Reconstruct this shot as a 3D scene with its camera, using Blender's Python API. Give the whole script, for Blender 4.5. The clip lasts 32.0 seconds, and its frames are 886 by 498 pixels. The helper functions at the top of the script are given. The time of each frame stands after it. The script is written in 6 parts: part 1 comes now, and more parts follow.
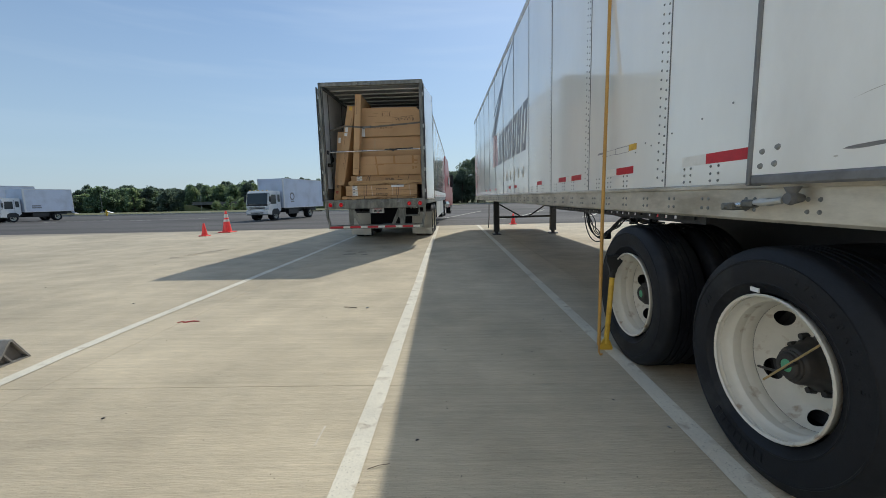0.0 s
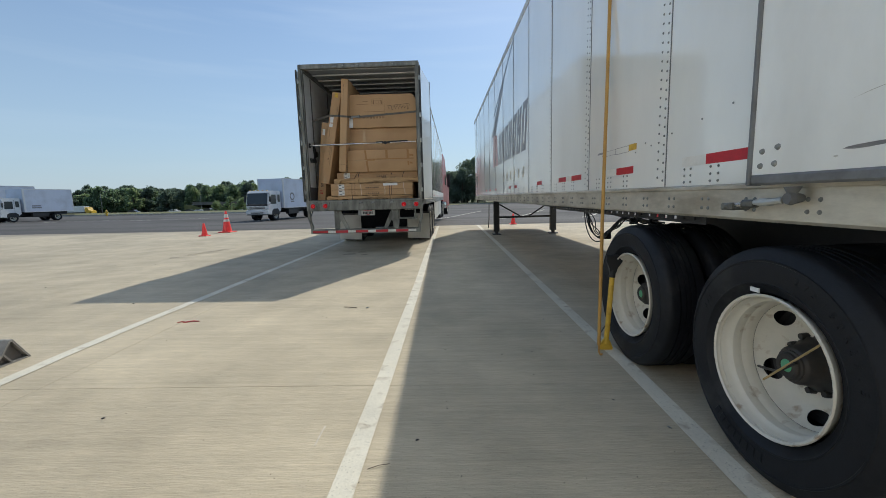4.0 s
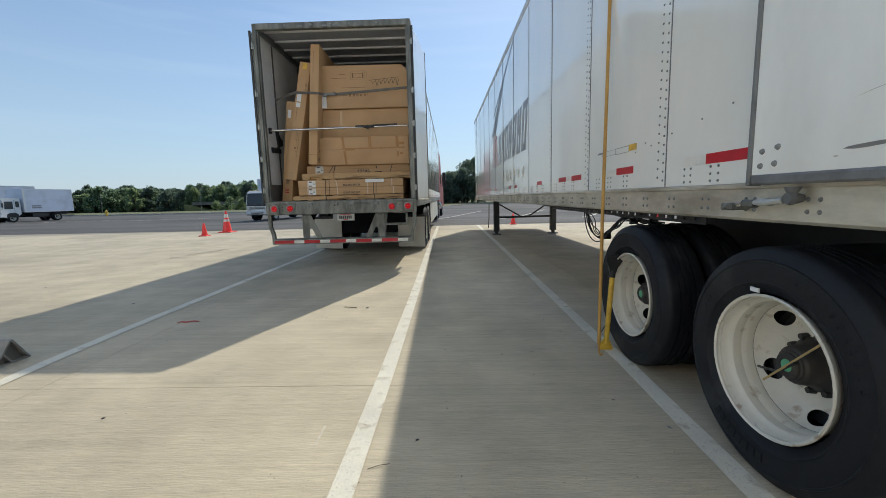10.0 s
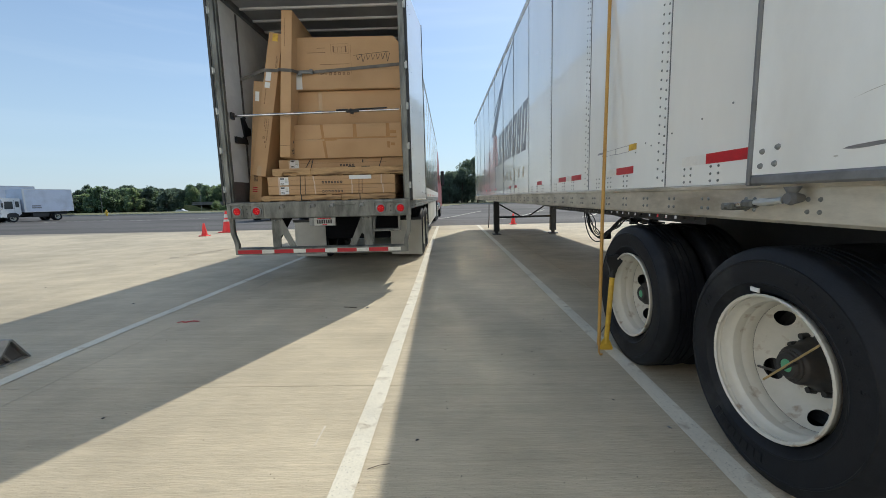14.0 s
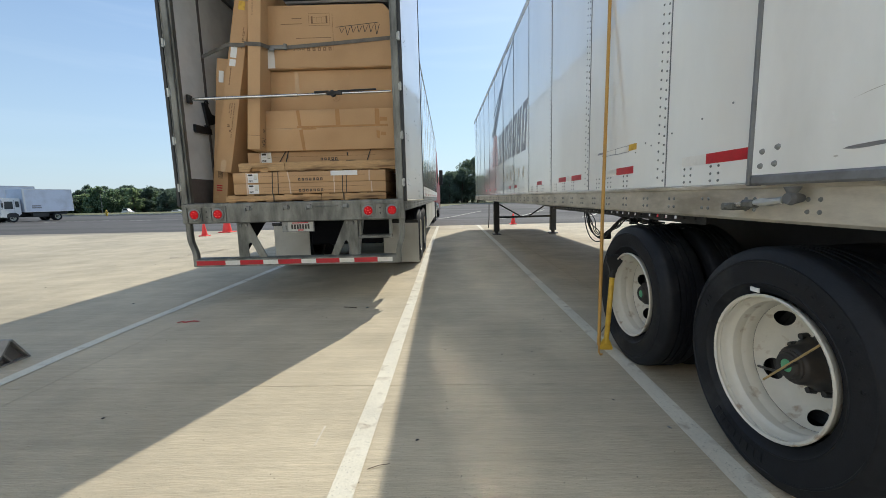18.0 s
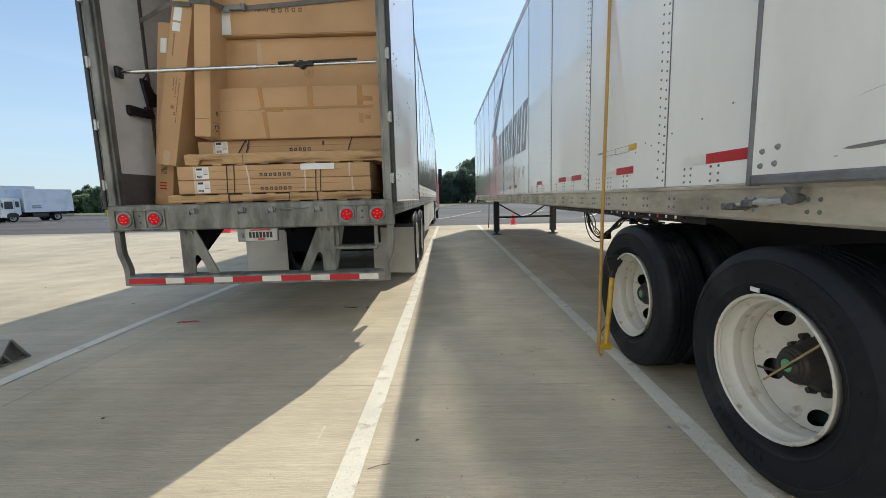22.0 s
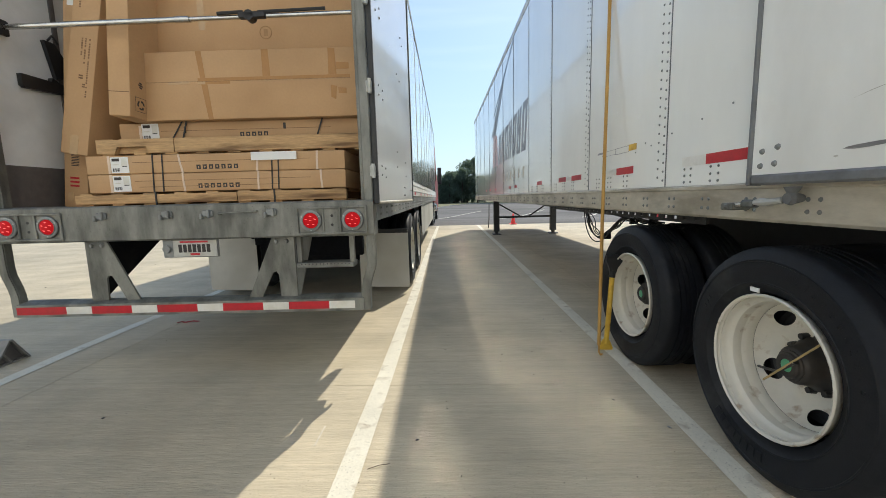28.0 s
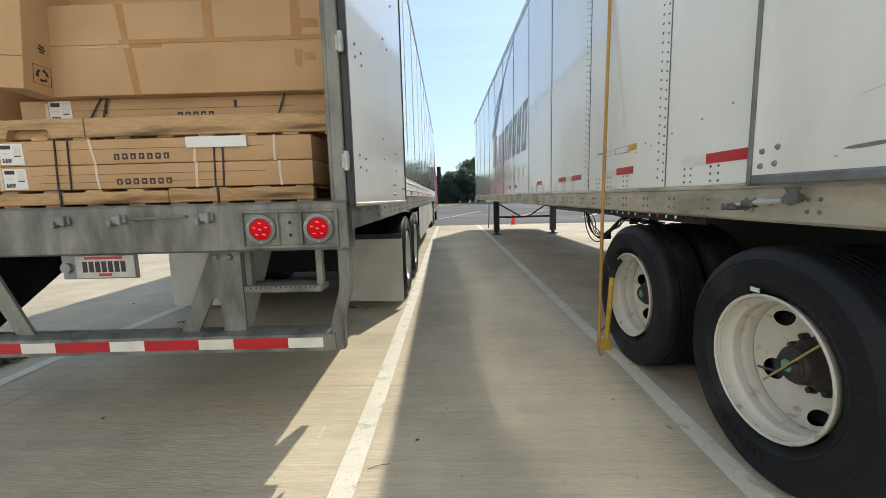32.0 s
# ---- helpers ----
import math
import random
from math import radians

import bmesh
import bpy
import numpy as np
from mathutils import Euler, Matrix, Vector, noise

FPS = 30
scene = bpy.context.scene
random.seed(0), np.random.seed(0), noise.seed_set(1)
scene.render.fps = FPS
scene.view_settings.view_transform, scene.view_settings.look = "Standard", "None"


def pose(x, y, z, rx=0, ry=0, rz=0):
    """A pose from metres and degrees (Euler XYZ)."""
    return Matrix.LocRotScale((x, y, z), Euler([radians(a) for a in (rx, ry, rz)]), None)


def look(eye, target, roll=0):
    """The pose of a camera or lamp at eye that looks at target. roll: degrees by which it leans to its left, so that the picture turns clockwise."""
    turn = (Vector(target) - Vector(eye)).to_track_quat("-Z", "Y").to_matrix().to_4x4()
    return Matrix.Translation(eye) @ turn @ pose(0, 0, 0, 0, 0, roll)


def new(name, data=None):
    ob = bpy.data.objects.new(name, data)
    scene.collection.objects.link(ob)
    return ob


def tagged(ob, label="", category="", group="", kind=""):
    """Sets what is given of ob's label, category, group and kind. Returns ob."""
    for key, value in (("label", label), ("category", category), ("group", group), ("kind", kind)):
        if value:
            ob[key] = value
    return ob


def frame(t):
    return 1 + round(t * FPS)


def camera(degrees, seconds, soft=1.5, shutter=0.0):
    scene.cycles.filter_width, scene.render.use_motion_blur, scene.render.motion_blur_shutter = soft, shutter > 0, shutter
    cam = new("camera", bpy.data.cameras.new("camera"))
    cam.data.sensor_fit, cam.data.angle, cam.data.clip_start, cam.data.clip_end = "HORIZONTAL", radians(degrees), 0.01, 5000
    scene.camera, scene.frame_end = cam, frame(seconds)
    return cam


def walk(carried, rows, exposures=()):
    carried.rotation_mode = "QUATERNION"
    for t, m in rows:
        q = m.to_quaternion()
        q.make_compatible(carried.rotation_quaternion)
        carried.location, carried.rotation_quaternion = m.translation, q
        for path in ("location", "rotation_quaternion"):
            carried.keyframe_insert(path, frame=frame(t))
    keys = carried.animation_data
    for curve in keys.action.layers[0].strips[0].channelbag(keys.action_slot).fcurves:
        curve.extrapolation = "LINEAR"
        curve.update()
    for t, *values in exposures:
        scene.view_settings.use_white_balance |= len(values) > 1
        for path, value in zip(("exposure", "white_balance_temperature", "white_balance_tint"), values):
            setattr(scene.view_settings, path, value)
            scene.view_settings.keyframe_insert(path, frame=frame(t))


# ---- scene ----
FOV, EYE, PITCH, YAW, ROLL = 97.09, (0.0, 0.0, 1.2149), 7.5356, -1.173, -1.2012
cam = camera(FOV, 32.0, soft=0.6)
_a, _b = radians(PITCH), radians(YAW)
_way = Vector((math.sin(_b) * math.cos(_a), math.cos(_b) * math.cos(_a), -math.sin(_a)))
STAND = look(EYE, Vector(EYE) + _way, ROLL)
walk(cam, [(0, STAND), (32, STAND)], [(0, -0.06, 6400, 6), (10, 0.12, 6430, 6), (22, 0.38, 6530, 6), (32, 0.51, 6620, 6)])

# ---- light ----
SUN = Vector((0.371, 1.005, 1.0)).normalized()
world = bpy.data.worlds.new("sky")
scene.world = world
world.use_nodes = True
_nt = world.node_tree
_sky = _nt.nodes.new("ShaderNodeTexSky")
_sky.sky_type, _sky.sun_disc = "NISHITA", False
_sky.sun_elevation = math.asin(SUN.z)
_sky.sun_rotation = math.atan2(SUN.x, SUN.y)
_sky.air_density, _sky.dust_density, _sky.ozone_density = 1.0, 0.35, 3.0
_bg = _nt.nodes["Background"]
_bg.inputs["Strength"].default_value = 0.131
# thin high cloud streaks
_tc, _mp, _nz, _cr, _mx = (_nt.nodes.new(k) for k in ("ShaderNodeTexCoord", "ShaderNodeMapping", "ShaderNodeTexNoise", "ShaderNodeMapRange", "ShaderNodeMix"))
_mp.inputs["Scale"].default_value = (1.2, 1.2, 14)
_nz.inputs["Scale"].default_value, _nz.inputs["Detail"].default_value = 2.2, 6
_cr.inputs[1].default_value, _cr.inputs[2].default_value, _cr.inputs[4].default_value = 0.5, 0.85, 0.13
_mx.data_type = "RGBA"
_mx.inputs[7].default_value = (7.5, 8.2, 9.0, 1)
_hz = _nt.nodes.new("ShaderNodeMix")
_hz.data_type = "RGBA"
_hz.inputs[7].default_value = (3.1, 3.95, 5.0, 1)
_sx, _el = _nt.nodes.new("ShaderNodeSeparateXYZ"), _nt.nodes.new("ShaderNodeMapRange")
_el.inputs[2].default_value, _el.inputs[3].default_value, _el.inputs[4].default_value = 0.38, 0.8, 0.22
_nt.links.new(_tc.outputs["Generated"], _sx.inputs[0])
_nt.links.new(_sx.outputs[2], _el.inputs[0])
_nt.links.new(_el.outputs[0], _hz.inputs[0])
_nt.links.new(_tc.outputs["Generated"], _mp.inputs["Vector"])
_nt.links.new(_mp.outputs[0], _nz.inputs["Vector"])
_nt.links.new(_nz.outputs[0], _cr.inputs[0])
_nt.links.new(_cr.outputs[0], _mx.inputs[0])
_nt.links.new(_sky.outputs[0], _mx.inputs[6])
_nt.links.new(_mx.outputs[2], _hz.inputs[6])
_nt.links.new(_hz.outputs[2], _bg.inputs["Color"])
sun = new("sun", bpy.data.lights.new("sun", "SUN"))
sun.data.energy, sun.data.angle, sun.data.color = 3.02, radians(0.53), (1.0, 0.925, 0.825)
sun.matrix_world = look(SUN * 50, (0, 0, 0))
# the polished trailer side throws sunlight back onto the shaded concrete: keep such paths whole
scene.cycles.blur_glossy, scene.cycles.sample_clamp_indirect, scene.cycles.use_guiding = 0.0, 0.0, True


# ---- materials ----
def shader(name, color, rough=0.5, metal=0.0, vary=0.12, grain=40.0, stain=3.0, dark=None, stain_lo=0.45, stain_hi=0.75,
           stretch=(1, 1, 1), bump=0.0, bump_scale=None, coat=0.0, by_object=0.0, coord="Object", emit=0.0, rough_vary=0.08, spec=0.5, even=False, specks=0.0, bands=0.0):
    """A painted or raw surface: base colour with grain, larger stains, fine relief."""
    m = bpy.data.materials.new(name)
    m.use_nodes = True
    nt = m.node_tree
    N, L = nt.nodes, nt.links
    b = N["Principled BSDF"]
    tc = N.new("ShaderNodeTexCoord")
    mp = N.new("ShaderNodeMapping")
    mp.inputs["Scale"].default_value = stretch
    L.new(tc.outputs[coord], mp.inputs["Vector"])
    n1 = N.new("ShaderNodeTexNoise")
    n1.inputs["Scale"].default_value, n1.inputs["Detail"].default_value, n1.inputs["Roughness"].default_value = grain, 5, 0.65
    L.new(mp.outputs[0], n1.inputs["Vector"])
    n2 = N.new("ShaderNodeTexNoise")
    n2.inputs["Scale"].default_value, n2.inputs["Detail"].default_value = stain, 6
    L.new(tc.outputs[coord] if even else mp.outputs[0], n2.inputs["Vector"])
    r1 = N.new("ShaderNodeMapRange")
    r1.inputs[1].default_value, r1.inputs[2].default_value = 0.25, 0.75
    r1.inputs[3].default_value, r1.inputs[4].default_value = 1 - vary, 1 + vary
    L.new(n1.outputs[0], r1.inputs[0])
    r2 = N.new("ShaderNodeMapRange")
    r2.inputs[1].default_value, r2.inputs[2].default_value = stain_lo, stain_hi
    L.new(n2.outputs[0], r2.inputs[0])
    mix = N.new("ShaderNodeMix")
    mix.data_type = "RGBA"
    dk = dark or tuple(c * (1 - vary) for c in color)
    mix.inputs[6].default_value, mix.inputs[7].default_value = (*color, 1), (*dk, 1)
    L.new(r2.outputs[0], mix.inputs[0])
    mul = N.new("ShaderNodeVectorMath")
    mul.operation = "SCALE"
    L.new(mix.outputs[2], mul.inputs[0])
    scale_out = r1.outputs[0]
    if by_object:
        oi = N.new("ShaderNodeObjectInfo")
        r3 = N.new("ShaderNodeMapRange")
        r3.inputs[3].default_value, r3.inputs[4].default_value = 1 - by_object, 1 + by_object
        L.new(oi.outputs["Random"], r3.inputs[0])
        mm = N.new("ShaderNodeMath")
        mm.operation = "MULTIPLY"
        L.new(r1.outputs[0], mm.inputs[0])
        L.new(r3.outputs[0], mm.inputs[1])
        scale_out = mm.outputs[0]
    if specks:
        n5 = N.new("ShaderNodeTexNoise")
        n5.inputs["Scale"].default_value, n5.inputs["Detail"].default_value = 110, 3
        L.new(tc.outputs[coord], n5.inputs["Vector"])
        r5 = N.new("ShaderNodeMapRange")
        r5.inputs[1].default_value, r5.inputs[2].default_value = 0.62, 0.70
        r5.inputs[3].default_value, r5.inputs[4].default_value = 1.0, 1 - specks
        L.new(n5.outputs[0], r5.inputs[0])
        n6 = N.new("ShaderNodeTexNoise")
        n6.inputs["Scale"].default_value, n6.inputs["Detail"].default_value = 2.2, 5
        L.new(tc.outputs[coord], n6.inputs["Vector"])
        r6 = N.new("ShaderNodeMapRange")
        r6.inputs[1].default_value, r6.inputs[2].default_value = 0.3, 0.7
        r6.inputs[3].default_value, r6.inputs[4].default_value = 0.87, 1.10
        L.new(n6.outputs[0], r6.inputs[0])
        for o in (r5.outputs[0], r6.outputs[0]):
            m5 = N.new("ShaderNodeMath")
            m5.operation = "MULTIPLY"
            L.new(scale_out, m5.inputs[0])
            L.new(o, m5.inputs[1])
            scale_out = m5.outputs[0]
    if bands:
        for sc, am in (((0.5, 7, 1), bands * 0.3), ((0.7, 30, 1), bands * 0.6), ((170, 170, 170), bands)):
            mp7 = N.new("ShaderNodeMapping")
            mp7.inputs["Scale"].default_value = sc
            n7 = N.new("ShaderNodeTexNoise")
            n7.inputs["Scale"].default_value, n7.inputs["Detail"].default_value = 1.0, 3
            r7 = N.new("ShaderNodeMapRange")
            r7.inputs[1].default_value, r7.inputs[2].default_value = 0.3, 0.7
            r7.inputs[3].default_value, r7.inputs[4].default_value = 1 - am, 1 + am
            m7 = N.new("ShaderNodeMath")
            m7.operation = "MULTIPLY"
            L.new(tc.outputs[coord], mp7.inputs["Vector"])
            L.new(mp7.outputs[0], n7.inputs["Vector"])
            L.new(n7.outputs[0], r7.inputs[0])
            L.new(scale_out, m7.inputs[0])
            L.new(r7.outputs[0], m7.inputs[1])
            scale_out = m7.outputs[0]
    L.new(scale_out, mul.inputs["Scale"])
    L.new(mul.outputs[0], b.inputs["Base Color"])
    r4 = N.new("ShaderNodeMapRange")
    r4.inputs[3].default_value, r4.inputs[4].default_value = max(0.02, rough - rough_vary), min(1, rough + rough_vary)
    L.new(n2.outputs[0], r4.inputs[0])
    L.new(r4.outputs[0], b.inputs["Roughness"])
    b.inputs["Metallic"].default_value = metal
    b.inputs["Specular IOR Level"].default_value = spec
    b.inputs["Coat Weight"].default_value = coat
    b.inputs["Coat Roughness"].default_value = 0.08
    if bump:
        n3 = N.new("ShaderNodeTexNoise")
        n3.inputs["Scale"].default_value, n3.inputs["Detail"].default_value = bump_scale or grain * 2, 4
        L.new(mp.outputs[0], n3.inputs["Vector"])
        bp = N.new("ShaderNodeBump")
        bp.inputs["Strength"].default_value, bp.inputs["Distance"].default_value = 1.0, bump
        L.new(n3.outputs[0], bp.inputs["Height"])
        L.new(bp.outputs[0], b.inputs["Normal"])
    if emit:
        b.inputs["Emission Color"].default_value = (*color, 1)
        b.inputs["Emission Strength"].default_value = emit
    return m


CONCRETE = shader("broomed_concrete", (0.545, 0.470, 0.339), 0.85, 0, 0.175, 36, 0.42, (0.425, 0.368, 0.267), 0.42, 0.64, (0.25, 3.2, 1), 0.0030, 60, by_object=0.03, even=True, specks=0.40, bands=0.115)
FILLER = shader("joint_sealer", (0.34, 0.295, 0.23), 0.9)
STAIN = shader("pale_lime_stain", (0.66, 0.61, 0.51), 0.8, 0, 0.15, 40, 8, (0.52, 0.465, 0.38), 0.4, 0.6)
WALLW = shader("white_bounce_wall", (0.79, 0.785, 0.765), 0.7, 0, 0.04, 6, 0.4, (0.73, 0.725, 0.705))
ASPHALT = shader("worn_asphalt", (0.112, 0.104, 0.096), 0.9, 0, 0.2, 60, 0.16, (0.068, 0.063, 0.058), 0.42, 0.62, (0.35, 1, 1), 0.004, 90, even=False, specks=0.2)
LINE = shader("worn_road_paint", (0.70, 0.66, 0.545), 0.7, 0, 0.09, 70, 9, (0.50, 0.44, 0.34), 0.58, 0.70, (1, 1, 1), 0.001, 80, specks=0.4)
WHITE = shader("gloss_white_panel", (0.87, 0.88, 0.845), 0.09, 0, 0.02, 8, 0.9, (0.78, 0.785, 0.745), 0.4, 0.72, (1, 1, 0.35), 0.0005, 1.3, coat=0.5, rough_vary=0.03)
MWHITE = shader("polished_white_panel", (0.71, 0.715, 0.695), 0.10, 0.0, 0.015, 8, 0.7, (0.74, 0.74, 0.71), 0.4, 0.75, (1, 1, 0.35), 0.0003, 1.3, coat=0.8, rough_vary=0.01)
DOORWHITE = shader("satin_white_door_skin", (0.88, 0.885, 0.85), 0.3, 0, 0.03, 9, 1.6, (0.69, 0.685, 0.64), 0.5, 0.8, (1, 1, 0.4), 0.0006, 2.0, coat=0.3)
RAIL = shader("dusty_aluminium_rail", (0.62, 0.58, 0.49), 0.4, 0.5, 0.14, 25, 5, (0.38, 0.34, 0.27), 0.45, 0.66, (1, 0.5, 1.4), 0.0004, 40)
GALV = shader("weathered_galvanised_steel", (0.245, 0.247, 0.224), 0.58, 0.5, 0.16, 16, 3.6, (0.125, 0.127, 0.114), 0.42, 0.66, (2.3, 2.3, 0.7), 0.0005, 60, specks=0.3)
ZINC = shader("bright_zinc_casting", (0.50, 0.51, 0.48), 0.42, 0.45, 0.1, 30, 8, (0.34, 0.34, 0.31))
STREAK = shader("dark_drip_stain", (0.135, 0.135, 0.120), 0.65, 0.3, 0.2, 30, 6, (0.19, 0.19, 0.17), 0.45, 0.6)
GALVD = shader("dull_grey_steel", (0.27, 0.28, 0.275), 0.55, 0.5, 0.12, 18, 3, (0.17, 0.17, 0.165), 0.45, 0.7)
CHROME = shader("bright_steel", (0.62, 0.62, 0.60), 0.22, 1.0, 0.06, 30, 8, (0.45, 0.44, 0.42))
BLACK = shader("black_coated_steel", (0.015, 0.0155, 0.017), 0.5, 0.0, 0.25, 30, 4, (0.035, 0.032, 0.03), 0.5, 0.8)
# Darker copy of the black steel: underbody shade put into the colour.
UNDER = shader("underbody_shade_black", (0.010, 0.0105, 0.013), 0.85, 0, 0.25, 30, 4, (0.022, 0.021, 0.020), 0.55, 0.8, spec=0.12)
RUBBER = shader("dusty_tyre_rubber", (0.0090, 0.0102, 0.0134), 0.56, 0, 0.3, 26, 3.2, (0.040, 0.040, 0.040), 0.54, 0.78, (1, 1, 1), 0.0010, 160, spec=0.3)
GASKET = shader("grey_rubber_gasket", (0.17, 0.175, 0.18), 0.6, 0, 0.15, 40, 6, (0.1, 0.1, 0.1))
RIMW = shader("chipped_white_wheel_enamel", (0.69, 0.655, 0.565), 0.38, 0, 0.05, 20, 14, (0.34, 0.235, 0.14), 0.60, 0.74, (1, 1, 1), 0.0004, 40)
CARD = shader("brown_corrugated_card", (0.51, 0.32, 0.165), 0.75, 0, 0.045, 60, 1.7, (0.435, 0.266, 0.133), 0.45, 0.75, (1, 1, 1), 0.0008, 9, by_object=0.08)
CARDD = shader("worn_card_edge", (0.36, 0.215, 0.105), 0.8, 0, 0.1, 40, 4, (0.28, 0.165, 0.08))
TAPE = shader("brown_packing_tape", (0.415, 0.218, 0.082), 0.45, 0, 0.06, 30, 5, (0.38, 0.20, 0.075), spec=0.3)
PALE = shader("pale_tape_and_glare", (0.52, 0.35, 0.19), 0.22, 0, 0.06, 30, 5)
BANDP = shader("milky_plastic_band", (0.66, 0.52, 0.40), 0.3, 0, 0.08, 30, 8)
WOOD = shader("rough_pallet_wood", (0.47, 0.303, 0.150), 0.82, 0, 0.26, 22, 3.0, (0.15, 0.085, 0.040), 0.50, 0.70, (0.6, 3, 5), 0.0016, 40, by_object=0.22)
# White plate, greyed in its colour to stand in for the shade on it.
PLATE = shader("shade_greyed_plate", (0.5, 0.5, 0.47), 0.45, 0, 0.08, 40, 12, (0.36, 0.35, 0.31))
PAPER = shader("white_label_paper", (0.78, 0.78, 0.76), 0.6, 0, 0.02, 30, 6)
INK = shader("black_print", (0.035, 0.03, 0.028), 0.6, 0, 0.1, 60, 10)
GREYINK = shader("grey_vinyl_graphic", (0.19, 0.195, 0.215), 0.4, 0, 0.06, 20, 4)
BROWNINK = shader("brown_print", (0.19, 0.105, 0.052), 0.7, 0, 0.1, 60, 10)
REDTAPE = shader("red_reflective_tape", (0.50, 0.012, 0.025), 0.35, 0, 0.12, 60, 8, (0.40, 0.02, 0.025))
WHTAPE = shader("white_reflective_tape", (0.72, 0.71, 0.66), 0.35, 0, 0.05, 60, 8, (0.6, 0.58, 0.5))
YELLOW = shader("worn_yellow_paint", (0.70, 0.45, 0.05), 0.45, 0, 0.12, 30, 12, (0.45, 0.24, 0.03))
YELPOLE = shader("ochre_fibreglass_pole", (0.50, 0.28, 0.06), 0.4, 0, 0.1, 30, 5, (0.42, 0.22, 0.05))
ORANGE = shader("fluorescent_orange_plastic", (0.95, 0.07, 0.065), 0.5, 0, 0.05, 20, 5, (0.86, 0.06, 0.055))
REDPAINT = shader("red_truck_paint", (0.36, 0.012, 0.02), 0.35, 0, 0.04, 20, 3, coat=0.2)
TAIL = shader("lit_red_lens", (0.46, 0.002, 0.007), 0.45, 0, 0.1, 60, 20, emit=0.17, spec=0.12)
LED = shader("lit_led_dot", (1.0, 0.22, 0.20), 0.3, 0, 0.02, 10, 5, emit=0.9)
GLASSD = shader("dark_windscreen", (0.03, 0.04, 0.045), 0.06, 0, 0.1, 3, 1)
WEBBING = shader("grey_woven_strap", (0.16, 0.145, 0.125), 0.8, 0, 0.15, 80, 6, (0.09, 0.082, 0.072))
LOWP = shader("dull_white_lower_panel", (0.72, 0.715, 0.68), 0.5, 0, 0.04, 12, 2, (0.58, 0.57, 0.53), 0.45, 0.75)
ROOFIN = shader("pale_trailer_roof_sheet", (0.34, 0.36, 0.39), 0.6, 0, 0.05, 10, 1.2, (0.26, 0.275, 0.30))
SEAL = shader("black_door_seal", (0.03, 0.032, 0.033), 0.6, 0, 0.15, 30, 6, (0.06, 0.062, 0.06))
REDGREY = shader("faded_red_vinyl", (0.56, 0.36, 0.36), 0.4, 0, 0.08, 12, 3, (0.62, 0.48, 0.48))
LINER = shader("scuffed_grey_wall_liner", (0.77, 0.78, 0.77), 0.5, 0, 0.04, 12, 2, (0.64, 0.65, 0.64), 0.45, 0.7)
SCUFF = shader("scuff_liner_dark", (0.12, 0.11, 0.105), 0.6, 0, 0.15, 20, 3, (0.08, 0.075, 0.07))
SMUDGE = shader("rubbed_rubber_smudge", (0.20, 0.195, 0.19), 0.6, 0, 0.2, 50, 30, (0.55, 0.55, 0.53), 0.5, 0.62, (1, 0.4, 1))
FLAP = shader("off_white_mud_flap", (0.56, 0.55, 0.50), 0.6, 0, 0.05, 16, 2, (0.44, 0.42, 0.36), 0.45, 0.75)
PLASTIC = shader("grey_plastic", (0.23, 0.225, 0.21), 0.55, 0, 0.12, 30, 6, (0.15, 0.14, 0.13))
GRASS = shader("dry_verge_grass", (0.13, 0.14, 0.05), 0.9, 0, 0.25, 3, 0.3, (0.2, 0.17, 0.09), 0.45, 0.65)
KERB = shader("pale_kerb_stone", (0.40, 0.38, 0.34), 0.85, 0, 0.1, 20, 2)
BARK = shader("grey_bark", (0.10, 0.075, 0.055), 0.9, 0, 0.2, 8, 2)
# White truck box: the blue cast of the sky is put into its colour.
BOXWHITE = shader("sky_tinted_white_box", (0.55, 0.61, 0.72), 0.35, 0, 0.03, 8, 0.8, (0.42, 0.46, 0.53))
GREEN = shader("green_hub_cap", (0.10, 0.38, 0.20), 0.35, 0, 0.1, 30, 8)
RUST = shader("oily_brown_hub", (0.04, 0.037, 0.034), 0.55, 0.2, 0.2, 30, 8, (0.065, 0.05, 0.038))
STEELWOOD = shader("oak_rod", (0.42, 0.30, 0.13), 0.6, 0, 0.1, 30, 8)
CARWHITE = shader("white_car_paint", (0.75, 0.75, 0.74), 0.25, 0, 0.03, 10, 2, coat=0.5)
# Leaf colours are lightened and blued to stand in for distance haze.
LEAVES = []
for _n, _c in (("hazed_olive_leaves", (0.185, 0.235, 0.145)), ("hazed_green_leaves", (0.16, 0.215, 0.145)), ("hazed_dark_leaves", (0.10, 0.135, 0.115))):
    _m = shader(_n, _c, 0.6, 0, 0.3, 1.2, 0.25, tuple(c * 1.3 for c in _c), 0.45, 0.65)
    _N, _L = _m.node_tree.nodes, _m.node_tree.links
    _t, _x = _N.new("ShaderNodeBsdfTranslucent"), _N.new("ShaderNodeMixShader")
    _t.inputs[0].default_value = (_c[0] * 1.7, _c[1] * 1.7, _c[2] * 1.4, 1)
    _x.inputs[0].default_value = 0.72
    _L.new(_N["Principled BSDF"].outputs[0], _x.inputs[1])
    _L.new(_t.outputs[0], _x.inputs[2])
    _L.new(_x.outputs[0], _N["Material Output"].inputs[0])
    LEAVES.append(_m)


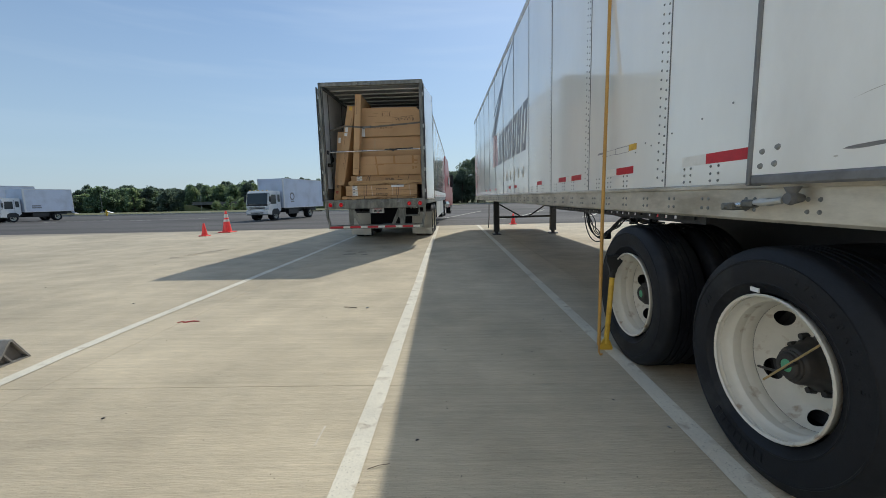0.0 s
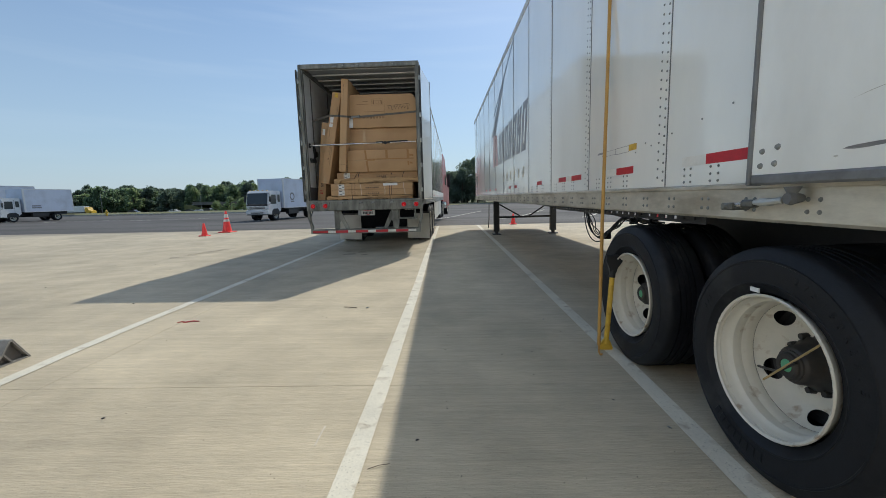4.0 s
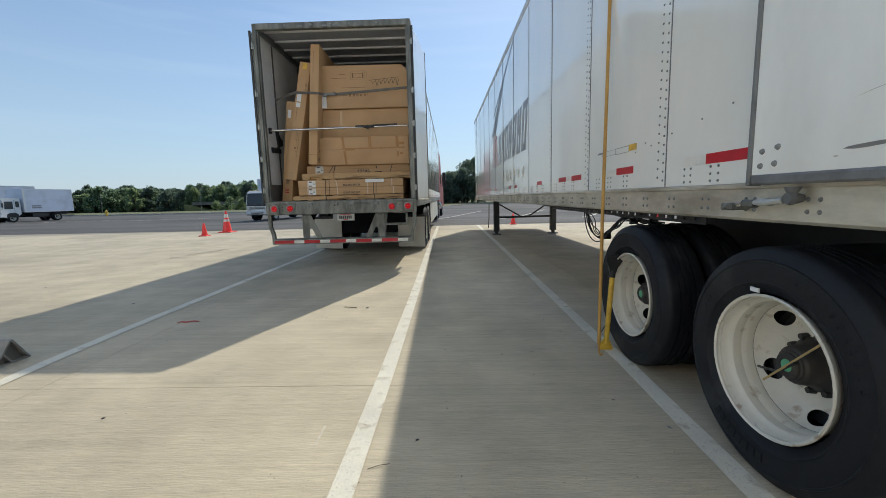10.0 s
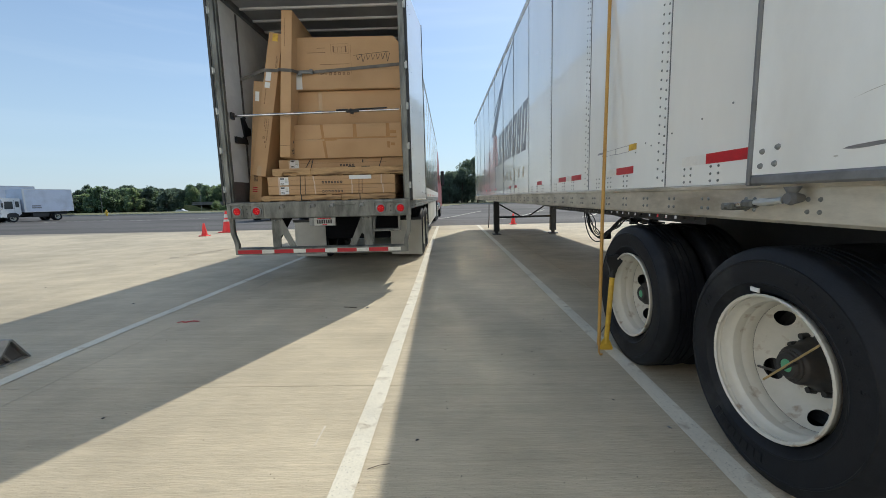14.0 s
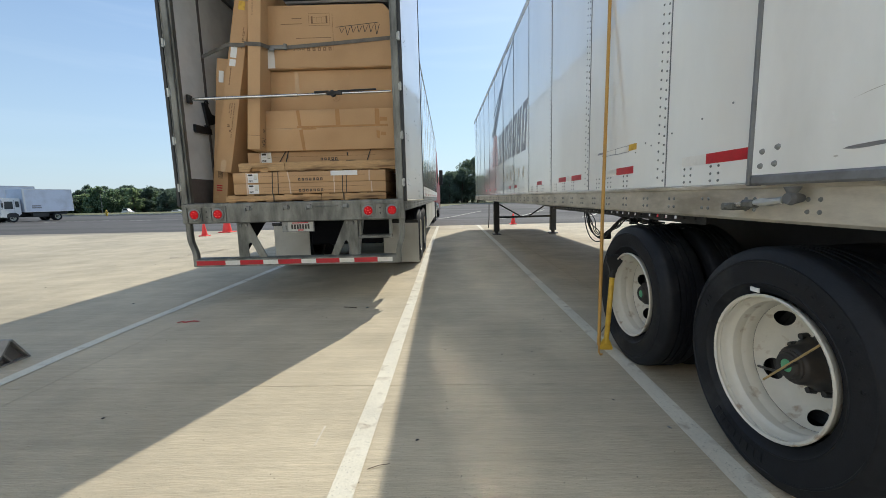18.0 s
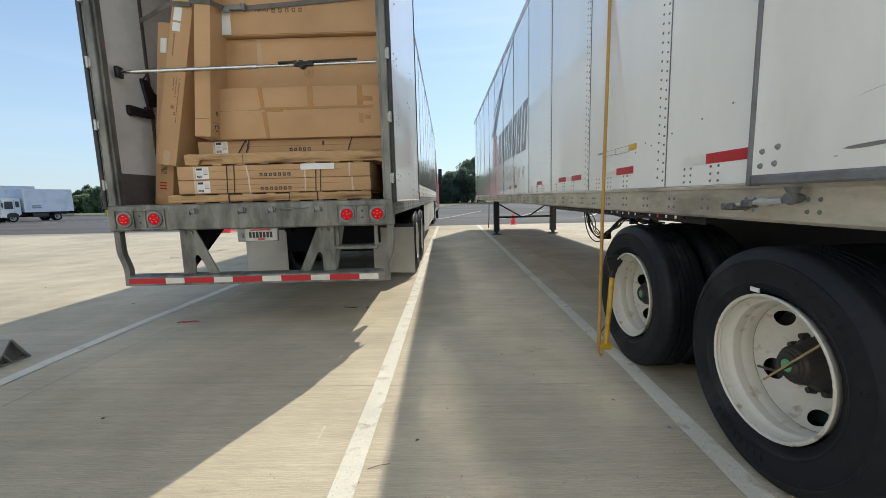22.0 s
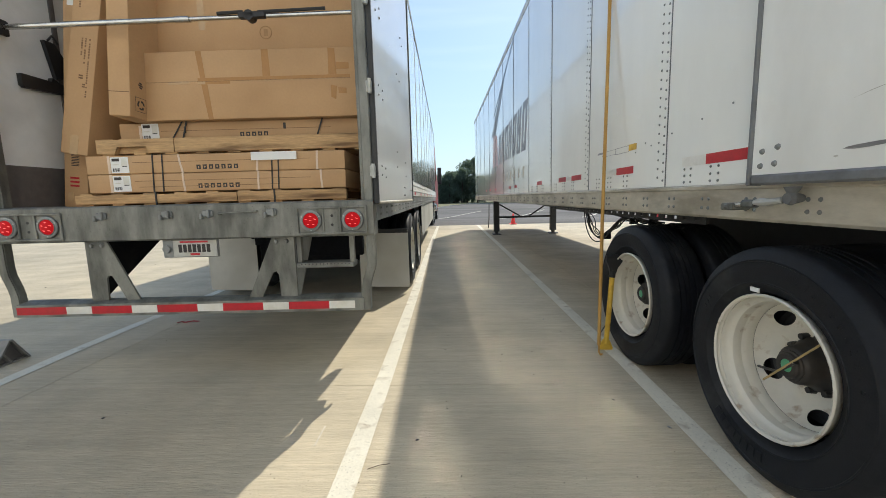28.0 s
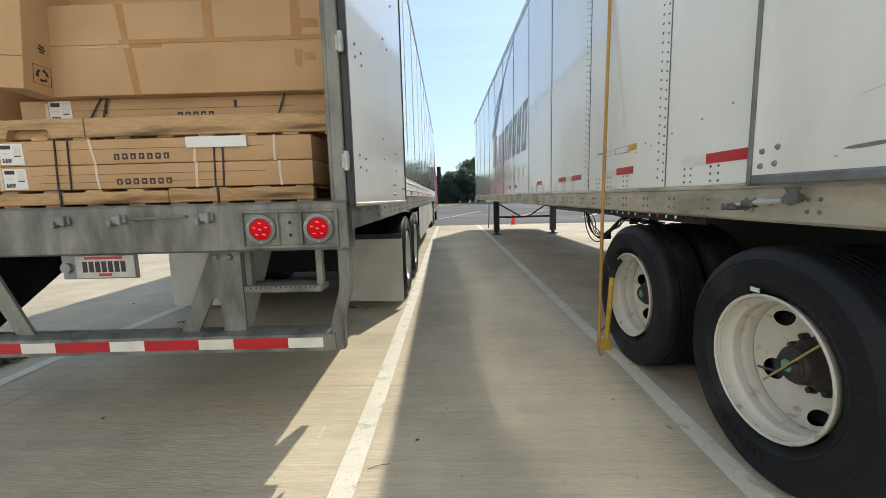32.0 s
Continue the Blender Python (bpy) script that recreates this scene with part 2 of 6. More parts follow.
# ---- mesh helpers ----
def box(bm, x0, x1, y0, y1, z0, z1, bev=0.0, m=None, seg=1):
    v = [bm.verts.new((x, y, z)) for x in (x0, x1) for y in (y0, y1) for z in (z0, z1)]
    f = [bm.faces.new([v[i] for i in q]) for q in ((0, 1, 3, 2), (4, 6, 7, 5), (0, 4, 5, 1), (2, 3, 7, 6), (0, 2, 6, 4), (1, 5, 7, 3))]
    if bev:
        es = list({e for q in f for e in q.edges})
        r = bmesh.ops.bevel(bm, geom=es, offset=bev, segments=seg, affect="EDGES", profile=0.5)
        v = list({w for q in r["faces"] for w in q.verts} | {w for w in v if w.is_valid})
    if m is not None:
        for w in v:
            w.co = m @ w.co
    return bm


def tube(bm, p0, p1, r, seg=12, r2=None, caps=True):
    p0, p1 = Vector(p0), Vector(p1)
    q = (p1 - p0).to_track_quat("Z", "Y").to_matrix()
    r2 = r if r2 is None else r2
    a = [bm.verts.new(p0 + q @ Vector((r * math.cos(t), r * math.sin(t), 0))) for t in [2 * math.pi * i / seg for i in range(seg)]]
    b = [bm.verts.new(p1 + q @ Vector((r2 * math.cos(t), r2 * math.sin(t), 0))) for t in [2 * math.pi * i / seg for i in range(seg)]]
    for i in range(seg):
        bm.faces.new((a[i], a[(i + 1) % seg], b[(i + 1) % seg], b[i]))
    if caps:
        bm.faces.new(a[::-1])
        bm.faces.new(b)
    return bm


def chain(bm, pts, r, seg=8):
    """A bent tube through pts, with rings turned half way at the bends."""
    pts = [Vector(p) for p in pts]
    rings = []
    for i, p in enumerate(pts):
        d = (pts[min(i + 1, len(pts) - 1)] - pts[max(i - 1, 0)]).normalized()
        q = d.to_track_quat("Z", "Y").to_matrix()
        rings.append([bm.verts.new(p + q @ Vector((r * math.cos(t), r * math.sin(t), 0))) for t in [2 * math.pi * k / seg for k in range(seg)]])
    for a, b in zip(rings, rings[1:]):
        for k in range(seg):
            bm.faces.new((a[k], a[(k + 1) % seg], b[(k + 1) % seg], b[k]))
    bm.faces.new(rings[0][::-1])
    bm.faces.new(rings[-1])
    return bm


def curvy(pts, n=6):
    """Points along a smooth curve through pts."""
    p = [Vector(q) for q in pts]
    p = [p[0] * 2 - p[1]] + p + [p[-1] * 2 - p[-2]]
    out = []
    for i in range(1, len(p) - 2):
        for k in range(n):
            t = k / n
            out.append(0.5 * (2 * p[i] + (p[i + 1] - p[i - 1]) * t + (2 * p[i - 1] - 5 * p[i] + 4 * p[i + 1] - p[i + 2]) * t * t + (3 * p[i] - p[i - 1] - 3 * p[i + 1] + p[i + 2]) * t ** 3))
    return out + [p[-2]]


def turned(bm, profile, seg=32, cx=0.0, cy=0.0, cz=0.0, closed=False):
    """A body turned about the x axis: profile of (x, radius)."""
    rings = []
    for x, r in profile:
        if r < 1e-6:
            rings.append([bm.verts.new((cx + x, cy, cz))])
        else:
            rings.append([bm.verts.new((cx + x, cy + r * math.cos(t), cz + r * math.sin(t))) for t in [2 * math.pi * i / seg for i in range(seg)]])
    pairs = list(zip(rings, rings[1:])) + ([(rings[-1], rings[0])] if closed else [])
    for a, b in pairs:
        for i in range(seg):
            j = (i + 1) % seg
            if len(a) == 1 and len(b) == 1:
                continue
            if len(a) == 1:
                bm.faces.new((a[0], b[j], b[i]))
            elif len(b) == 1:
                bm.faces.new((a[i], a[j], b[0]))
            else:
                bm.faces.new((a[i], a[j], b[j], b[i]))
    return bm


def prism(bm, pts, y0, y1, axis="y"):
    """A plate: outline pts in the plane across axis, from y0 to y1."""
    def at(p, y):
        return {"y": (p[0], y, p[1]), "x": (y, p[0], p[1]), "z": (p[0], p[1], y)}[axis]
    a = [bm.verts.new(at(p, y0)) for p in pts]
    b = [bm.verts.new(at(p, y1)) for p in pts]
    n = len(pts)
    bm.faces.new(a)
    bm.faces.new(b[::-1])
    for i in range(n):
        bm.faces.new((a[i], b[i], b[(i + 1) % n], a[(i + 1) % n]))
    return bm


def dome(bm, p, r, axis=(-1, 0, 0), h=None, seg=7):
    """A rivet head or bolt head at p that stands out along axis."""
    p, ax = Vector(p), Vector(axis).normalized()
    q = ax.to_track_quat("Z", "Y").to_matrix()
    h = r * 0.6 if h is None else h
    a = [bm.verts.new(p + q @ Vector((r * math.cos(t), r * math.sin(t), 0))) for t in [2 * math.pi * i / seg for i in range(seg)]]
    b = [bm.verts.new(p + q @ Vector((0.6 * r * math.cos(t), 0.6 * r * math.sin(t), h))) for t in [2 * math.pi * i / seg for i in range(seg)]]
    for i in range(seg):
        bm.faces.new((a[i], a[(i + 1) % seg], b[(i + 1) % seg], b[i]))
    bm.faces.new(b)
    return bm


def mesh_of(name, bm, material, angle=35):
    bmesh.ops.recalc_face_normals(bm, faces=bm.faces)
    me = bpy.data.meshes.new(name)
    bm.to_mesh(me)
    bm.free()
    me.materials.append(material)
    me.polygons.foreach_set("use_smooth", [True] * len(me.polygons))
    me.set_sharp_from_angle(angle=radians(angle))
    return me


def part(name, bm, material, parent, label="", m=None):
    """One mesh object under a thing or a part."""
    ob = new(name, mesh_of(name, bm, material))
    ob.parent = parent
    if m is not None:
        ob.matrix_basis = m
    if label:
        ob["label"] = label
    return ob


def share(name, me, parent, m, label=""):
    ob = new(name, me)
    ob.parent = parent
    ob.matrix_basis = m
    if label:
        ob["label"] = label
    return ob


def thing(name, m, label, category, group="", kind=""):
    ob = new(name)
    ob.empty_display_size = 0.2
    ob.matrix_basis = m
    return tagged(ob, label, category, group, kind)


def solid(name, bm, material, m, label, category, group="", kind=""):
    ob = new(name, mesh_of(name, bm, material))
    ob.matrix_basis = m
    return tagged(ob, label, category, group, kind)


def B():
    return bmesh.new()


# ---- ground ----
def smooth(a, b, v):
    t = min(1, max(0, (v - a) / (b - a)))
    return t * t * (3 - 2 * t)


def land(x, y):
    """Height of the yard and the land behind it: a shallow fall past the concrete, then a drop to the road on one side."""
    edge = 17.0 + 0.075 * min(0, x + 1)
    z = -0.38 * smooth(edge, edge + 15, y) - 0.07 * smooth(32, 60, y)
    s = smooth(0.06, 0.22, -x / max(y, 1.0)) if y > 1 else 0.0
    z -= s * 2.9 * smooth(58, 190, y) * (1 if y > 58 else 0)
    return z


def ground():
    bm = B()
    ys = [-400, -150, -60, -20, -6, 0, 6, 12, 15, 17, 19, 21, 23, 25, 28, 32, 38, 45, 52, 58, 66, 75, 85, 97, 110, 130, 150, 170, 190, 230, 300, 450, 800, 2500]
    xs = [-2500, -900, -450, -300, -220, -170, -130, -100, -80, -60, -48, -38, -30, -24, -18, -14, -10, -6, -3, 0, 3, 6, 10, 16, 24, 40, 70, 120, 250, 700, 2500]
    grid = [[bm.verts.new((x, y, land(x, y) - 0.03)) for x in xs] for y in ys]
    for j in range(len(ys) - 1):
        for i in range(len(xs) - 1):
            bm.faces.new((grid[j][i], grid[j][i + 1], grid[j + 1][i + 1], grid[j + 1][i]))
    solid("ground", bm, ASPHALT, pose(0, 0, 0), "wide grey asphalt truck yard, patched and worn", "ground", kind="structure")
    # verge of grass beyond the yard
    bm = B()
    rows = []
    for k in range(61):
        a = -1.25 + k * 0.05
        r0 = 58 if a < -0.05 else 58 + 32 * smooth(-0.05, 0.05, a)
        for_row = []
        for d in (0, 1.0, 4, 12, 40, 100, 180):
            y = r0 + d
            x = a * y
            for_row.append(bm.verts.new((x, y, land(x, y) + (0.03 if d else -0.02) + 0.12 * smooth(0, 1, d))))
        rows.append(for_row)
    for a, b in zip(rows, rows[1:]):
        for i in range(len(a) - 1):
            bm.faces.new((a[i], b[i], b[i + 1], a[i + 1]))
    solid("grass_verge", bm, GRASS, pose(0, 0, 0), "dry mown grass strip at the edge of the yard", "grass", kind="stuff")
    # kerb along the verge
    bm = B()
    for k in range(60):
        a0, a1 = -1.25 + k * 0.05, -1.2 + k * 0.05
        q = []
        for a in (a0, a1):
            r0 = 58 if a < -0.05 else 58 + 32 * smooth(-0.05, 0.05, a)
            q.append((a * r0, r0))
        z = [land(*c) for c in q]
        w = [bm.verts.new((c[0], c[1] + d, zz + h)) for c, zz in zip(q, z) for d, h in ((-0.2, -0.05), (-0.18, 0.13), (0.1, 0.13))]
        bm.faces.new((w[0], w[3], w[4], w[1]))
        bm.faces.new((w[1], w[4], w[5], w[2]))
    solid("kerb", bm, KERB, pose(0, 0, 0), "long pale concrete kerb at the grass verge", "kerb", kind="structure")


def painted(name, pts, w, z, label, mat=None, group="painted lines"):
    """A painted line through pts, a thin coat of paint."""
    bm = B()
    last = None
    for k in range(len(pts) - 1):
        (xa, ya), (xb, yb) = pts[k], pts[k + 1]
        d = Vector((xb - xa, yb - ya, 0)).normalized()
        n = Vector((-d.y, d.x, 0)) * w / 2
        steps = max(2, int((Vector((xb - xa, yb - ya)).length) / 1.5))
        for i in range(0 if k == 0 else 1, steps + 1):
            t = i / steps
            x, y = xa + (xb - xa) * t, ya + (yb - ya) * t
            zz = (land(x, y) if y > 16 else 0) + z
            c = [bm.verts.new((x + n.x * s, y + n.y * s, zz)) for s in (1, -1)]
            if last:
                bm.faces.new((last[0], last[1], c[1], c[0]))
            last = c
    return solid(name, bm, mat or LINE, pose(0, 0, 0), label, "line", group, "structure")


ground()

JX, JY = [-66.75 + 4.57 * k for k in range(22)], [2.42 + 4.57 * k for k in range(-7, 3)]


def edge_y(x):
    return 16.9 + (0.088 * (x + 1) if x < -1 else 0.02 * (x + 1))


pavement = thing("pavement", pose(0, 0, 0), "pale broom-finished concrete apron in large slabs", "pavement", kind="structure")
for i in range(len(JX) - 1):
    if JX[i] > 22 or JX[i + 1] < -40:
        continue
    for j in range(len(JY)):
        y0 = JY[j]
        far = j == len(JY) - 1
        x0, x1 = JX[i] + 0.002, JX[i + 1] - 0.002
        ya, yb = (edge_y(x0), edge_y(x1)) if far else (JY[j + 1], JY[j + 1])
        bm = B()
        prism(bm, [(x0, y0 + 0.0015), (x1, y0 + 0.0015), (x1, yb - 0.0015), (x0, ya - 0.0015)], -0.06, 0.0, "z")
        part("slab", bm, CONCRETE, pavement)
bm = B()
box(bm, -40, 24, -29, 16.5, -0.07, -0.012)
part("joint_filler", bm, FILLER, pavement)
for pts in ([(-0.482, -7), (-0.474, 1.5), (-0.466, 2.7), (-0.476, 5.5), (-0.513, 8.4), (-0.53, 16.6)], [(1.21, -7), (1.217, 1.5), (1.245, 2.7), (1.228, 3.3), (1.215, 8.2), (1.17, 16.8)], [(-3.10, -7), (-3.141, 2.5), (-3.172, 2.95), (-3.19, 3.6), (-3.18, 5), (-3.16, 8.3), (-3.16, 16.2)]):
    painted("lane_line", pts, 0.107, 0.004, "worn white painted bay line on the concrete")


# ---- wheels ----
TYRE_R = 0.502


def tyre_mesh():
    w, R = 0.27, TYRE_R
    pr = [(0.045, 0.298), (0.025, 0.305), (0.012, 0.33), (0.0, 0.345), (-0.003, 0.347), (-0.004, 0.351), (-0.002, 0.353), (-0.006, 0.38), (-0.008, 0.42), (-0.006, 0.438), (-0.009, 0.44), (-0.009, 0.446), (-0.004, 0.448), (0.004, 0.462), (0.012, 0.478), (0.022, 0.492), (0.034, R - 0.003), (0.05, R)]
    out = pr[:-1]
    out += [(0.05, R)]
    for a, b in ((0.083, 0.092), (0.118, 0.126), (0.147, 0.155), (0.180, 0.189)):
        out += [(a, R), (a + 0.0015, R - 0.012), (b - 0.0015, R - 0.012), (b, R)]
    out += [(0.222, R)]
    out += [(0.272 - x, r) for x, r in pr[:-1][::-1]]
    bm = B()
    turned(bm, out, 56, closed=False)
    return mesh_of("tyre", bm, RUBBER, 28)


def rim_mesh():
    """Outer dual rim: flange, stepped barrel going in to the disc, seen from -x."""
    pr = [(0.006, 0.288), (0.0, 0.297), (0.006, 0.302), (0.02, 0.299), (0.03, 0.294), (0.028, 0.289), (0.05, 0.284), (0.060, 0.279), (0.072, 0.269), (0.092, 0.266), (0.106, 0.268), (0.114, 0.269), (0.126, 0.264), (0.140, 0.262), (0.165, 0.262), (0.168, 0.2635)]
    bm = B()
    turned(bm, pr, 48)
    return mesh_of("rim", bm, RIMW, 25)


def disc_mesh():
    """The wheel disc with five hand holes."""
    bm = B()
    n, R0, R1 = 150, 0.095, 0.2622
    xat = lambda r: 0.235 - 0.067 * (max(0.0, r - 0.18) / 0.0822) ** 2.2
    radii = [R0, 0.115, 0.130, 0.15, 0.165] + [0.176 + 0.0045 * k for k in range(18)] + [0.2575, R1]
    ring = [[bm.verts.new((xat(r), r * math.cos(2 * math.pi * i / n), r * math.sin(2 * math.pi * i / n))) for i in range(n)] for r in radii]
    for k in range(len(radii) - 1):
        rm = (radii[k] + radii[k + 1]) / 2
        for i in range(n):
            ang = (2 * math.pi * (i + 0.5) / n + 0.25) % (2 * math.pi / 5) - math.pi / 5
            if ((rm - 0.219) / 0.028) ** 2 + (ang * 0.219 / 0.046) ** 2 < 1:
                continue
            j = (i + 1) % n
            bm.faces.new((ring[k][i], ring[k][j], ring[k + 1][j], ring[k + 1][i]))
    # draw the rims of the holes onto clean ellipses
    for v in list(bm.verts):
        if not v.link_faces:
            bm.verts.remove(v)
            continue
        r, th = math.hypot(v.co.y, v.co.z), math.atan2(v.co.z, v.co.y)
        k = round((th + 0.25 - math.pi / 5) / (2 * math.pi / 5))
        th0 = k * 2 * math.pi / 5 + math.pi / 5 - 0.25
        u, w = (r - 0.219) / 0.029, (th - th0) * 0.219 / 0.048
        e = math.hypot(u, w)
        if 0.3 < e < 1.0 or (e < 1.12 and any(len(x.link_faces) == 1 for x in v.link_edges)):
            r2, t2 = 0.219 + u / e * 0.029, th0 + w / e * 0.048 / 0.219
            v.co = (xat(r2), r2 * math.cos(t2), r2 * math.sin(t2))
    return mesh_of("disc", bm, RIMW, 25)


def hub_meshes():
    bm = B()
    turned(bm, [(0.245, 0.112), (0.218, 0.112), (0.212, 0.106), (0.198, 0.093), (0.165, 0.084), (0.13, 0.078), (0.122, 0.072), (0.118, 0.064)], 28)
    hub = mesh_of("hub", bm, RUST, 30)
    bm = B()
    turned(bm, [(0.118, 0.064), (0.112, 0.062), (0.108, 0.055), (0.100, 0.053), (0.094, 0.047), (0.094, 0.029), (0.098, 0.027), (0.098, 0.0)], 24)
    cap = mesh_of("hub_cap", bm, RUST, 30)
    bm = B()
    turned(bm, [(0.0975, 0.027), (0.095, 0.022), (0.094, 0.0)], 16)
    dot = mesh_of("sight_glass", bm, GREEN, 30)
    bm = B()
    turned(bm, [(0.25, 0.256), (0.266, 0.24), (0.272, 0.05), (0.272, 0.0)], 32)
    turned(bm, [(0.1660, 0.2615), (0.1666, 0.2630), (0.1675, 0.2630)], 40)
    drum = mesh_of("brake_drum", bm, BLACK, 30)
    return hub, cap, dot, drum


NUT = mesh_of("lug_nut", tube(B(), (0.24, 0.118, 0), (0.204, 0.118, 0), 0.0165, 8, 0.013), RUST)
TYRE, RIM, DISC = tyre_mesh(), rim_mesh(), disc_mesh()
HUB, CAP, DOT, DRUM = hub_meshes()


def wheel(parent, m, turn=0):
    """A dual wheel set: outer face at local x = 0 looking along -x."""
    w = share("wheel", RIM, parent, m, "white steel dual wheel")
    for nm, me, x in (("tyre", TYRE, 0.0), ("tyre", TYRE, 0.31), ("disc", DISC, 0), ("hub", HUB, 0), ("hub_cap", CAP, 0), ("sight_glass", DOT, 0), ("brake_drum", DRUM, 0)):
        share(nm, me, w, pose(x, 0, 0, turn, 0, 0))
    for k in range(10):
        share("lug_nut", NUT, w, pose(0, 0, 0, turn + 36 * k, 0, 0))
    return w


# ---- the parked trailer ----
RT = pose(2.615, 0.447, 0, 0, 0, 1.19) @ pose(0.009, 0, 0, 0, -0.45, 0)
S0 = 0.42           # where its rear lies along its side
LEN_R, HW = 15.04, 1.295
TOP_R, SEAM_Z, BOT_Z = 4.07, 1.257, 1.096


def parked_trailer():
    t = thing("parked_trailer", RT, "parked white plate-sided semi-trailer on landing legs, rear door folded open", "trailer")
    seams = [2.3845 - S0 + 1.2211 * k for k in range(11)]
    edges = [0.0] + seams + [LEN_R]
    for i in range(len(edges) - 1):
        for s in (-1, 1):
            bm = B()
            a, b = edges[i] + 0.002, edges[i + 1] - 0.002
            box(bm, s * HW - 0.012 * (s < 0) * 0, s * HW - s * 0.02, a, b, SEAM_Z + 0.002, TOP_R - 0.10, 0.0)
            part("side_panel", bm, WHITE, t)
    for s in (-1, 1):
        bm = B()
        prism(bm, [(s * (HW + 0.004), SEAM_Z), (s * (HW + 0.016), SEAM_Z - 0.006), (s * (HW + 0.016), SEAM_Z - 0.02), (s * (HW + 0.006), SEAM_Z - 0.026), (s * (HW + 0.006), BOT_Z + 0.012), (s * (HW - 0.006), BOT_Z), (s * (HW - 0.06), BOT_Z), (s * (HW - 0.06), SEAM_Z)], 0.0, LEN_R)
        part("bottom_rail", bm, RAIL, t, "dusty riveted aluminium bottom rail")
        bm = B()
        prism(bm, [(s * (HW + 0.008), TOP_R - 0.10), (s * (HW + 0.008), TOP_R - 0.012), (s * (HW - 0.004), TOP_R), (s * (HW - 0.08), TOP_R), (s * (HW - 0.08), TOP_R - 0.10)], 0.0, LEN_R)
        for k in range(150):
            if s < 0:
                dome(bm, (-HW - 0.008, 0.1 + k * 0.1, TOP_R - 0.05), 0.009)
        part("top_rail", bm, RAIL, t, "riveted aluminium top rail")
    # seam strips with two rows of rivets
    for k, y in enumerate(seams):
        bm, rv = B(), B()
        if k < 2:
            box(bm, -HW - 0.003, -HW + 0.001, y - 0.006, y + 0.094, SEAM_Z + 0.003, TOP_R - 0.10)
            for z in np.arange(SEAM_Z + 0.04, TOP_R - 0.12, 0.052):
                dome(rv, (-HW - 0.003, y + 0.018, z), 0.0078)
                dome(rv, (-HW - 0.003, y + 0.075, z + 0.02), 0.0078)
        else:
            box(bm, -HW - 0.0015, -HW + 0.001, y - 0.004, y + 0.05, SEAM_Z + 0.003, TOP_R - 0.10)
            if k < 7:
                for z in np.arange(SEAM_Z + 0.04, TOP_R - 0.12, 0.052):
                    dome(rv, (-HW - 0.003, y + 0.025, z), 0.0078)
        ss = part("seam_strip", bm, WHITE, t)
        if len(rv.verts):
            tagged(part("riveting", rv, GALVD, ss), kind="stuff")
        bm = B()
        box(bm, -HW - 0.0045, -HW + 0.001, y - 0.011, y - 0.006, SEAM_Z + 0.003, TOP_R - 0.10)
        part("seam_sealant", bm, GASKET, t)
    # groups of rivets above the rail and bolts on the rail
    bm = B()
    y = 1.60 - S0
    groups = [2.14, 1.93, 2.86, 3.13, 3.36, 4.0, 4.3, 4.6, 5.2, 5.5, 5.8, 6.4, 6.8, 7.2, 7.6, 8.0, 8.5, 9, 9.5, 10]
    for g in groups:
        for dy in (0, 0.055):
            for z in (1.268, 1.303, 1.338):
                dome(bm, (-HW - 0.001, g - S0 + dy, z + 0.01), 0.0075)
    for gy, gz in ((2.33, 1.56), (2.07, 1.59), (1.86, 1.62), (2.55, 1.52), (2.75, 1.50), (2.62, 1.545), (3.3, 1.53), (3.6, 1.5)):
        dome(bm, (-HW - 0.001, gy - S0, gz), 0.006)
    tagged(part("rivets", bm, GALVD, t), kind="stuff")
    bm = B()
    g = 0.69 + S0
    while g < 14.5:
        for dy in (0, 0.047):
            for z in (1.145, 1.19):
                dome(bm, (-HW - 0.006, g - S0 + dy, z), 0.0095)
        g += 0.29
    tagged(part("rail_bolts", bm, GALVD, t), kind="stuff")
    # red and white marker tape on the side
    for a, b in ((1.755, 2.023), (2.775, 3.035), (3.79, 4.07), (4.26, 4.51), (5.27, 5.53), (7.0, 7.25), (7.6, 7.85), (9.6, 9.9), (10.7, 11.0), (11.6, 11.9)):
        bm = B()
        box(bm, -HW - 0.0022, -HW - 0.0005, a - S0, b - S0, 1.362, 1.412)
        part("marker_tape", bm, REDTAPE, t, "red reflective tape")
    for a, b in ((2.023, 2.22), (3.035, 3.2), (4.07, 4.25)):
        bm = B()
        box(bm, -HW - 0.0022, -HW - 0.0005, a - S0, b - S0, 1.362, 1.412)
        part("marker_tape", bm, WHTAPE, t, "white reflective tape")
    # sticker beside the pole
    bm = B()
    box(bm, -HW - 0.002, -HW - 0.0005, 2.74 - S0, 2.85 - S0, 1.52, 1.563)
    part("sticker", bm, YELLOW, t, "yellow sticker")
    bm = B()
    for a, b, z0, z1 in ((2.85, 3.06, 1.557, 1.560), (2.85, 3.06, 1.515, 1.518), (3.057, 3.06, 1.515, 1.56), (3.06, 3.26, 1.556, 1.558), (3.06, 3.26, 1.520, 1.522), (3.26, 3.4, 1.545, 1.56)):
        box(bm, -HW - 0.002, -HW - 0.0005, a - S0, b - S0, z0, z1)
    part("sticker_print", bm, GREYINK, t)
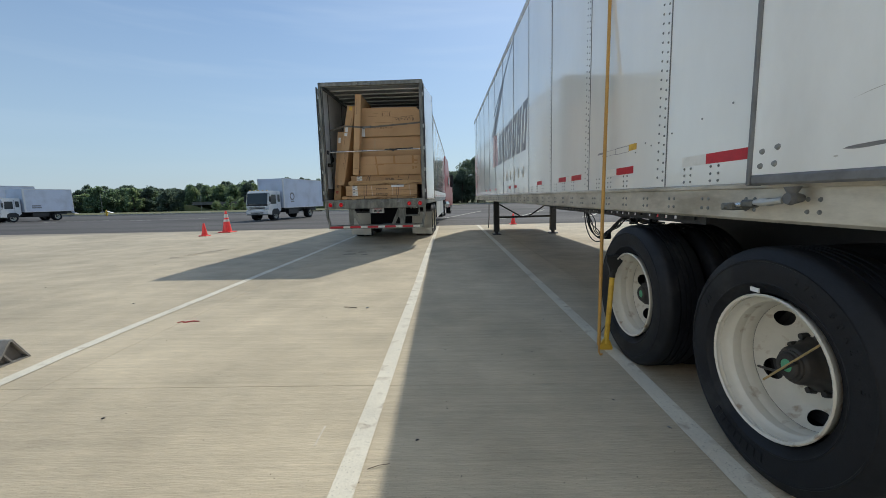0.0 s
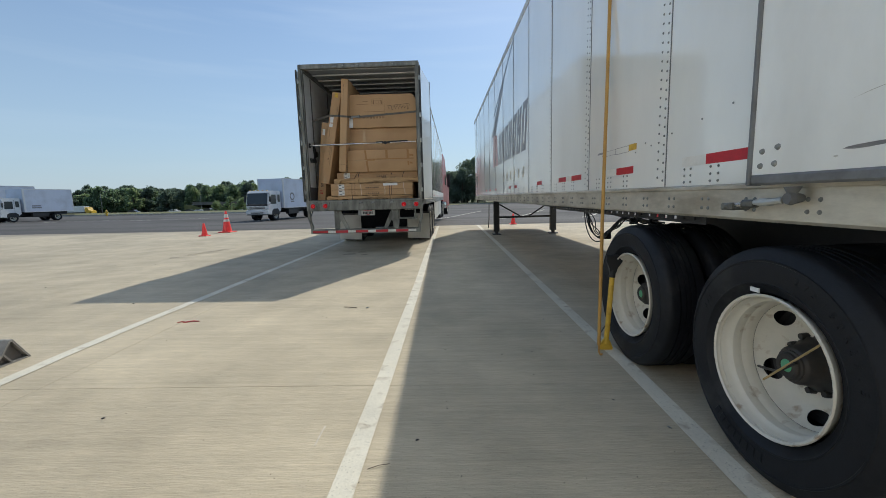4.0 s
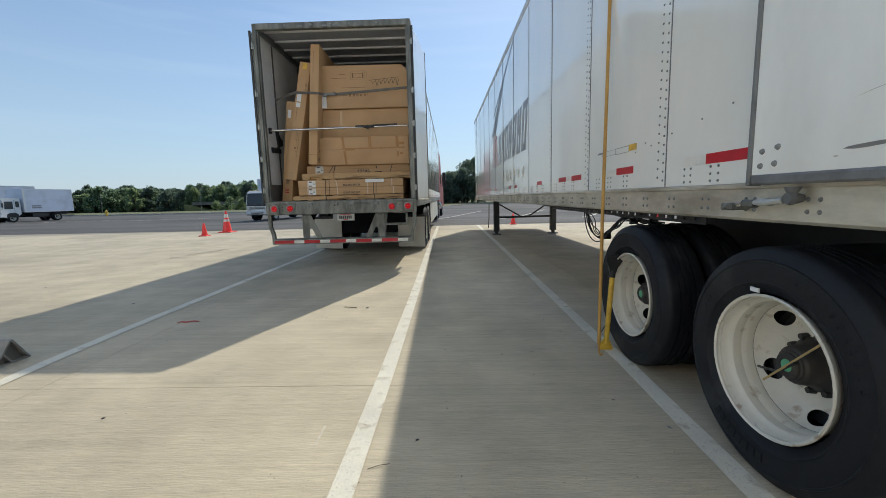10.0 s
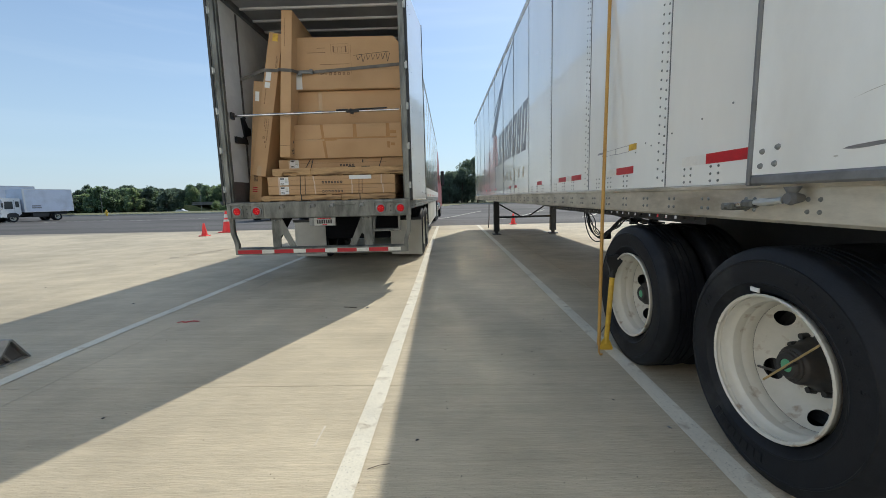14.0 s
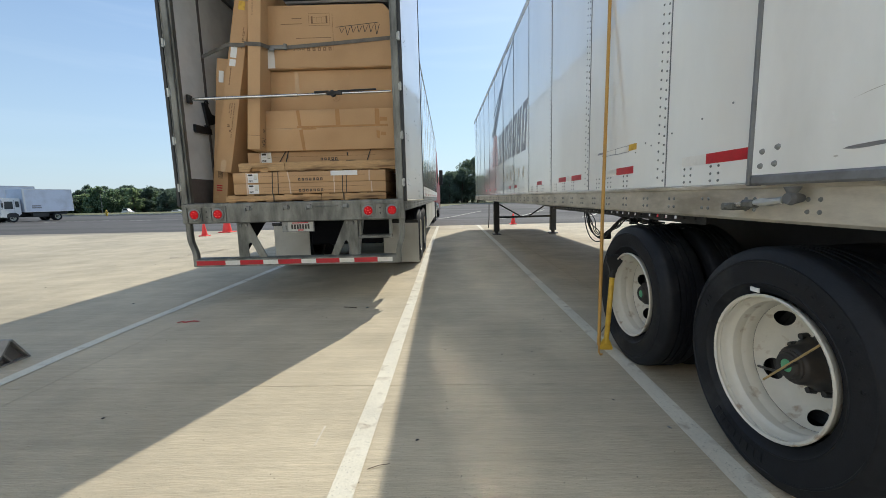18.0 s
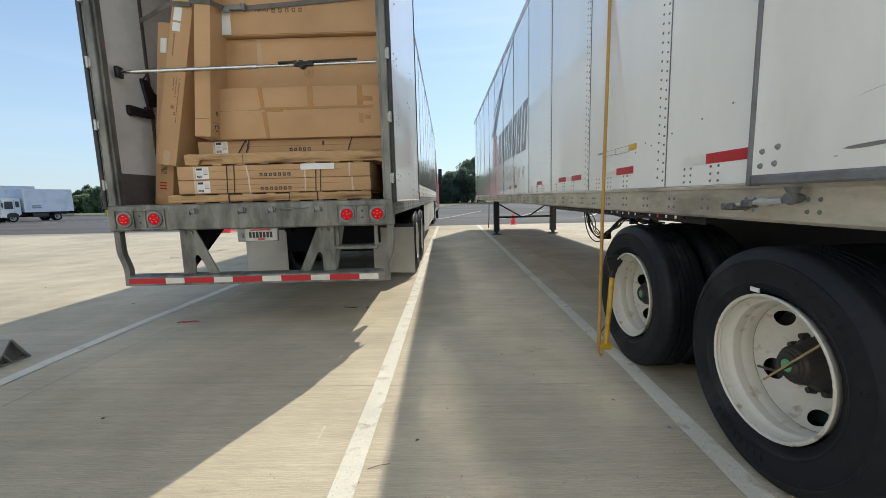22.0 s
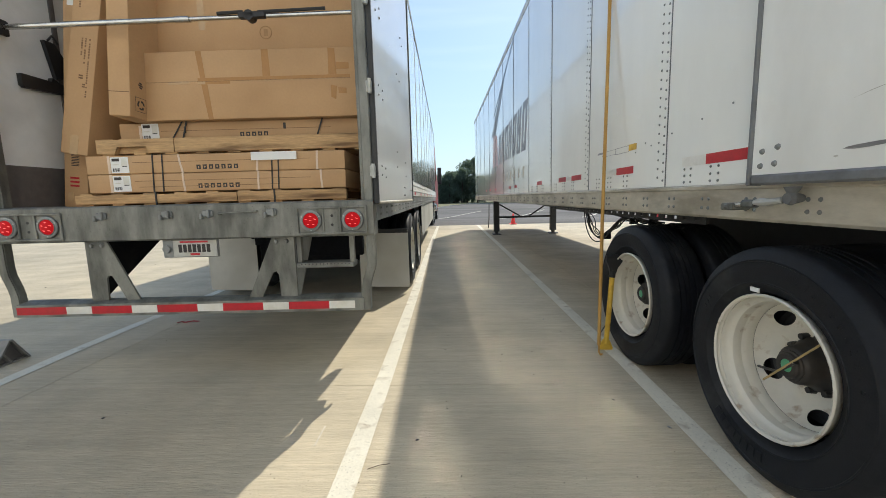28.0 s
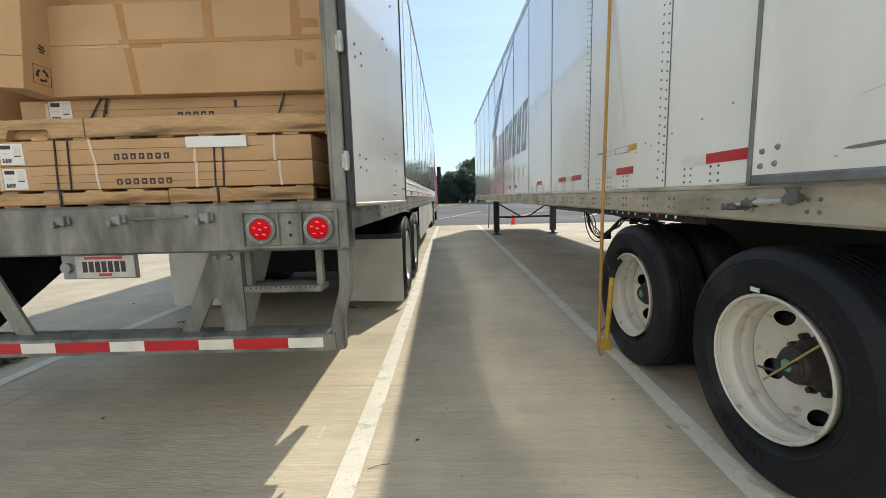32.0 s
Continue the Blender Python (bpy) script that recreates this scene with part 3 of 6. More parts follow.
    # slanted grey block shapes of the fleet graphic, the two long darts over them and the small row below
    for k in range(7):
        bm = B()
        y0, z0, z1 = 5.70 + 0.436 * k, 1.935, 2.68 - 0.02 * k
        at = lambda u, v: (y0 + u + 0.16 * (1 - v), z0 + v * (z1 - z0))
        for u0, u1, v0, v1 in ((0.0, 0.12, 0.0, 1.0), (0.22, 0.345, 0.0, 1.0), (0.12, 0.22, 0.0, 0.16), (0.12, 0.22, 0.84, 1.0)) if k % 2 == 0 else ((0.02, 0.15, 0.0, 1.0), (0.21, 0.33, 0.0, 1.0), (0.15, 0.21, 0.42, 0.58)):
            prism(bm, [at(u0, v0), at(u1, v0), at(u1, v1), at(u0, v1)], -HW - 0.0018, -HW - 0.0005, "x")
        part("fleet_shape", bm, GREYINK, t, "grey slanted block shape of the fleet graphic")
    bm = B()
    prism(bm, [(8.85, 1.93), (9.75, 1.93), (9.6, 2.72), (9.0, 2.62)], -HW - 0.0018, -HW - 0.0005, "x")
    part("fleet_emblem", bm, REDGREY, t, "faded red emblem shape of the fleet graphic")
    for pts in ([(6.75, 3.93), (6.95, 3.93), (9.55, 3.10), (9.45, 3.18)], [(7.80, 3.62), (8.10, 3.60), (10.0, 2.70), (9.2, 2.68)]):
        part("fleet_dart", prism(B(), pts, -HW - 0.0018, -HW - 0.0005, "x"), GREYINK, t, "long grey dart of the fleet graphic")
    for k in range(6):
        y0 = 5.95 + k * 0.40
        part("small_letter_shape", prism(B(), [(y0 + 0.03, 1.525), (y0 + 0.15, 1.525), (y0 + 0.12, 1.69), (y0, 1.69)], -HW - 0.0018, -HW - 0.0005, "x"), RAIL, t, "small pale grey lettering shape")
    # front wall, roof, floor, rear frame, inner end
    bm = B()
    box(bm, -HW + 0.02, HW - 0.02, LEN_R - 0.05, LEN_R - 0.01, BOT_Z, TOP_R - 0.02)
    part("front_wall", bm, WHITE, t)
    bm = B()
    box(bm, -HW + 0.08, HW - 0.08, 0, LEN_R - 0.05, TOP_R - 0.03, TOP_R - 0.008)
    part("roof", bm, WHITE, t)
    bm = B()
    box(bm, -HW + 0.06, HW - 0.06, 0, LEN_R - 0.05, SEAM_Z - 0.07, SEAM_Z - 0.03)
    part("floor_deck", bm, WOOD, t)
    bm = B()
    for k in range(48):
        y = 0.25 + k * 0.305
        box(bm, -HW + 0.061, HW - 0.061, y, y + 0.05, BOT_Z + 0.005, SEAM_Z - 0.072)
    tagged(part("cross_members", bm, BLACK, t), kind="stuff")
    for s in (-1, 1):
        bm = B()
        box(bm, s * HW - s * 0.02, s * HW - s * 0.1, 0, 0.09, SEAM_Z, TOP_R)
        part("rear_post", bm, GALV, t)
    bm = B()
    box(bm, -HW, HW, -0.02, 0.1, BOT_Z - 0.12, SEAM_Z - 0.002, 0.01)
    part("rear_sill", bm, GALV, t)
    # the door, folded right round against the side
    door = part("rear_door", box(B(), -0.022, 0.022, 0.022, 1.17, SEAM_Z + 0.03, TOP_R - 0.06), DOORWHITE, t, "white rear door leaf folded flat against the side", m=pose(-HW - 0.06, 0.03, 0, 0, 0, 0))
    bm = B()
    box(bm, -0.032, 0.03, 1.17, 1.192, SEAM_Z - 0.012, TOP_R - 0.03, 0.006)
    box(bm, -0.032, 0.03, 0.0, 0.022, SEAM_Z - 0.012, TOP_R - 0.03, 0.006)
    part("door_gasket", bm, GASKET, door, "grey rubber edge seal")
    bm = B()
    box(bm, -0.03, 0.03, 0.022, 1.17, SEAM_Z - 0.01, SEAM_Z + 0.03, 0.008)
    part("door_bottom_edge", bm, GASKET, door, "grey rubber edge seal")
    for y, z in ((1.125, 1.375), (1.055, 1.385), (1.13, 1.32), (1.065, 1.325)):
        part("door_bolt", dome(B(), (-0.022, y, z), 0.012, h=0.008, seg=12), GALVD, door)
    bm = B()
    prism(bm, [(0.815, 1.349), (0.80, 1.354), (0.77, 1.357), (0.72, 1.360), (0.60, 1.363), (0.60, 1.353), (0.68, 1.351), (0.74, 1.346), (0.78, 1.345)], -0.0235, -0.0215, "x")
    part("scuff_mark", bm, SMUDGE, door, "dark scuff mark")
    part("scuff_mark", prism(B(), [(0.845, 1.330), (0.832, 1.333), (0.826, 1.328), (0.838, 1.325)], -0.0225, -0.0215, "x"), FLAP, door, "small grey scuff mark")
    part("scuff_mark", prism(B(), [(0.80, 1.495), (0.75, 1.508), (0.70, 1.516), (0.70, 1.5145), (0.76, 1.504)], -0.0225, -0.0215, "x"), FLAP, door, "faint grey scuff mark")
    # hold-back latch under the door
    latch = part("holdback_latch", tube(B(), (-HW - 0.075, 1.76 - S0, 1.160), (-HW - 0.075, 1.56 - S0, 1.18), 0.012, 10), CHROME, t, "steel door hold-back latch")
    bm = B()
    box(bm, -HW - 0.10, -HW - 0.01, 1.70 - S0, 1.765 - S0, 1.145, 1.176, 0.006)
    dome(bm, (-HW - 0.1, 1.73 - S0, 1.16), 0.012, h=0.01)
    box(bm, -HW - 0.095, -HW - 0.05, 1.60 - S0, 1.66 - S0, 1.158, 1.19, 0.008)
    part("latch_clamp", bm, GALV, latch)
    bm = B()
    chain(bm, [(-HW - 0.075, 1.60 - S0, 1.178), (-HW - 0.08, 1.54 - S0, 1.180), (-HW - 0.062, 1.49 - S0, 1.188)], 0.013)
    box(bm, -HW - 0.088, -HW - 0.05, 1.53 - S0, 1.58 - S0, 1.166, 1.196, 0.006)
    part("latch_link", bm, ZINC, latch, "grey zinc link")
    bm = B()
    turned(bm, [(-HW - 0.065, 0.0), (-HW - 0.065, 0.02), (-HW - 0.05, 0.026), (-HW - 0.03, 0.02), (-HW - 0.006, 0.014)], 14, cy=1.47 - S0, cz=1.195)
    tube(bm, (-HW - 0.045, 1.47 - S0, 1.205), (-HW - 0.045, 1.47 - S0, 1.238), 0.012, 10, 0.028)
    part("latch_bumper", bm, GASKET, latch, "dark grey bumper cup")
    # running gear
    global NEAR_TYRE
    for k, y in enumerate((1.583 - S0, 2.809 - S0)):
        for s, rz in ((-1, 0), (1, 180)):
            wh = wheel(t, pose(s * (HW + 0.005 - 0.01 * k), y, 0.497, 0, 0, rz), (22, -8)[k])
            if s < 0 and k == 0:
                NEAR_TYRE = wh
        bm = B()
        tube(bm, (-0.75, y, 0.497), (0.75, y, 0.497), 0.065, 14)
        part("axle", bm, BLACK, t)
    bm = B()
    for x in (-0.45, 0.45):
        box(bm, x - 0.04, x + 0.04, 0.5, 3.1, 0.78, BOT_Z, 0.0)
        for y in (1.75, 3.0):
            box(bm, x - 0.03, x + 0.03, y - S0 - 0.3, y - S0 + 0.1, 0.5, 0.8)
    box(bm, -0.5, 0.5, 1.3, 1.4, 0.75, 0.9)
    part("slider_frame", bm, BLACK, t)
    bm = B()
    box(bm, -1.19, -0.62, 3.05, 5.2, BOT_Z - 0.025, BOT_Z - 0.004)
    part("slider_rail", bm, BLACK, t)
    # its outer lip, pierced along its length
    bm = B()
    box(bm, -1.212, -1.204, 1.7, 4.6, BOT_Z - 0.012, BOT_Z - 0.001)
    box(bm, -1.212, -1.204, 1.7, 4.6, BOT_Z - 0.048, BOT_Z - 0.030)
    for k in range(29):
        y = 1.7 + 0.1 * k
        box(bm, -1.211, -1.205, y, y + 0.068, BOT_Z - 0.031, BOT_Z - 0.011)
    part("slider_lip", bm, BLACK, t, "black slider rail pierced with a row of holes")
    # air lines hanging in a loop
    for d, r, low in ((0.0, 0.0085, 0.0), (0.03, 0.006, 0.02), (0.06, 0.006, -0.03)):
        pts = [(-0.95 - d, s - S0 - d, z + e * low) for s, z, e in ((4.55, 1.09, 0), (4.53, 1.0, 0.3), (4.47, 0.88, 0.7), (4.35, 0.79, 1), (4.18, 0.757, 1), (4.0, 0.80, 1), (3.86, 0.88, 0.7), (3.74, 0.95, 0.5), (3.62, 1.0, 0.3), (3.45, 1.0, 0.5), (3.2, 0.985, 1), (2.95, 0.98, 1))]
        part("air_hose", chain(B(), curvy(pts, 4), r, 7), BLACK, t, "hanging black air hose")
    _r = random.Random(31)
    for _ in range(3):
        pts = [(-0.97 + _r.uniform(-0.04, 0.03), 4.5 - S0 - 0.155 * k, z + _r.uniform(-0.022, 0.022)) for k, z in enumerate((1.05, 0.93, 0.84, 0.79, 0.84, 0.92, 0.985, 1.005, 0.99, 1.0, 0.975, 0.985, 0.965))]
        part("air_hose", chain(B(), curvy(pts, 5), 0.0055, 6), BLACK, t, "tangled black air hose")
    for y, z in ((3.42, 0.985), (3.1, 0.995), (2.8, 0.975), (3.95, 0.80)):
        part("cable_tie", box(B(), -1.0, -0.93, y - S0 - 0.012, y - S0 + 0.012, z - 0.028, z + 0.03, 0.004), BLACK, t)
    bm = B()
    tube(bm, (-0.95, 4.7 - S0, 1.085), (-0.95, 3.55 - S0, 1.0), 0.009, 7)
    box(bm, -0.97, -0.93, 3.34 - S0, 3.37 - S0, 0.98, 1.1)
    part("hose_bracket", bm, BLACK, t)
    # landing gear
    for s in (-1, 1):
        bm = B()
        box(bm, s * 0.9 - 0.085, s * 0.9 + 0.085, 12.01, 12.19, 0.10, BOT_Z, 0.006)
        part("landing_leg", bm, BLACK, t)
        bm = B()
        box(bm, s * 0.9 - 0.13, s * 0.9 + 0.13, 11.95, 12.25, 0.0, 0.03, 0.006)
        box(bm, s * 0.9 - 0.045, s * 0.9 + 0.045, 12.05, 12.15, 0.03, 0.12)
        part("landing_foot", bm, BLACK, t)
    bm = B()
    box(bm, -0.84, 0.84, 12.07, 12.13, 0.52, 0.58)
    tube(bm, (-0.84, 12.1, 0.98), (-0.15, 12.1, 0.58), 0.022, 8)
    tube(bm, (0.84, 12.1, 1.02), (0.15, 12.1, 0.58), 0.022, 8)
    tube(bm, (0.9, 12.1, 0.5), (0.98, 12.6, 1.09), 0.025, 8)
    part("leg_brace", bm, BLACK, t)
    bm = B()
    chain(bm, [(-0.95, 12.1, 0.98), (-1.13, 12.1, 0.98), (-1.14, 12.1, 0.5), (-1.16, 12.1, 0.22)], 0.015, 7)
    part("crank_handle", bm, BLACK, t)
    return t


parked_trailer()


# ---- the reversing trailer ----
LEN_M, DECK, TOP_M = 16.15, 1.205, 4.09
BOLB, BARZ = 0.968, 0.455


def light(parent, x, z):
    bm = B()
    turned(bm, [(0, 0.072), (-0.010, 0.072), (-0.013, 0.069), (-0.0135, 0.057), (-0.017, 0.0555), (-0.017, 0.0525), (-0.006, 0.051)], 28)
    ring = part("lamp_ring", bm, GALVD, parent, "grey rubber lamp ring", m=pose(x, -0.022, z, 0, 0, 90))
    bm = B()
    turned(bm, [(-0.004, 0.0515), (-0.012, 0.050), (-0.017, 0.033), (-0.018, 0.0)], 24)
    part("red_lens", bm, TAIL, ring, "lit red lamp lens")
    bm = B()
    for k in range(6):
        a = 2 * math.pi * k / 5 + 0.3
        r = 0.03 if k < 5 else 0
        y, z = r * math.cos(a), r * math.sin(a)
        prism(bm, [(y - 0.0075, z - 0.003), (y + 0.0055, z - 0.0005), (y + 0.0075, z + 0.003), (y - 0.005, z + 0.001)], -0.0195, -0.0165, "x")
    part("led_dots", bm, LED, ring)
    for a in (-90, 25, 155):
        part("screw", tube(B(), (-0.013, 0.063 * math.cos(math.radians(a)), 0.063 * math.sin(math.radians(a))), (-0.0155, 0.063 * math.cos(math.radians(a)), 0.063 * math.sin(math.radians(a))), 0.0042, 8), ZINC, ring)


def bowed_panel(s, y0, y1, z0, z1, seed):
    """A side sheet: a few millimetres of bow across its width and lengthwise waves, flared out at the foot."""
    rnd = random.Random(seed)
    bow, wave, ph, tw = rnd.uniform(-0.001, 0.003), rnd.uniform(0.0004, 0.0012), rnd.uniform(0, 6), rnd.uniform(-0.001, 0.001)
    nu, nv = 16, 22
    bm = B()
    out, back = [], []
    for i in range(nu + 1):
        u = i / nu
        col = []
        for j in range(nv + 1):
            v = (j / nv) ** 1.4
            z = z0 + (z1 - z0) * v
            d = bow * (1 - (2 * u - 1) ** 2) + wave * math.sin(2.2 * z + ph + 2 * u) * math.sin(math.pi * u) + tw * u * v
            d += 0.0007 * math.sin(11 * (u - 0.15 * v) + 2 * ph) + 0.015 * max(0.0, 1 - (z - z0) / 0.5) ** 2
            col.append(bm.verts.new((s * (HW + d), y0 + (y1 - y0) * u, z)))
        out.append(col)
    for a, b in zip(out, out[1:]):
        for j in range(nv):
            bm.faces.new((a[j], b[j], b[j + 1], a[j + 1]))
    rim = [out[0][j] for j in range(nv + 1)] + [out[i][nv] for i in range(1, nu + 1)] + [out[nu][j] for j in range(nv - 1, -1, -1)] + [out[i][0] for i in range(nu - 1, 0, -1)]
    inn = [bm.verts.new((s * (HW - 0.012), q.co.y, q.co.z)) for q in rim]
    for k in range(len(rim)):
        q = (k + 1) % len(rim)
        bm.faces.new((rim[k], rim[q], inn[q], inn[k]))
    bm.faces.new(inn)
    return bm


def moving_trailer():
    t = thing("box_trailer", pose(0, 0, 0), "white box semi-trailer with both rear doors open, loaded with cartons", "trailer")
    # side walls
    for s in (-1, 1):
        y, k = 0.05, 0
        while y < LEN_M - 0.1:
            y1 = min(y + (1.22 if k else 2.05), LEN_M)
            part("side_panel", bowed_panel(s, y + 0.002, y1 - 0.002, 1.46, TOP_M - 0.1, 10 * k + s), MWHITE if k else DOORWHITE, t)
            bm = B()
            box(bm, s * (HW + 0.004), s * (HW - 0.002), y1 - 0.012, y1 + 0.012, 1.46, TOP_M - 0.1)
            part("seam_strip", bm, RAIL, t)
            y, k = y1, k + 1
        bm = B()
        prism(bm, [(s * (HW + 0.006), 1.455), (s * (HW + 0.012), 1.44), (s * (HW + 0.012), DECK + 0.03), (s * (HW - 0.01), DECK + 0.02), (s * (HW - 0.01), 1.455)], 0.05, LEN_M)
        for z in (1.30, 1.385):
            prism(bm, [(s * (HW + 0.012), z), (s * (HW + 0.018), z + 0.006), (s * (HW + 0.018), z + 0.016), (s * (HW + 0.012), z + 0.022)], 0.06, LEN_M)
        part("lower_panel", bm, LOWP, t, "dull white ribbed lower side panel")
        bm = B()
        prism(bm, [(s * (HW + 0.005), DECK + 0.02), (s * (HW + 0.005), 1.06), (s * (HW - 0.05), 1.05), (s * (HW - 0.05), DECK)], 0.08, LEN_M)
        part("bottom_rail", bm, GALVD, t, "dull aluminium bottom rail")
        bm = B()
        g = 0.22
        while g < 15.5:
            for dy in (0, 0.05):
                for z in (1.10, 1.145):
                    dome(bm, (s * (HW + 0.005), g + dy, z), 0.01, (s, 0, 0))
            g += 0.3
        tagged(part("rail_bolts", bm, GALVD, t), kind="stuff")
        bm = B()
        prism(bm, [(s * (HW + 0.006), TOP_M - 0.1), (s * (HW + 0.006), TOP_M - 0.01), (s * (HW - 0.01), TOP_M), (s * (HW - 0.08), TOP_M), (s * (HW - 0.08), TOP_M - 0.1)], 0.05, LEN_M)
        part("top_rail", bm, GALVD, t)
        # inner liner and dark scuff band
        bm = B()
        box(bm, s * (HW - 0.016), s * (HW - 0.026), 0.09, LEN_M - 0.1, DECK + 0.30, TOP_M - 0.1)
        part("wall_liner", bm, LINER, t, "scuffed grey inner wall liner")
        bm = B()
        box(bm, s * (HW - 0.014), s * (HW - 0.034), 0.09, LEN_M - 0.1, DECK, DECK + 0.30)
        part("scuff_band", bm, SCUFF, t, "dark scuffed kick band")
        for k in range(6):
            yy = 0.62 + 1.22 * k
            bm = B()
            box(bm, s * (HW - 0.026), s * (HW - 0.036), yy, yy + 0.045, DECK + 0.3, TOP_M - 0.12, 0.003)
            for z in np.arange(DECK + 0.36, TOP_M - 0.2, 0.06):
                box(bm, s * (HW - 0.034), s * (HW - 0.0375), yy + 0.012, yy + 0.033, z, z + 0.035)
            part("logistic_post", bm, SCUFF if k < 2 else GALVD, t, "slotted steel lashing post")
    # rear frame
    for s in (-1, 1):
        bm = B()
        box(bm, s * (HW - 0.0), s * (HW - 0.062), 0.0, 0.09, BOLB, TOP_M, 0.006)
        box(bm, s * (HW - 0.062), s * (HW - 0.085), 0.03, 0.09, DECK, TOP_M - 0.1, 0.003)
        post = part("rear_post", bm, GALV, t, "weathered galvanised corner post")
        for z in (1.40, 1.93, 2.46, 2.99, 3.75):
            bm = B()
            tube(bm, (s * (HW + 0.012), -0.010, z - 0.055), (s * (HW + 0.012), -0.010, z + 0.035), 0.013, 12)
            box(bm, s * (HW - 0.012), s * (HW + 0.026), -0.009, 0.004, z - 0.045, z + 0.025, 0.003)
            part("hinge", bm, ZINC, post, "bright zinc hinge barrel")
    bm = B()
    box(bm, -HW + 0.0, HW - 0.0, 0.002, 0.088, TOP_M - 0.095, TOP_M + 0.002, 0.006)
    head = part("header", bm, GALV, t, "galvanised rear header beam")
    for x in (-0.75, -0.32, 0.0, 0.3, 0.75):
        part("marker_lamp", dome(B(), (x, 0.002, TOP_M - 0.045), 0.02, (0, -1, 0), 0.012, 10), GALVD, head)
    for x in (-0.5, -0.1, 0.08, 0.5):
        part("keeper", box(B(), x - 0.04, x + 0.04, -0.012, 0.003, TOP_M - 0.085, TOP_M - 0.055, 0.003), GALVD, head)
    # sill (bolster) with lamp pockets
    bm = B()
    prism(bm, [(-0.005, DECK), (-0.02, DECK - 0.012), (-0.02, BOLB + 0.01), (-0.008, BOLB), (0.13, BOLB), (0.13, DECK)], -HW, HW, "x")
    sill = part("rear_sill", bm, GALV, t, "scratched galvanised steel rear sill")
    for x in (-1.01, 1.02):
        bm = B()
        for a, b, c, d in ((-0.23, 0.23, 0.075, 0.09), (-0.23, 0.23, -0.095, -0.08), (-0.235, -0.22, -0.095, 0.09), (0.22, 0.235, -0.095, 0.09), (-0.062, -0.05, -0.08, 0.08), (0.05, 0.062, -0.08, 0.08)):
            box(bm, x + a, x + b, -0.034, -0.018, 1.078 + c, 1.078 + d, 0.003)
        part("lamp_pocket", bm, GALV, sill)
        for z in (1.045, 1.105):
            part("pocket_hole", tube(B(), (x, -0.0215, z), (x, -0.019, z), 0.009, 10), BLACK, sill)
        for d in (-0.138, 0.138):
            light(t, x + d, 1.076)
    for x in (-0.505, -0.067, 0.203, 0.626):
        bm = B()
        box(bm, x - 0.034, x + 0.034, -0.036, -0.018, 1.118, 1.160, 0.005)
        box(bm, x - 0.046, x - 0.030, -0.050, -0.02, 1.104, 1.140, 0.004)
        box(bm, x + 0.004, x + 0.022, -0.052, -0.03, 1.112, 1.165, 0.004)
        part("latch_keeper", bm, GALVD, sill, "grey steel door latch keeper")
        rnd = random.Random(int(x * 1000))
        bm = B()
        for k in range(5):
            xs, zb = x + rnd.uniform(-0.03, 0.026), 1.116 - rnd.uniform(0.04, 0.135)
            w = rnd.uniform(0.002, 0.006)
            prism(bm, [(xs - w, 1.118), (xs + w, 1.118), (xs + w * 0.7, (zb + 1.118) / 2), (xs + 0.0006, zb), (xs - 0.0006, zb)], -0.0188 - 0.0001 * k, -0.0175)
        tagged(part("drip_stain", bm, STREAK, sill, "dark run-down stain"), kind="stuff")
    bm = B()
    chain(bm, [(0.285, -0.02, 1.135), (0.285, -0.045, 1.138), (0.30, -0.05, 1.140), (0.515, -0.05, 1.146), (0.53, -0.045, 1.148), (0.53, -0.02, 1.148)], 0.006, 7)
    part("grab_handle", bm, GALV, sill, "thin steel grab handle")
    # underride guard
    bm = B()
    prism(bm, [(-0.0, BARZ + 0.002), (-0.008, BARZ), (-0.008, BARZ + 0.085), (0.03, BARZ + 0.10), (0.10, BARZ + 0.10), (0.10, BARZ)], -1.2, 1.2, "x")
    guard = part("underride_bar", bm, GALV, t, "galvanised underride guard bar")
    x, k = -1.195, 0
    tape = ((0.277, REDTAPE, "red reflective tape"), (0.176, WHTAPE, "white reflective tape"))
    while k < 10:
        w, mt, lb = tape[k % 2]
        w += 0.068 if k == 0 else 0
        bm = B()
        box(bm, x, x + w, -0.0105, -0.007, BARZ + 0.018, BARZ + 0.07)
        part("reflective_tape", bm, mt, guard, lb)
        x, k = x + w, k + 1
    for s in (-1, 1):
        # bent end bars
        bm = B()
        mid = [(1.262, 0.975), (1.262, 0.80), (1.255, 0.745), (1.225, 0.655), (1.213, 0.60), (1.213, BARZ)]
        prism(bm, [(s * (a - 0.026), z) for a, z in mid] + [(s * (a + 0.026), z) for a, z in mid[::-1]], 0.004, 0.012)
        for q in (-0.026, 0.026):
            edge = [(s * (a + q - 0.004), z) for a, z in mid] + [(s * (a + q + 0.004), z) for a, z in mid[::-1]]
            prism(bm, edge, 0.0125, 0.06)
        part("guard_end", bm, GALV, guard, "bent grey steel end strut")
        # upright with a diagonal brace and an opening between
        bm = B()
        X1 = 0.735 if s > 0 else -0.70
        ins = -1 if s > 0 else 1
        zt, zb = BOLB, BARZ + 0.10
        pts = [(X1, zt), (X1, zb), (X1 + ins * 0.115, zb), (X1 + ins * 0.12, zb + 0.15), (X1 + ins * 0.135, zb + 0.175), (X1 + ins * 0.16, zb + 0.17), (X1 + ins * 0.245, zb), (X1 + ins * 0.335, zb), (X1 + ins * 0.15, zt)]
        prism(bm, pts, 0.035, 0.05)
        plate = part("guard_upright", bm, GALV, guard, "galvanised upright with diagonal brace")
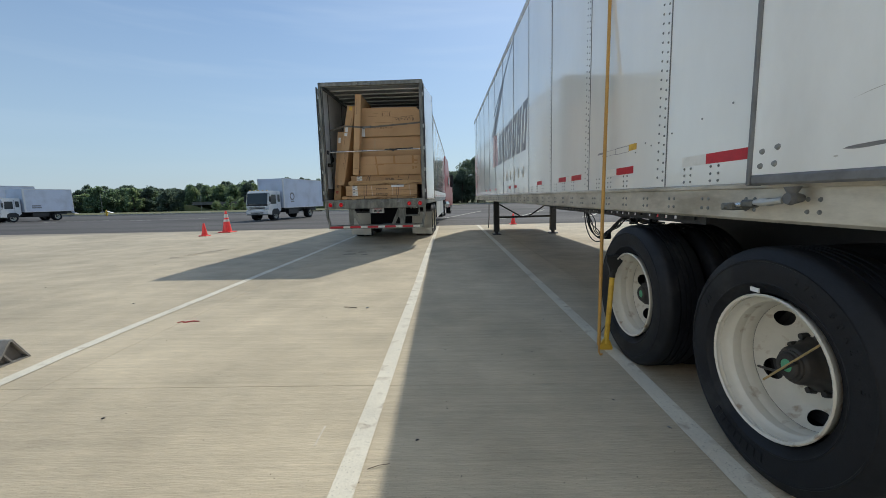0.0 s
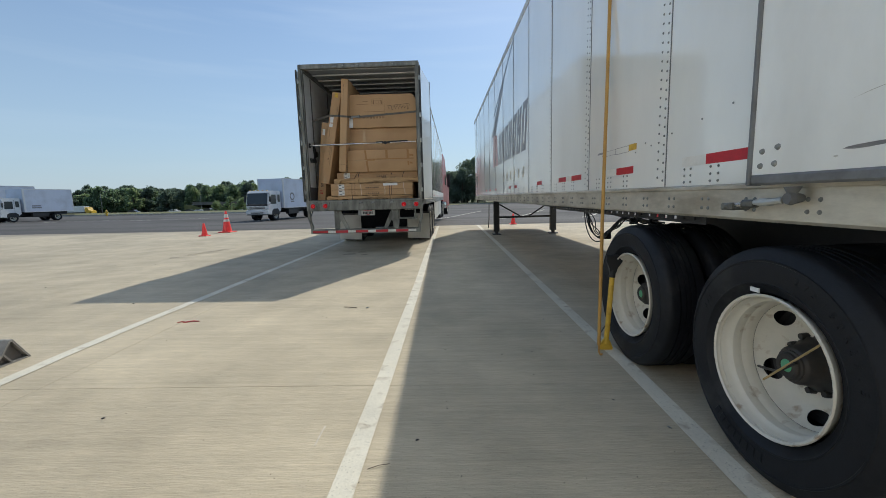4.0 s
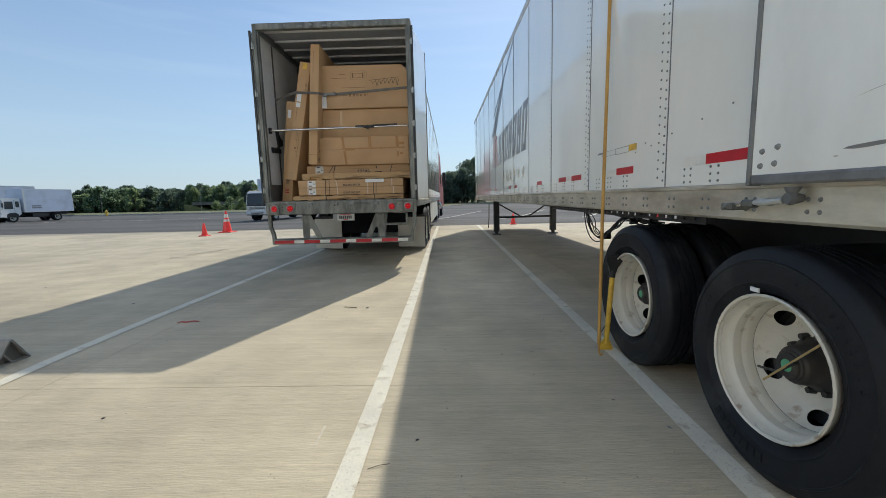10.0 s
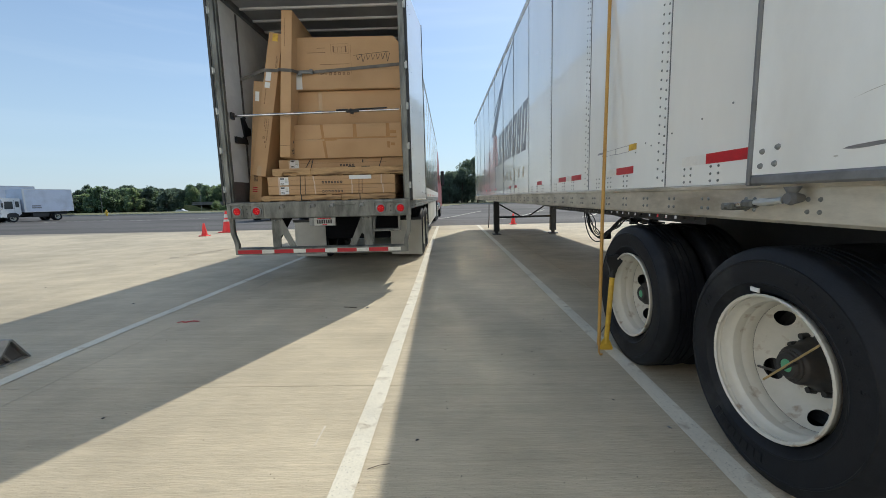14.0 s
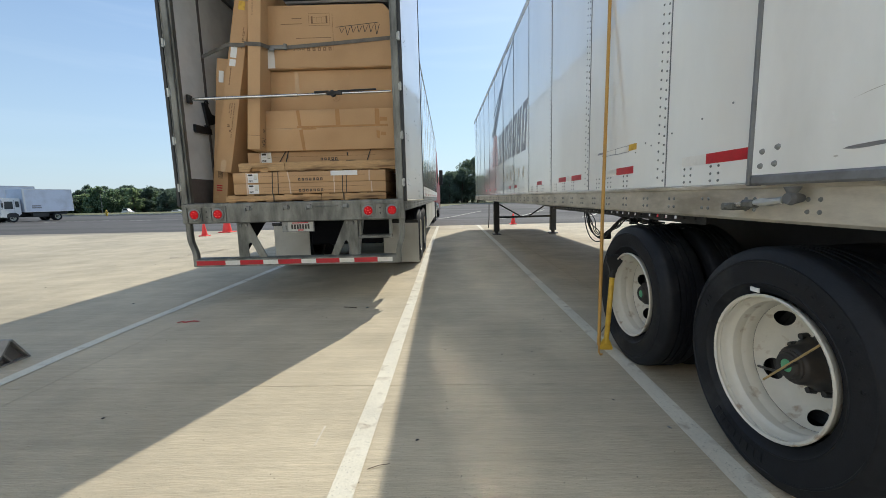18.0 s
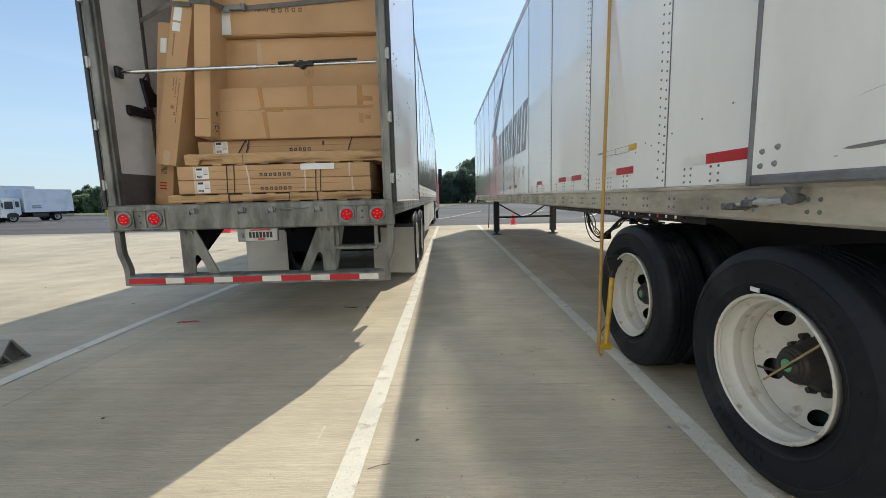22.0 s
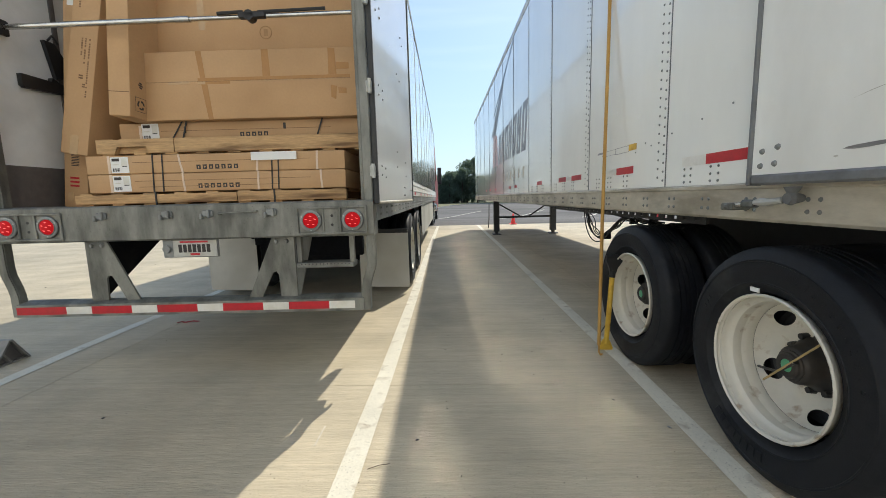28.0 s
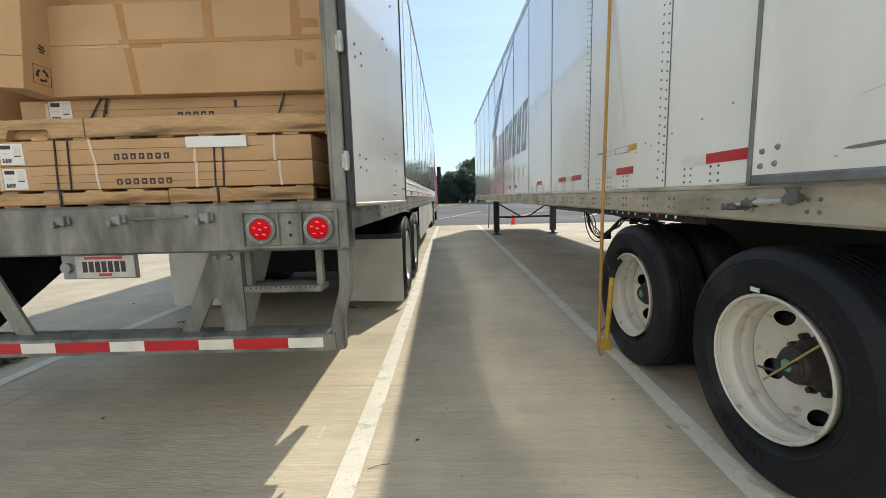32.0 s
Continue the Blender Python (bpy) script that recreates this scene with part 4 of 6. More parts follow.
        for xx in (X1 + ins * 0.05, X1 + ins * 0.12):
            part("bolt", dome(B(), (xx, 0.035, zt - 0.03), 0.017, (0, -1, 0), 0.014, 6), GALVD, plate)
        bm = B()
        prism(bm, [(0.05, zb), (0.09, zb), (0.42, zt), (0.05, zt)] if s > 0 else [(0.05, zb), (0.16, zb), (0.85, zt), (0.05, zt)], X1 - 0.004, X1 + 0.004, "x")
        part("side_gusset", bm, GALVD if s > 0 else UNDER, plate)
    # licence plate on its bracket, and its bars
    br = part("plate_bracket", box(B(), -0.155, 0.225, 0.02, 0.035, 0.845, 0.968, 0.004), GALVD, t, "grey plate bracket with a small lamp")
    part("licence_plate", box(B(), -0.08, 0.218, 0.012, 0.018, 0.85, 0.964, 0.003), PLATE, br, "white licence plate")
    bm = B()
    for k in range(7):
        box(bm, -0.042 + 0.032 * k, -0.019 + 0.032 * k, 0.0105, 0.0125, 0.880, 0.934)
    part("plate_print", bm, INK, br)
    bm = B()
    box(bm, -0.03, 0.16, 0.0105, 0.0125, 0.945, 0.957)
    box(bm, 0.035, 0.10, 0.0105, 0.0125, 0.860, 0.874)
    part("plate_band", bm, REDTAPE, br)
    bm = B()
    tube(bm, (-0.12, 0.02, 0.905), (-0.12, 0.0, 0.905), 0.026, 12)
    part("plate_lamp", bm, GALVD, br)
    # black cross member under the sill, and a black box farther in
    part("rear_crossmember", box(B(), 0.50, 1.0, 0.95, 1.03, 0.70, 0.975, 0.006), UNDER, t, "black steel cross member")
    for k, (a, b) in enumerate(((0.78, 0.84), (0.86, 0.93), (0.95, 0.985))):
        part("painted_mark", box(B(), a, b, 0.947, 0.951, 0.925, 0.945), WHTAPE, t, "small white painted mark")
    # this box stands in for suspension parts and the unlit cavity around them
    part("suspension_shade_box", box(B(), -0.64, 0.64, 2.38, 2.50, 0.42, 1.05, 0.02), UNDER, t, "near-black box for suspension parts and the shade between them")
    # fold-down step
    bm = B()
    box(bm, 0.742, 1.135, 0.03, 0.16, 0.75, 0.785, 0.004)
    box(bm, 0.742, 0.772, 0.06, 0.1, 0.78, 0.965)
    box(bm, 1.105, 1.135, 0.06, 0.1, 0.78, 0.965)
    part("step", bm, GALV, t, "perforated grey rear step")
    bm = B()
    for k in range(14):
        tube(bm, (0.78 + k * 0.025, 0.0285, 0.776), (0.78 + k * 0.025, 0.031, 0.776), 0.005, 6)
    part("step_holes", bm, BLACK, t)
    # doors folded round to the sides
    for s in (-1, 1):
        if s > 0:
            d = part("rear_door", box(B(), 0.0, 0.034, 0.02, 1.25, DECK - 0.012, TOP_M - 0.12, 0.0), MWHITE, t, "white rear door leaf swung back along the side", m=pose(HW + 0.002, 0.01, 0, 0, 0.0, -5.6))
        else:
            d = part("rear_door", box(B(), -0.034, 0.0, 0.02, 1.25, DECK - 0.012, TOP_M - 0.12, 0.0), MWHITE, t, "white rear door leaf swung back along the side", m=pose(-HW - 0.03, 0.01, 0, 0, 0, 2.0))
        o = (lambda a: a) if s > 0 else (lambda a: -a)
        bm = B()
        box(bm, o(0.001), o(0.036), 0.0, 0.022, DECK - 0.03, TOP_M - 0.1, 0.004)
        box(bm, o(-0.005), o(0.04), 1.248, 1.266, DECK - 0.03, TOP_M - 0.1, 0.004)
        part("door_gasket", bm, SEAL, d, "black rubber door seal")
        bm = B()
        box(bm, o(-0.004), o(0.04), 0.022, 1.248, DECK - 0.032, DECK - 0.011, 0.006)
        part("door_bottom_edge", bm, RAIL, d)
        spots = []
        for z in (1.40, 1.93, 2.46, 2.99, 3.75):
            for y, dz in ((0.12, 0.03), (0.12, -0.03), (0.22, 0.02), (0.22, -0.04)):
                spots.append((y, z + dz))
        for y, z in ((0.62, 1.58), (0.95, 1.52), (0.62, 1.46), (0.95, 1.40), (0.85, 1.30), (0.9, 1.30), (1.2, 1.28), (1.15, 1.28), (0.85, 1.235), (0.9, 1.235), (0.7, 2.2), (0.8, 2.17), (0.95, 2.5), (0.9, 2.55)):
            spots.append((y, z))
        bolt = mesh_of("door_bolt", dome(B(), (0, 0, 0), 0.0085, (s, 0, 0), 0.006, 8), GALVD)
        for y, z in spots:
            share("door_bolt", bolt, d, pose(o(0.034), y, z))
    # floor, roof, front wall, roof bows
    bm = B()
    box(bm, -HW + 0.05, HW - 0.05, 0.09, LEN_M - 0.05, DECK - 0.04, DECK - 0.002)
    part("floor_deck", bm, WOOD, t, "worn hardwood floor")
    # thin black sheet, added under the floor to deepen the shade below
    part("underfloor_shade_sheet", box(B(), -HW + 0.05, HW - 0.05, 0.09, LEN_M - 0.05, DECK - 0.0445, DECK - 0.0405), UNDER, t, "thin black sheet added under the floor to deepen shade")
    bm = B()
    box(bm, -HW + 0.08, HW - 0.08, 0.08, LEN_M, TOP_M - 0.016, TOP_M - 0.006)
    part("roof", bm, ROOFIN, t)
    for k in range(20):
        y = 0.26 + k * 0.41
        bm = B()
        prism(bm, [(y, TOP_M - 0.018), (y + 0.01, TOP_M - 0.042), (y + 0.045, TOP_M - 0.042), (y + 0.055, TOP_M - 0.018)], -HW + 0.08, HW - 0.08, "x")
        part("roof_bow", bm, LINER, t, "ribbed aluminium roof bow")
    bm = B()
    box(bm, -HW + 0.01, HW - 0.01, LEN_M - 0.05, LEN_M, 1.05, TOP_M - 0.01)
    part("front_wall", bm, WHITE, t)
    bm = B()
    for k in range(50):
        y = 0.35 + k * 0.305
        box(bm, -HW + 0.055, HW - 0.055, y, y + 0.05, 1.06, DECK - 0.042)
    tagged(part("cross_members", bm, UNDER, t), kind="stuff")
    # running gear
    for y in (2.95, 4.18):
        bm = B()
        tube(bm, (-0.75, y, 0.5), (0.75, y, 0.5), 0.065, 14)
        part("axle", bm, BLACK, t)
        for s, rz in ((-1, 0), (1, 180)):
            WHEELS.append((wheel(t, pose(s * (HW - 0.005), y, 0.5, 0, 0, rz)), s * (HW - 0.005), y, rz))
    bm = B()
    for x in (-0.45, 0.45):
        box(bm, x - 0.04, x + 0.04, 1.9, 5.0, 0.78, 1.06)
        for y in (3.2, 4.4):
            box(bm, x - 0.03, x + 0.03, y - 0.3, y + 0.1, 0.5, 0.8)
    box(bm, -0.5, 0.5, 2.0, 2.1, 0.7, 1.0)
    box(bm, -0.55, 0.55, 4.9, 5.0, 0.7, 1.0)
    part("slider_frame", bm, UNDER, t)
    for s in (-1, 1):
        bm = B()
        x0, x1 = (0.66, 1.285) if s > 0 else (-1.285, -0.66)
        prism(bm, [(x0, 0.09), (x1, 0.07), (x1, 0.80), (x0, 0.80)], 2.34, 2.352)
        fl = part("mud_flap", bm, FLAP, t, "off-white mud flap")
        bm = B()
        box(bm, x0 - 0.02, x1, 2.325, 2.36, 0.775, 0.83, 0.003)
        part("flap_hanger", bm, BLACK, fl)
    # side skirt and landing legs
    for s in (-1, 1):
        bm = B()
        prism(bm, [(5.3, 1.05), (5.3, 0.55), (5.6, 0.42), (12.2, 0.42), (12.2, 1.05)], s * (HW - 0.01), s * (HW - 0.016), "x")
        part("side_skirt", bm, FLAP, t, "pale side skirt panel")
        bm = B()
        box(bm, s * 0.9 - 0.06, s * 0.9 + 0.06, 12.5, 12.64, 0.42, 1.05)
        part("landing_leg", bm, BLACK, t)
    # side marker tape
    for k in range(9):
        bm = B()
        y = 3.4 + k * 1.4
        box(bm, HW + 0.0122, HW + 0.0135, y, y + 0.28, 1.25, 1.30)
        part("marker_tape", bm, REDTAPE, t)
    return t


WHEELS = []
trailer = moving_trailer()
CARGO = [trailer]


# ---- the load ----
def rides(ob):
    """The load travels with the trailer, each piece a thing of its own."""
    CARGO.append(ob)
    return ob


def carton(x0, x1, y0, y1, z0, z1, label, tilt=None, mat=None, group="stacked cartons"):
    """A carton standing at its lower front corner; tilt: degrees of lean (about y, x) round that corner."""
    w, d, h = x1 - x0, y1 - y0, z1 - z0
    ob = thing("carton", pose(x0, y0, z0, tilt[1] if tilt else 0, tilt[0] if tilt else 0, 0), label, "carton", group)
    part("box", box(B(), 0, w, 0, d, 0, h, 0.009, seg=2), mat or CARD, ob)
    return rides(ob)


def strip(ob, name, x0, x1, z0, z1, mat, d=0.0015, label="", y=0.0):
    return part(name, box(B(), x0, x1, y - d, y + 0.001, z0, z1), mat, ob, label)


def print_bars(ob, spots, mat=None, name="printed_marks", d=0.0012):
    if len(spots) <= 4:
        for x0, x1, z0, z1 in spots:
            part(name.rstrip("s"), box(B(), x0, x1, -d, 0.0005, z0, z1), mat or INK, ob)
        return
    bm = B()
    for x0, x1, z0, z1 in spots:
        box(bm, x0, x1, -d, 0.0005, z0, z1)
    tagged(part(name, bm, mat or INK, ob), kind="stuff")


def symbols(ob, x, z, n, s=0.034, step=0.052, mat=None):
    """A row of small square handling marks with a pale figure in each."""
    mark = mesh_of("handling_mark", box(B(), 0, s, -0.0012, 0.0005, 0, s * 1.1), mat or INK)
    bw = B()
    box(bw, s * 0.35, s * 0.65, -0.0018, 0, s * 0.2, s * 0.75)
    fig = mesh_of("figure", bw, CARD)
    bw = B()
    prism(bw, [(s * 0.2, s * 0.75), (s * 0.8, s * 0.75), (s * 0.55, s * 0.3), (s * 0.45, s * 0.3)], -0.0018, 0)
    fig2 = mesh_of("figure", bw, CARD)
    for k in range(n):
        m = share("handling_mark", mark, ob, pose(x + k * step, 0, z))
        share("figure", fig2 if k % 2 else fig, m, pose(0, 0, 0))


def maker_label(ob, x, z, w=0.10, h=0.10):
    lab = strip(ob, "paper_label", x, x + w, z, z + h, PAPER, 0.002, "white printed paper label")
    bm = B()
    box(bm, x + w * 0.08, x + w * 0.5, -0.0028, -0.0018, z + h * 0.74, z + h * 0.92)
    for k in range(9):
        box(bm, x + w * (0.1 + 0.045 * k), x + w * (0.1 + 0.045 * k + (0.02 if k % 3 else 0.034)), -0.0028, -0.0018, z + h * 0.1, z + h * 0.3)
    box(bm, x + w * 0.62, x + w * 0.9, -0.0028, -0.0018, z + h * 0.38, z + h * 0.43)
    tagged(part("label_print", bm, INK, lab), kind="stuff")
    bm = B()
    box(bm, x + w * 0.6, x + w * 0.92, -0.0026, -0.0018, z + h * 0.4, z + h * 0.92)
    box(bm, x + w * 0.1, x + w * 0.45, -0.0026, -0.0018, z + h * 0.5, z + h * 0.56)
    part("label_picture", bm, WHTAPE, lab)


def pallet(x0, x1, y0, y1, z0, label, boards, h=0.088):
    """A pallet: front and back boards, three bearers, top boards."""
    ob = thing("pallet", pose(x0, y0, z0), label, "pallet", "pallets in the trailer")
    w, d = x1 - x0, y1 - y0
    for a, b, c, e in boards:
        part("board", box(B(), a, b, c, c + 0.035, 0.012, e, 0.003), WOOD, ob)
    for k in range(3):
        y = d * k / 2.2 + 0.04
        part("bearer", box(B(), 0.02, w - 0.02, y, y + 0.04, 0.014, h - 0.02, 0.002), WOOD, ob)
    for k in range(9):
        x = 0.03 + (w - 0.14) * k / 8
        part("slat", box(B(), x, x + 0.09, 0.01, d, h - 0.018, h, 0.002), WOOD, ob)
        part("slat", box(B(), x, x + 0.09, 0.01, d, 0.0, 0.014, 0.002), WOOD, ob)
    return rides(ob)


# lower pallet with two long flat cartons
Z0 = DECK
pallet(-0.915, 1.07, 0.24, 1.3, Z0, "rough pine pallet under long flat cartons", [(0.0, 1.18, 0.0, 0.077), (1.185, 1.975, -0.002, 0.081)])
for k in range(2):
    z = Z0 + 0.092 + k * 0.133
    c = carton(-0.81, 1.06, 0.25, 1.25, z, z + 0.131, "long flat brown carton strapped on a pallet")
    maker_label(c, 0.183, 0.008, 0.128, 0.112)
    strip(c, "label_backing", 0.160, 0.178, 0.002, 0.128, BANDP, 0.0015)
    symbols(c, 0.800, 0.022, 7, 0.029, 0.045)
    strip(c, "flap_seam", 0.34, 1.62, 0.078, 0.081, BROWNINK)
    for x0, x1 in ((0.694, 0.686), (1.228, 1.236), (1.690, 1.684)) if k == 0 else ((0.690, 0.668), (1.228, 1.242), (1.662, 1.666)):
        bm = B()
        prism(bm, [(x0, -0.001), (x0 + 0.014, -0.001), (x0 * 0.45 + x1 * 0.55 + 0.012, 0.07), (x1 + 0.014, 0.132), (x1, 0.132), (x0 * 0.45 + x1 * 0.55 - 0.002, 0.07)], -0.0022, 0.0005)
        part("corner_strap", bm, BANDP, c, "milky plastic band")
    if k == 0:
        strip(c, "flap_seam", 0.37, 1.39, 0.036, 0.039, BROWNINK)
        strip(c, "flap_seam", 1.387, 1.39, 0.036, 0.08, BROWNINK)
for x in (-0.33, -0.26, 0.53, 0.576):
    bm = B()
    prism(bm, [(x - 0.008, Z0 + 0.092), (x, Z0 + 0.092), (x + 0.014, Z0 + 0.36), (x + 0.006, Z0 + 0.36)], 0.244, 0.2485)
    if x in (-0.33, 0.53):
        box(bm, x + 0.006, x + 0.018, 0.232, 0.2365, Z0 + 0.0, Z0 + 0.093)
    rides(solid("plastic_band", bm, BLACK, pose(0, 0, 0), "black plastic strapping band round cartons", "band", "strapping bands"))
c = rides(solid("paper_card", box(B(), 0.395, 0.72, 0.232, 0.24, 1.503, 1.560, 0.001), PAPER, pose(0, 0, 0), "blank white card tucked under the bands", "card"))

# upper pallet with a flat carton
pallet(-0.735, 1.235, 0.27, 1.3, 1.566, "stained rough pallet on the lower cartons", [(0.567, 1.97, 0.0, 0.112)], 0.114)
bm = B()
prism(bm, [(0.0, 0.012), (0.13, 0.012), (0.15, 0.058), (0.36, 0.058), (0.39, 0.012), (0.562, 0.012), (0.562, 0.111), (0.18, 0.112), (0.16, 0.108), (0.0, 0.109)], 0.0, 0.035)
part("board", bm, WOOD, CARGO[-1], "notched end board")
c = carton(-0.72, 1.16, 0.48, 1.2, 1.684, 1.826, "flat brown carton on the upper pallet")
maker_label(c, 0.175, 0.012, 0.13, 0.125)
strip(c, "label_backing", 0.152, 0.170, 0.002, 0.123, BANDP, 0.0015)
symbols(c, 0.93, 0.026, 5, 0.030, 0.046)
strip(c, "flap_seam", 0.32, 1.63, 0.078, 0.081, BROWNINK)
# the last two bars stand for dark slots at the foot, not print
print_bars(c, [(0.5, 0.515, 0.06, 0.11), (1.265, 1.285, 0.075, 0.12), (1.05, 1.16, 0.012, 0.022), (1.25, 1.38, 0.012, 0.022)])
for x0, x1 in ((-0.22, -0.33), (-0.19, -0.24), (0.85, 0.79)):
    bm = B()
    prism(bm, [(x0, 1.84), (x0 + 0.011, 1.84), (x1 + 0.011, 1.675), (x1, 1.675)], 0.465, 0.47)
    rides(solid("plastic_band", bm, BLACK, pose(0, 0, 0), "slack black plastic strapping band", "band", "strapping bands"))

# stack of large cartons
c = carton(-0.57, 1.16, 0.42, 1.3, 1.829, 2.317, "large plain brown carton with taped seams")
strip(c, "flap_seam", 0.0, 1.66, 0.2715, 0.2735, BROWNINK, 0.0010)
strip(c, "tape_or_edge_patch", 0.53, 1.66, 0.2745, 0.297, TAPE, 0.0012)
strip(c, "tape_or_edge_patch", 0.05, 0.135, 0.24, 0.285, TAPE, 0.0012)
strip(c, "tape_or_edge_patch", 0.58, 0.77, 0.252, 0.271, TAPE, 0.0013)
# pale strips: glare on the taped seam, put into the colour
for a, b, z0, z1 in ((0.31, 0.47, 0.2555, 0.2705), (0.14, 0.53, 0.2745, 0.2785), (0.53, 0.585, 0.252, 0.272), (1.02, 1.62, 0.2665, 0.2705)):
    strip(c, "tape_glare", a, b, z0, z1, PALE, 0.0016)
# the last outline is no tape: scuffing and edge shading as a darker patch
for q in ([(0.585, 0.0), (0.622, 0.0), (0.597, 0.27), (0.552, 0.27)], [(0.552, 0.274), (0.590, 0.274), (0.572, 0.485), (0.530, 0.485)], [(1.015, 0.298), (1.072, 0.298), (1.066, 0.485), (1.016, 0.485)],
          [(1.502, 0.298), (1.562, 0.298), (1.556, 0.48), (1.506, 0.485)], [(1.563, 0.335), (1.655, 0.335), (1.655, 0.378), (1.563, 0.384)], [(1.515, 0.14), (1.55, 0.12), (1.56, 0.215), (1.515, 0.225)], [(1.57, 0.165), (1.63, 0.16), (1.63, 0.20), (1.57, 0.205)],
          [(0.004, 0.08), (0.04, 0.07), (0.062, 0.16), (0.045, 0.24), (0.07, 0.30), (0.05, 0.40), (0.004, 0.46)]):
    part("tape_or_edge_patch", prism(B(), q, -0.0015, 0.0005), TAPE, c)
c = carton(-0.50, 1.19, 0.57, 1.4, 2.320, 2.824, "large brown carton behind the load bar")
strip(c, "tape_or_edge_patch", 0.42, 0.47, 0.2, 0.5, PALE, 0.0014)
bm = B()
for k in range(16):
    a, b = 2 * math.pi * k / 16, 2 * math.pi * (k + 1) / 16
    tube(bm, (0.93 + 0.045 * math.cos(a), -0.001, 0.17 + 0.045 * math.sin(a)), (0.93 + 0.045 * math.cos(b), -0.001, 0.17 + 0.045 * math.sin(b)), 0.003, 5)
box(bm, 0.915, 0.945, -0.0015, 0.0, 0.145, 0.195)
part("stamp", bm, CARDD, c)
c = thing("carton", pose(-0.45, 0.50, 2.83), "large brown carton with upside-down print and a torn top corner", "carton", "stacked cartons")
bm = B()
prism(bm, [(0, 0), (1.64, 0.0), (1.64, 0.60), (1.53, 0.725), (0, 0.735)], 0, 0.8)
bmesh.ops.bevel(bm, geom=list(bm.edges), offset=0.009, segments=2, affect="EDGES")
part("box", bm, CARD, c)
rides(c)
strip(c, "packing_slip", 0.03, 0.165, 0.01, 0.225, PAPER, 0.004, "white packing slip in a plastic wallet")
print_bars(c, [(0.41, 0.53, 0.575, 0.582), (0.27, 0.53, 0.513, 0.52), (0.445, 0.88, 0.348, 0.354)], BROWNINK)
bm = B()
for a, b, z0, z1 in ((0.615, 0.873, 0.49, 0.493), (0.615, 0.873, 0.627, 0.63), (0.615, 0.618, 0.49, 0.63), (0.870, 0.873, 0.49, 0.63), (0.65, 0.84, 0.515, 0.519), (0.65, 0.84, 0.585, 0.589), (0.645, 0.665, 0.515, 0.60), (0.825, 0.845, 0.515, 0.60), (0.715, 0.718, 0.52, 0.585), (0.775, 0.778, 0.52, 0.585), (0.903, 0.906, 0.20, 0.62)):
    box(bm, a, b, -0.0012, 0.0005, z0, z1)
part("line_drawing", bm, BROWNINK, c)
bm = B()
for k in range(7):
    a, lo = 0.985 + 0.072 * k, 0.40 - (0.03 if k in (1, 6) else 0)
    prism(bm, [(a, 0.46 + 0.006 * k), (a + 0.008, 0.46 + 0.006 * k), (a + 0.026, lo), (a + 0.018, lo)], -0.0012, 0.0005)
    prism(bm, [(a + 0.022, lo), (a + 0.03, lo + 0.004), (a + 0.062, 0.45 + 0.006 * k), (a + 0.055, 0.45 + 0.006 * k)], -0.0012, 0.0005)
prism(bm, [(0.94, 0.468), (1.47, 0.512), (1.47, 0.506), (0.94, 0.462)], -0.0012, 0.0005)
part("maker_graphic", bm, INK, c)
symbols(c, 0.575, 0.20, 5, 0.036, 0.066, BROWNINK)
cu = bpy.data.curves.new("caution_word", "FONT")
cu.body, cu.size, cu.extrude = "FRAGILE", 0.037, 0.0004
wd = new("caution_word", cu)
wd.data.materials.append(INK)
wd.parent = c
wd.matrix_basis = Matrix.Translation((0.545, -0.001, 0.235)) @ pose(0, 0, 0, 90, 0, 0) @ pose(0, 0, 0, 0, 0, 180)

# tall cartons leaning at the side
c = carton(-0.605, -0.45, 0.26, 1.5, 1.845, 3.885, "tall narrow brown carton leaning against the stack", (4.2, -2.2))
strip(c, "flap_seam", 0.0, 0.15, 0.165, 0.17, BROWNINK)
print_bars(c, [(0.05, 0.058, 1.55 + 0.03 * k, 1.565 + 0.03 * k + 0.006 * (k % 3)) for k in range(13)], BROWNINK)
bm = B()
for k in range(3):
    for d in range(4):
        a, b = 2 * math.pi * k / 3 + 0.40 * d, 2 * math.pi * k / 3 + 0.40 * (d + 1)
        ra, rb = (0.022, 0.034) if d < 3 else (0.017, 0.039), (0.022, 0.034) if d < 3 else (0.0275, 0.0285)
        prism(bm, [(0.10 + r * math.cos(g), 0.10 + r * math.sin(g)) for g, r in ((a, ra[0]), (a, ra[1]), (b, rb[1]), (b, rb[0]))], 0.154, 0.1565, "x")
part("recycle_mark", bm, INK, c)
bm = B()
for y0, y1, z0, z1 in ((0.05, 0.15, 0.05, 0.0525), (0.05, 0.15, 0.1475, 0.15), (0.05, 0.0525, 0.05, 0.15), (0.1475, 0.15, 0.05, 0.15)):
    box(bm, 0.154, 0.1560, y0, y1, z0, z1)
part("mark_outline", bm, INK, c)
bm = B()
for z, w in ((0.22, 0.012), (0.235, 0.02), (0.25, 0.014)):
    prism(bm, [(0.10 - w, z), (0.10 + w, z - 0.004), (0.10 + w, z + 0.006), (0.10 - w, z + 0.01)], 0.154, 0.1565, "x")
part("caution_mark", bm, INK, c)
c = carton(-1.07, -0.868, 0.34, 1.5, 1.61, 3.68, "tall printed brown carton leaning against the tall one", (10.2, -3.5))
strip(c, "paper_label", 0.03, 0.105, 1.38, 1.51, PAPER, 0.002, "white paper label")
strip(c, "paper_label", 0.03, 0.105, 1.28, 1.36, PAPER, 0.002, "white paper label")
strip(c, "paper_label", 0.06, 0.14, 1.95, 2.05, YELLOW, 0.002, "yellow sticker")
rnd = random.Random(12)
marks = []
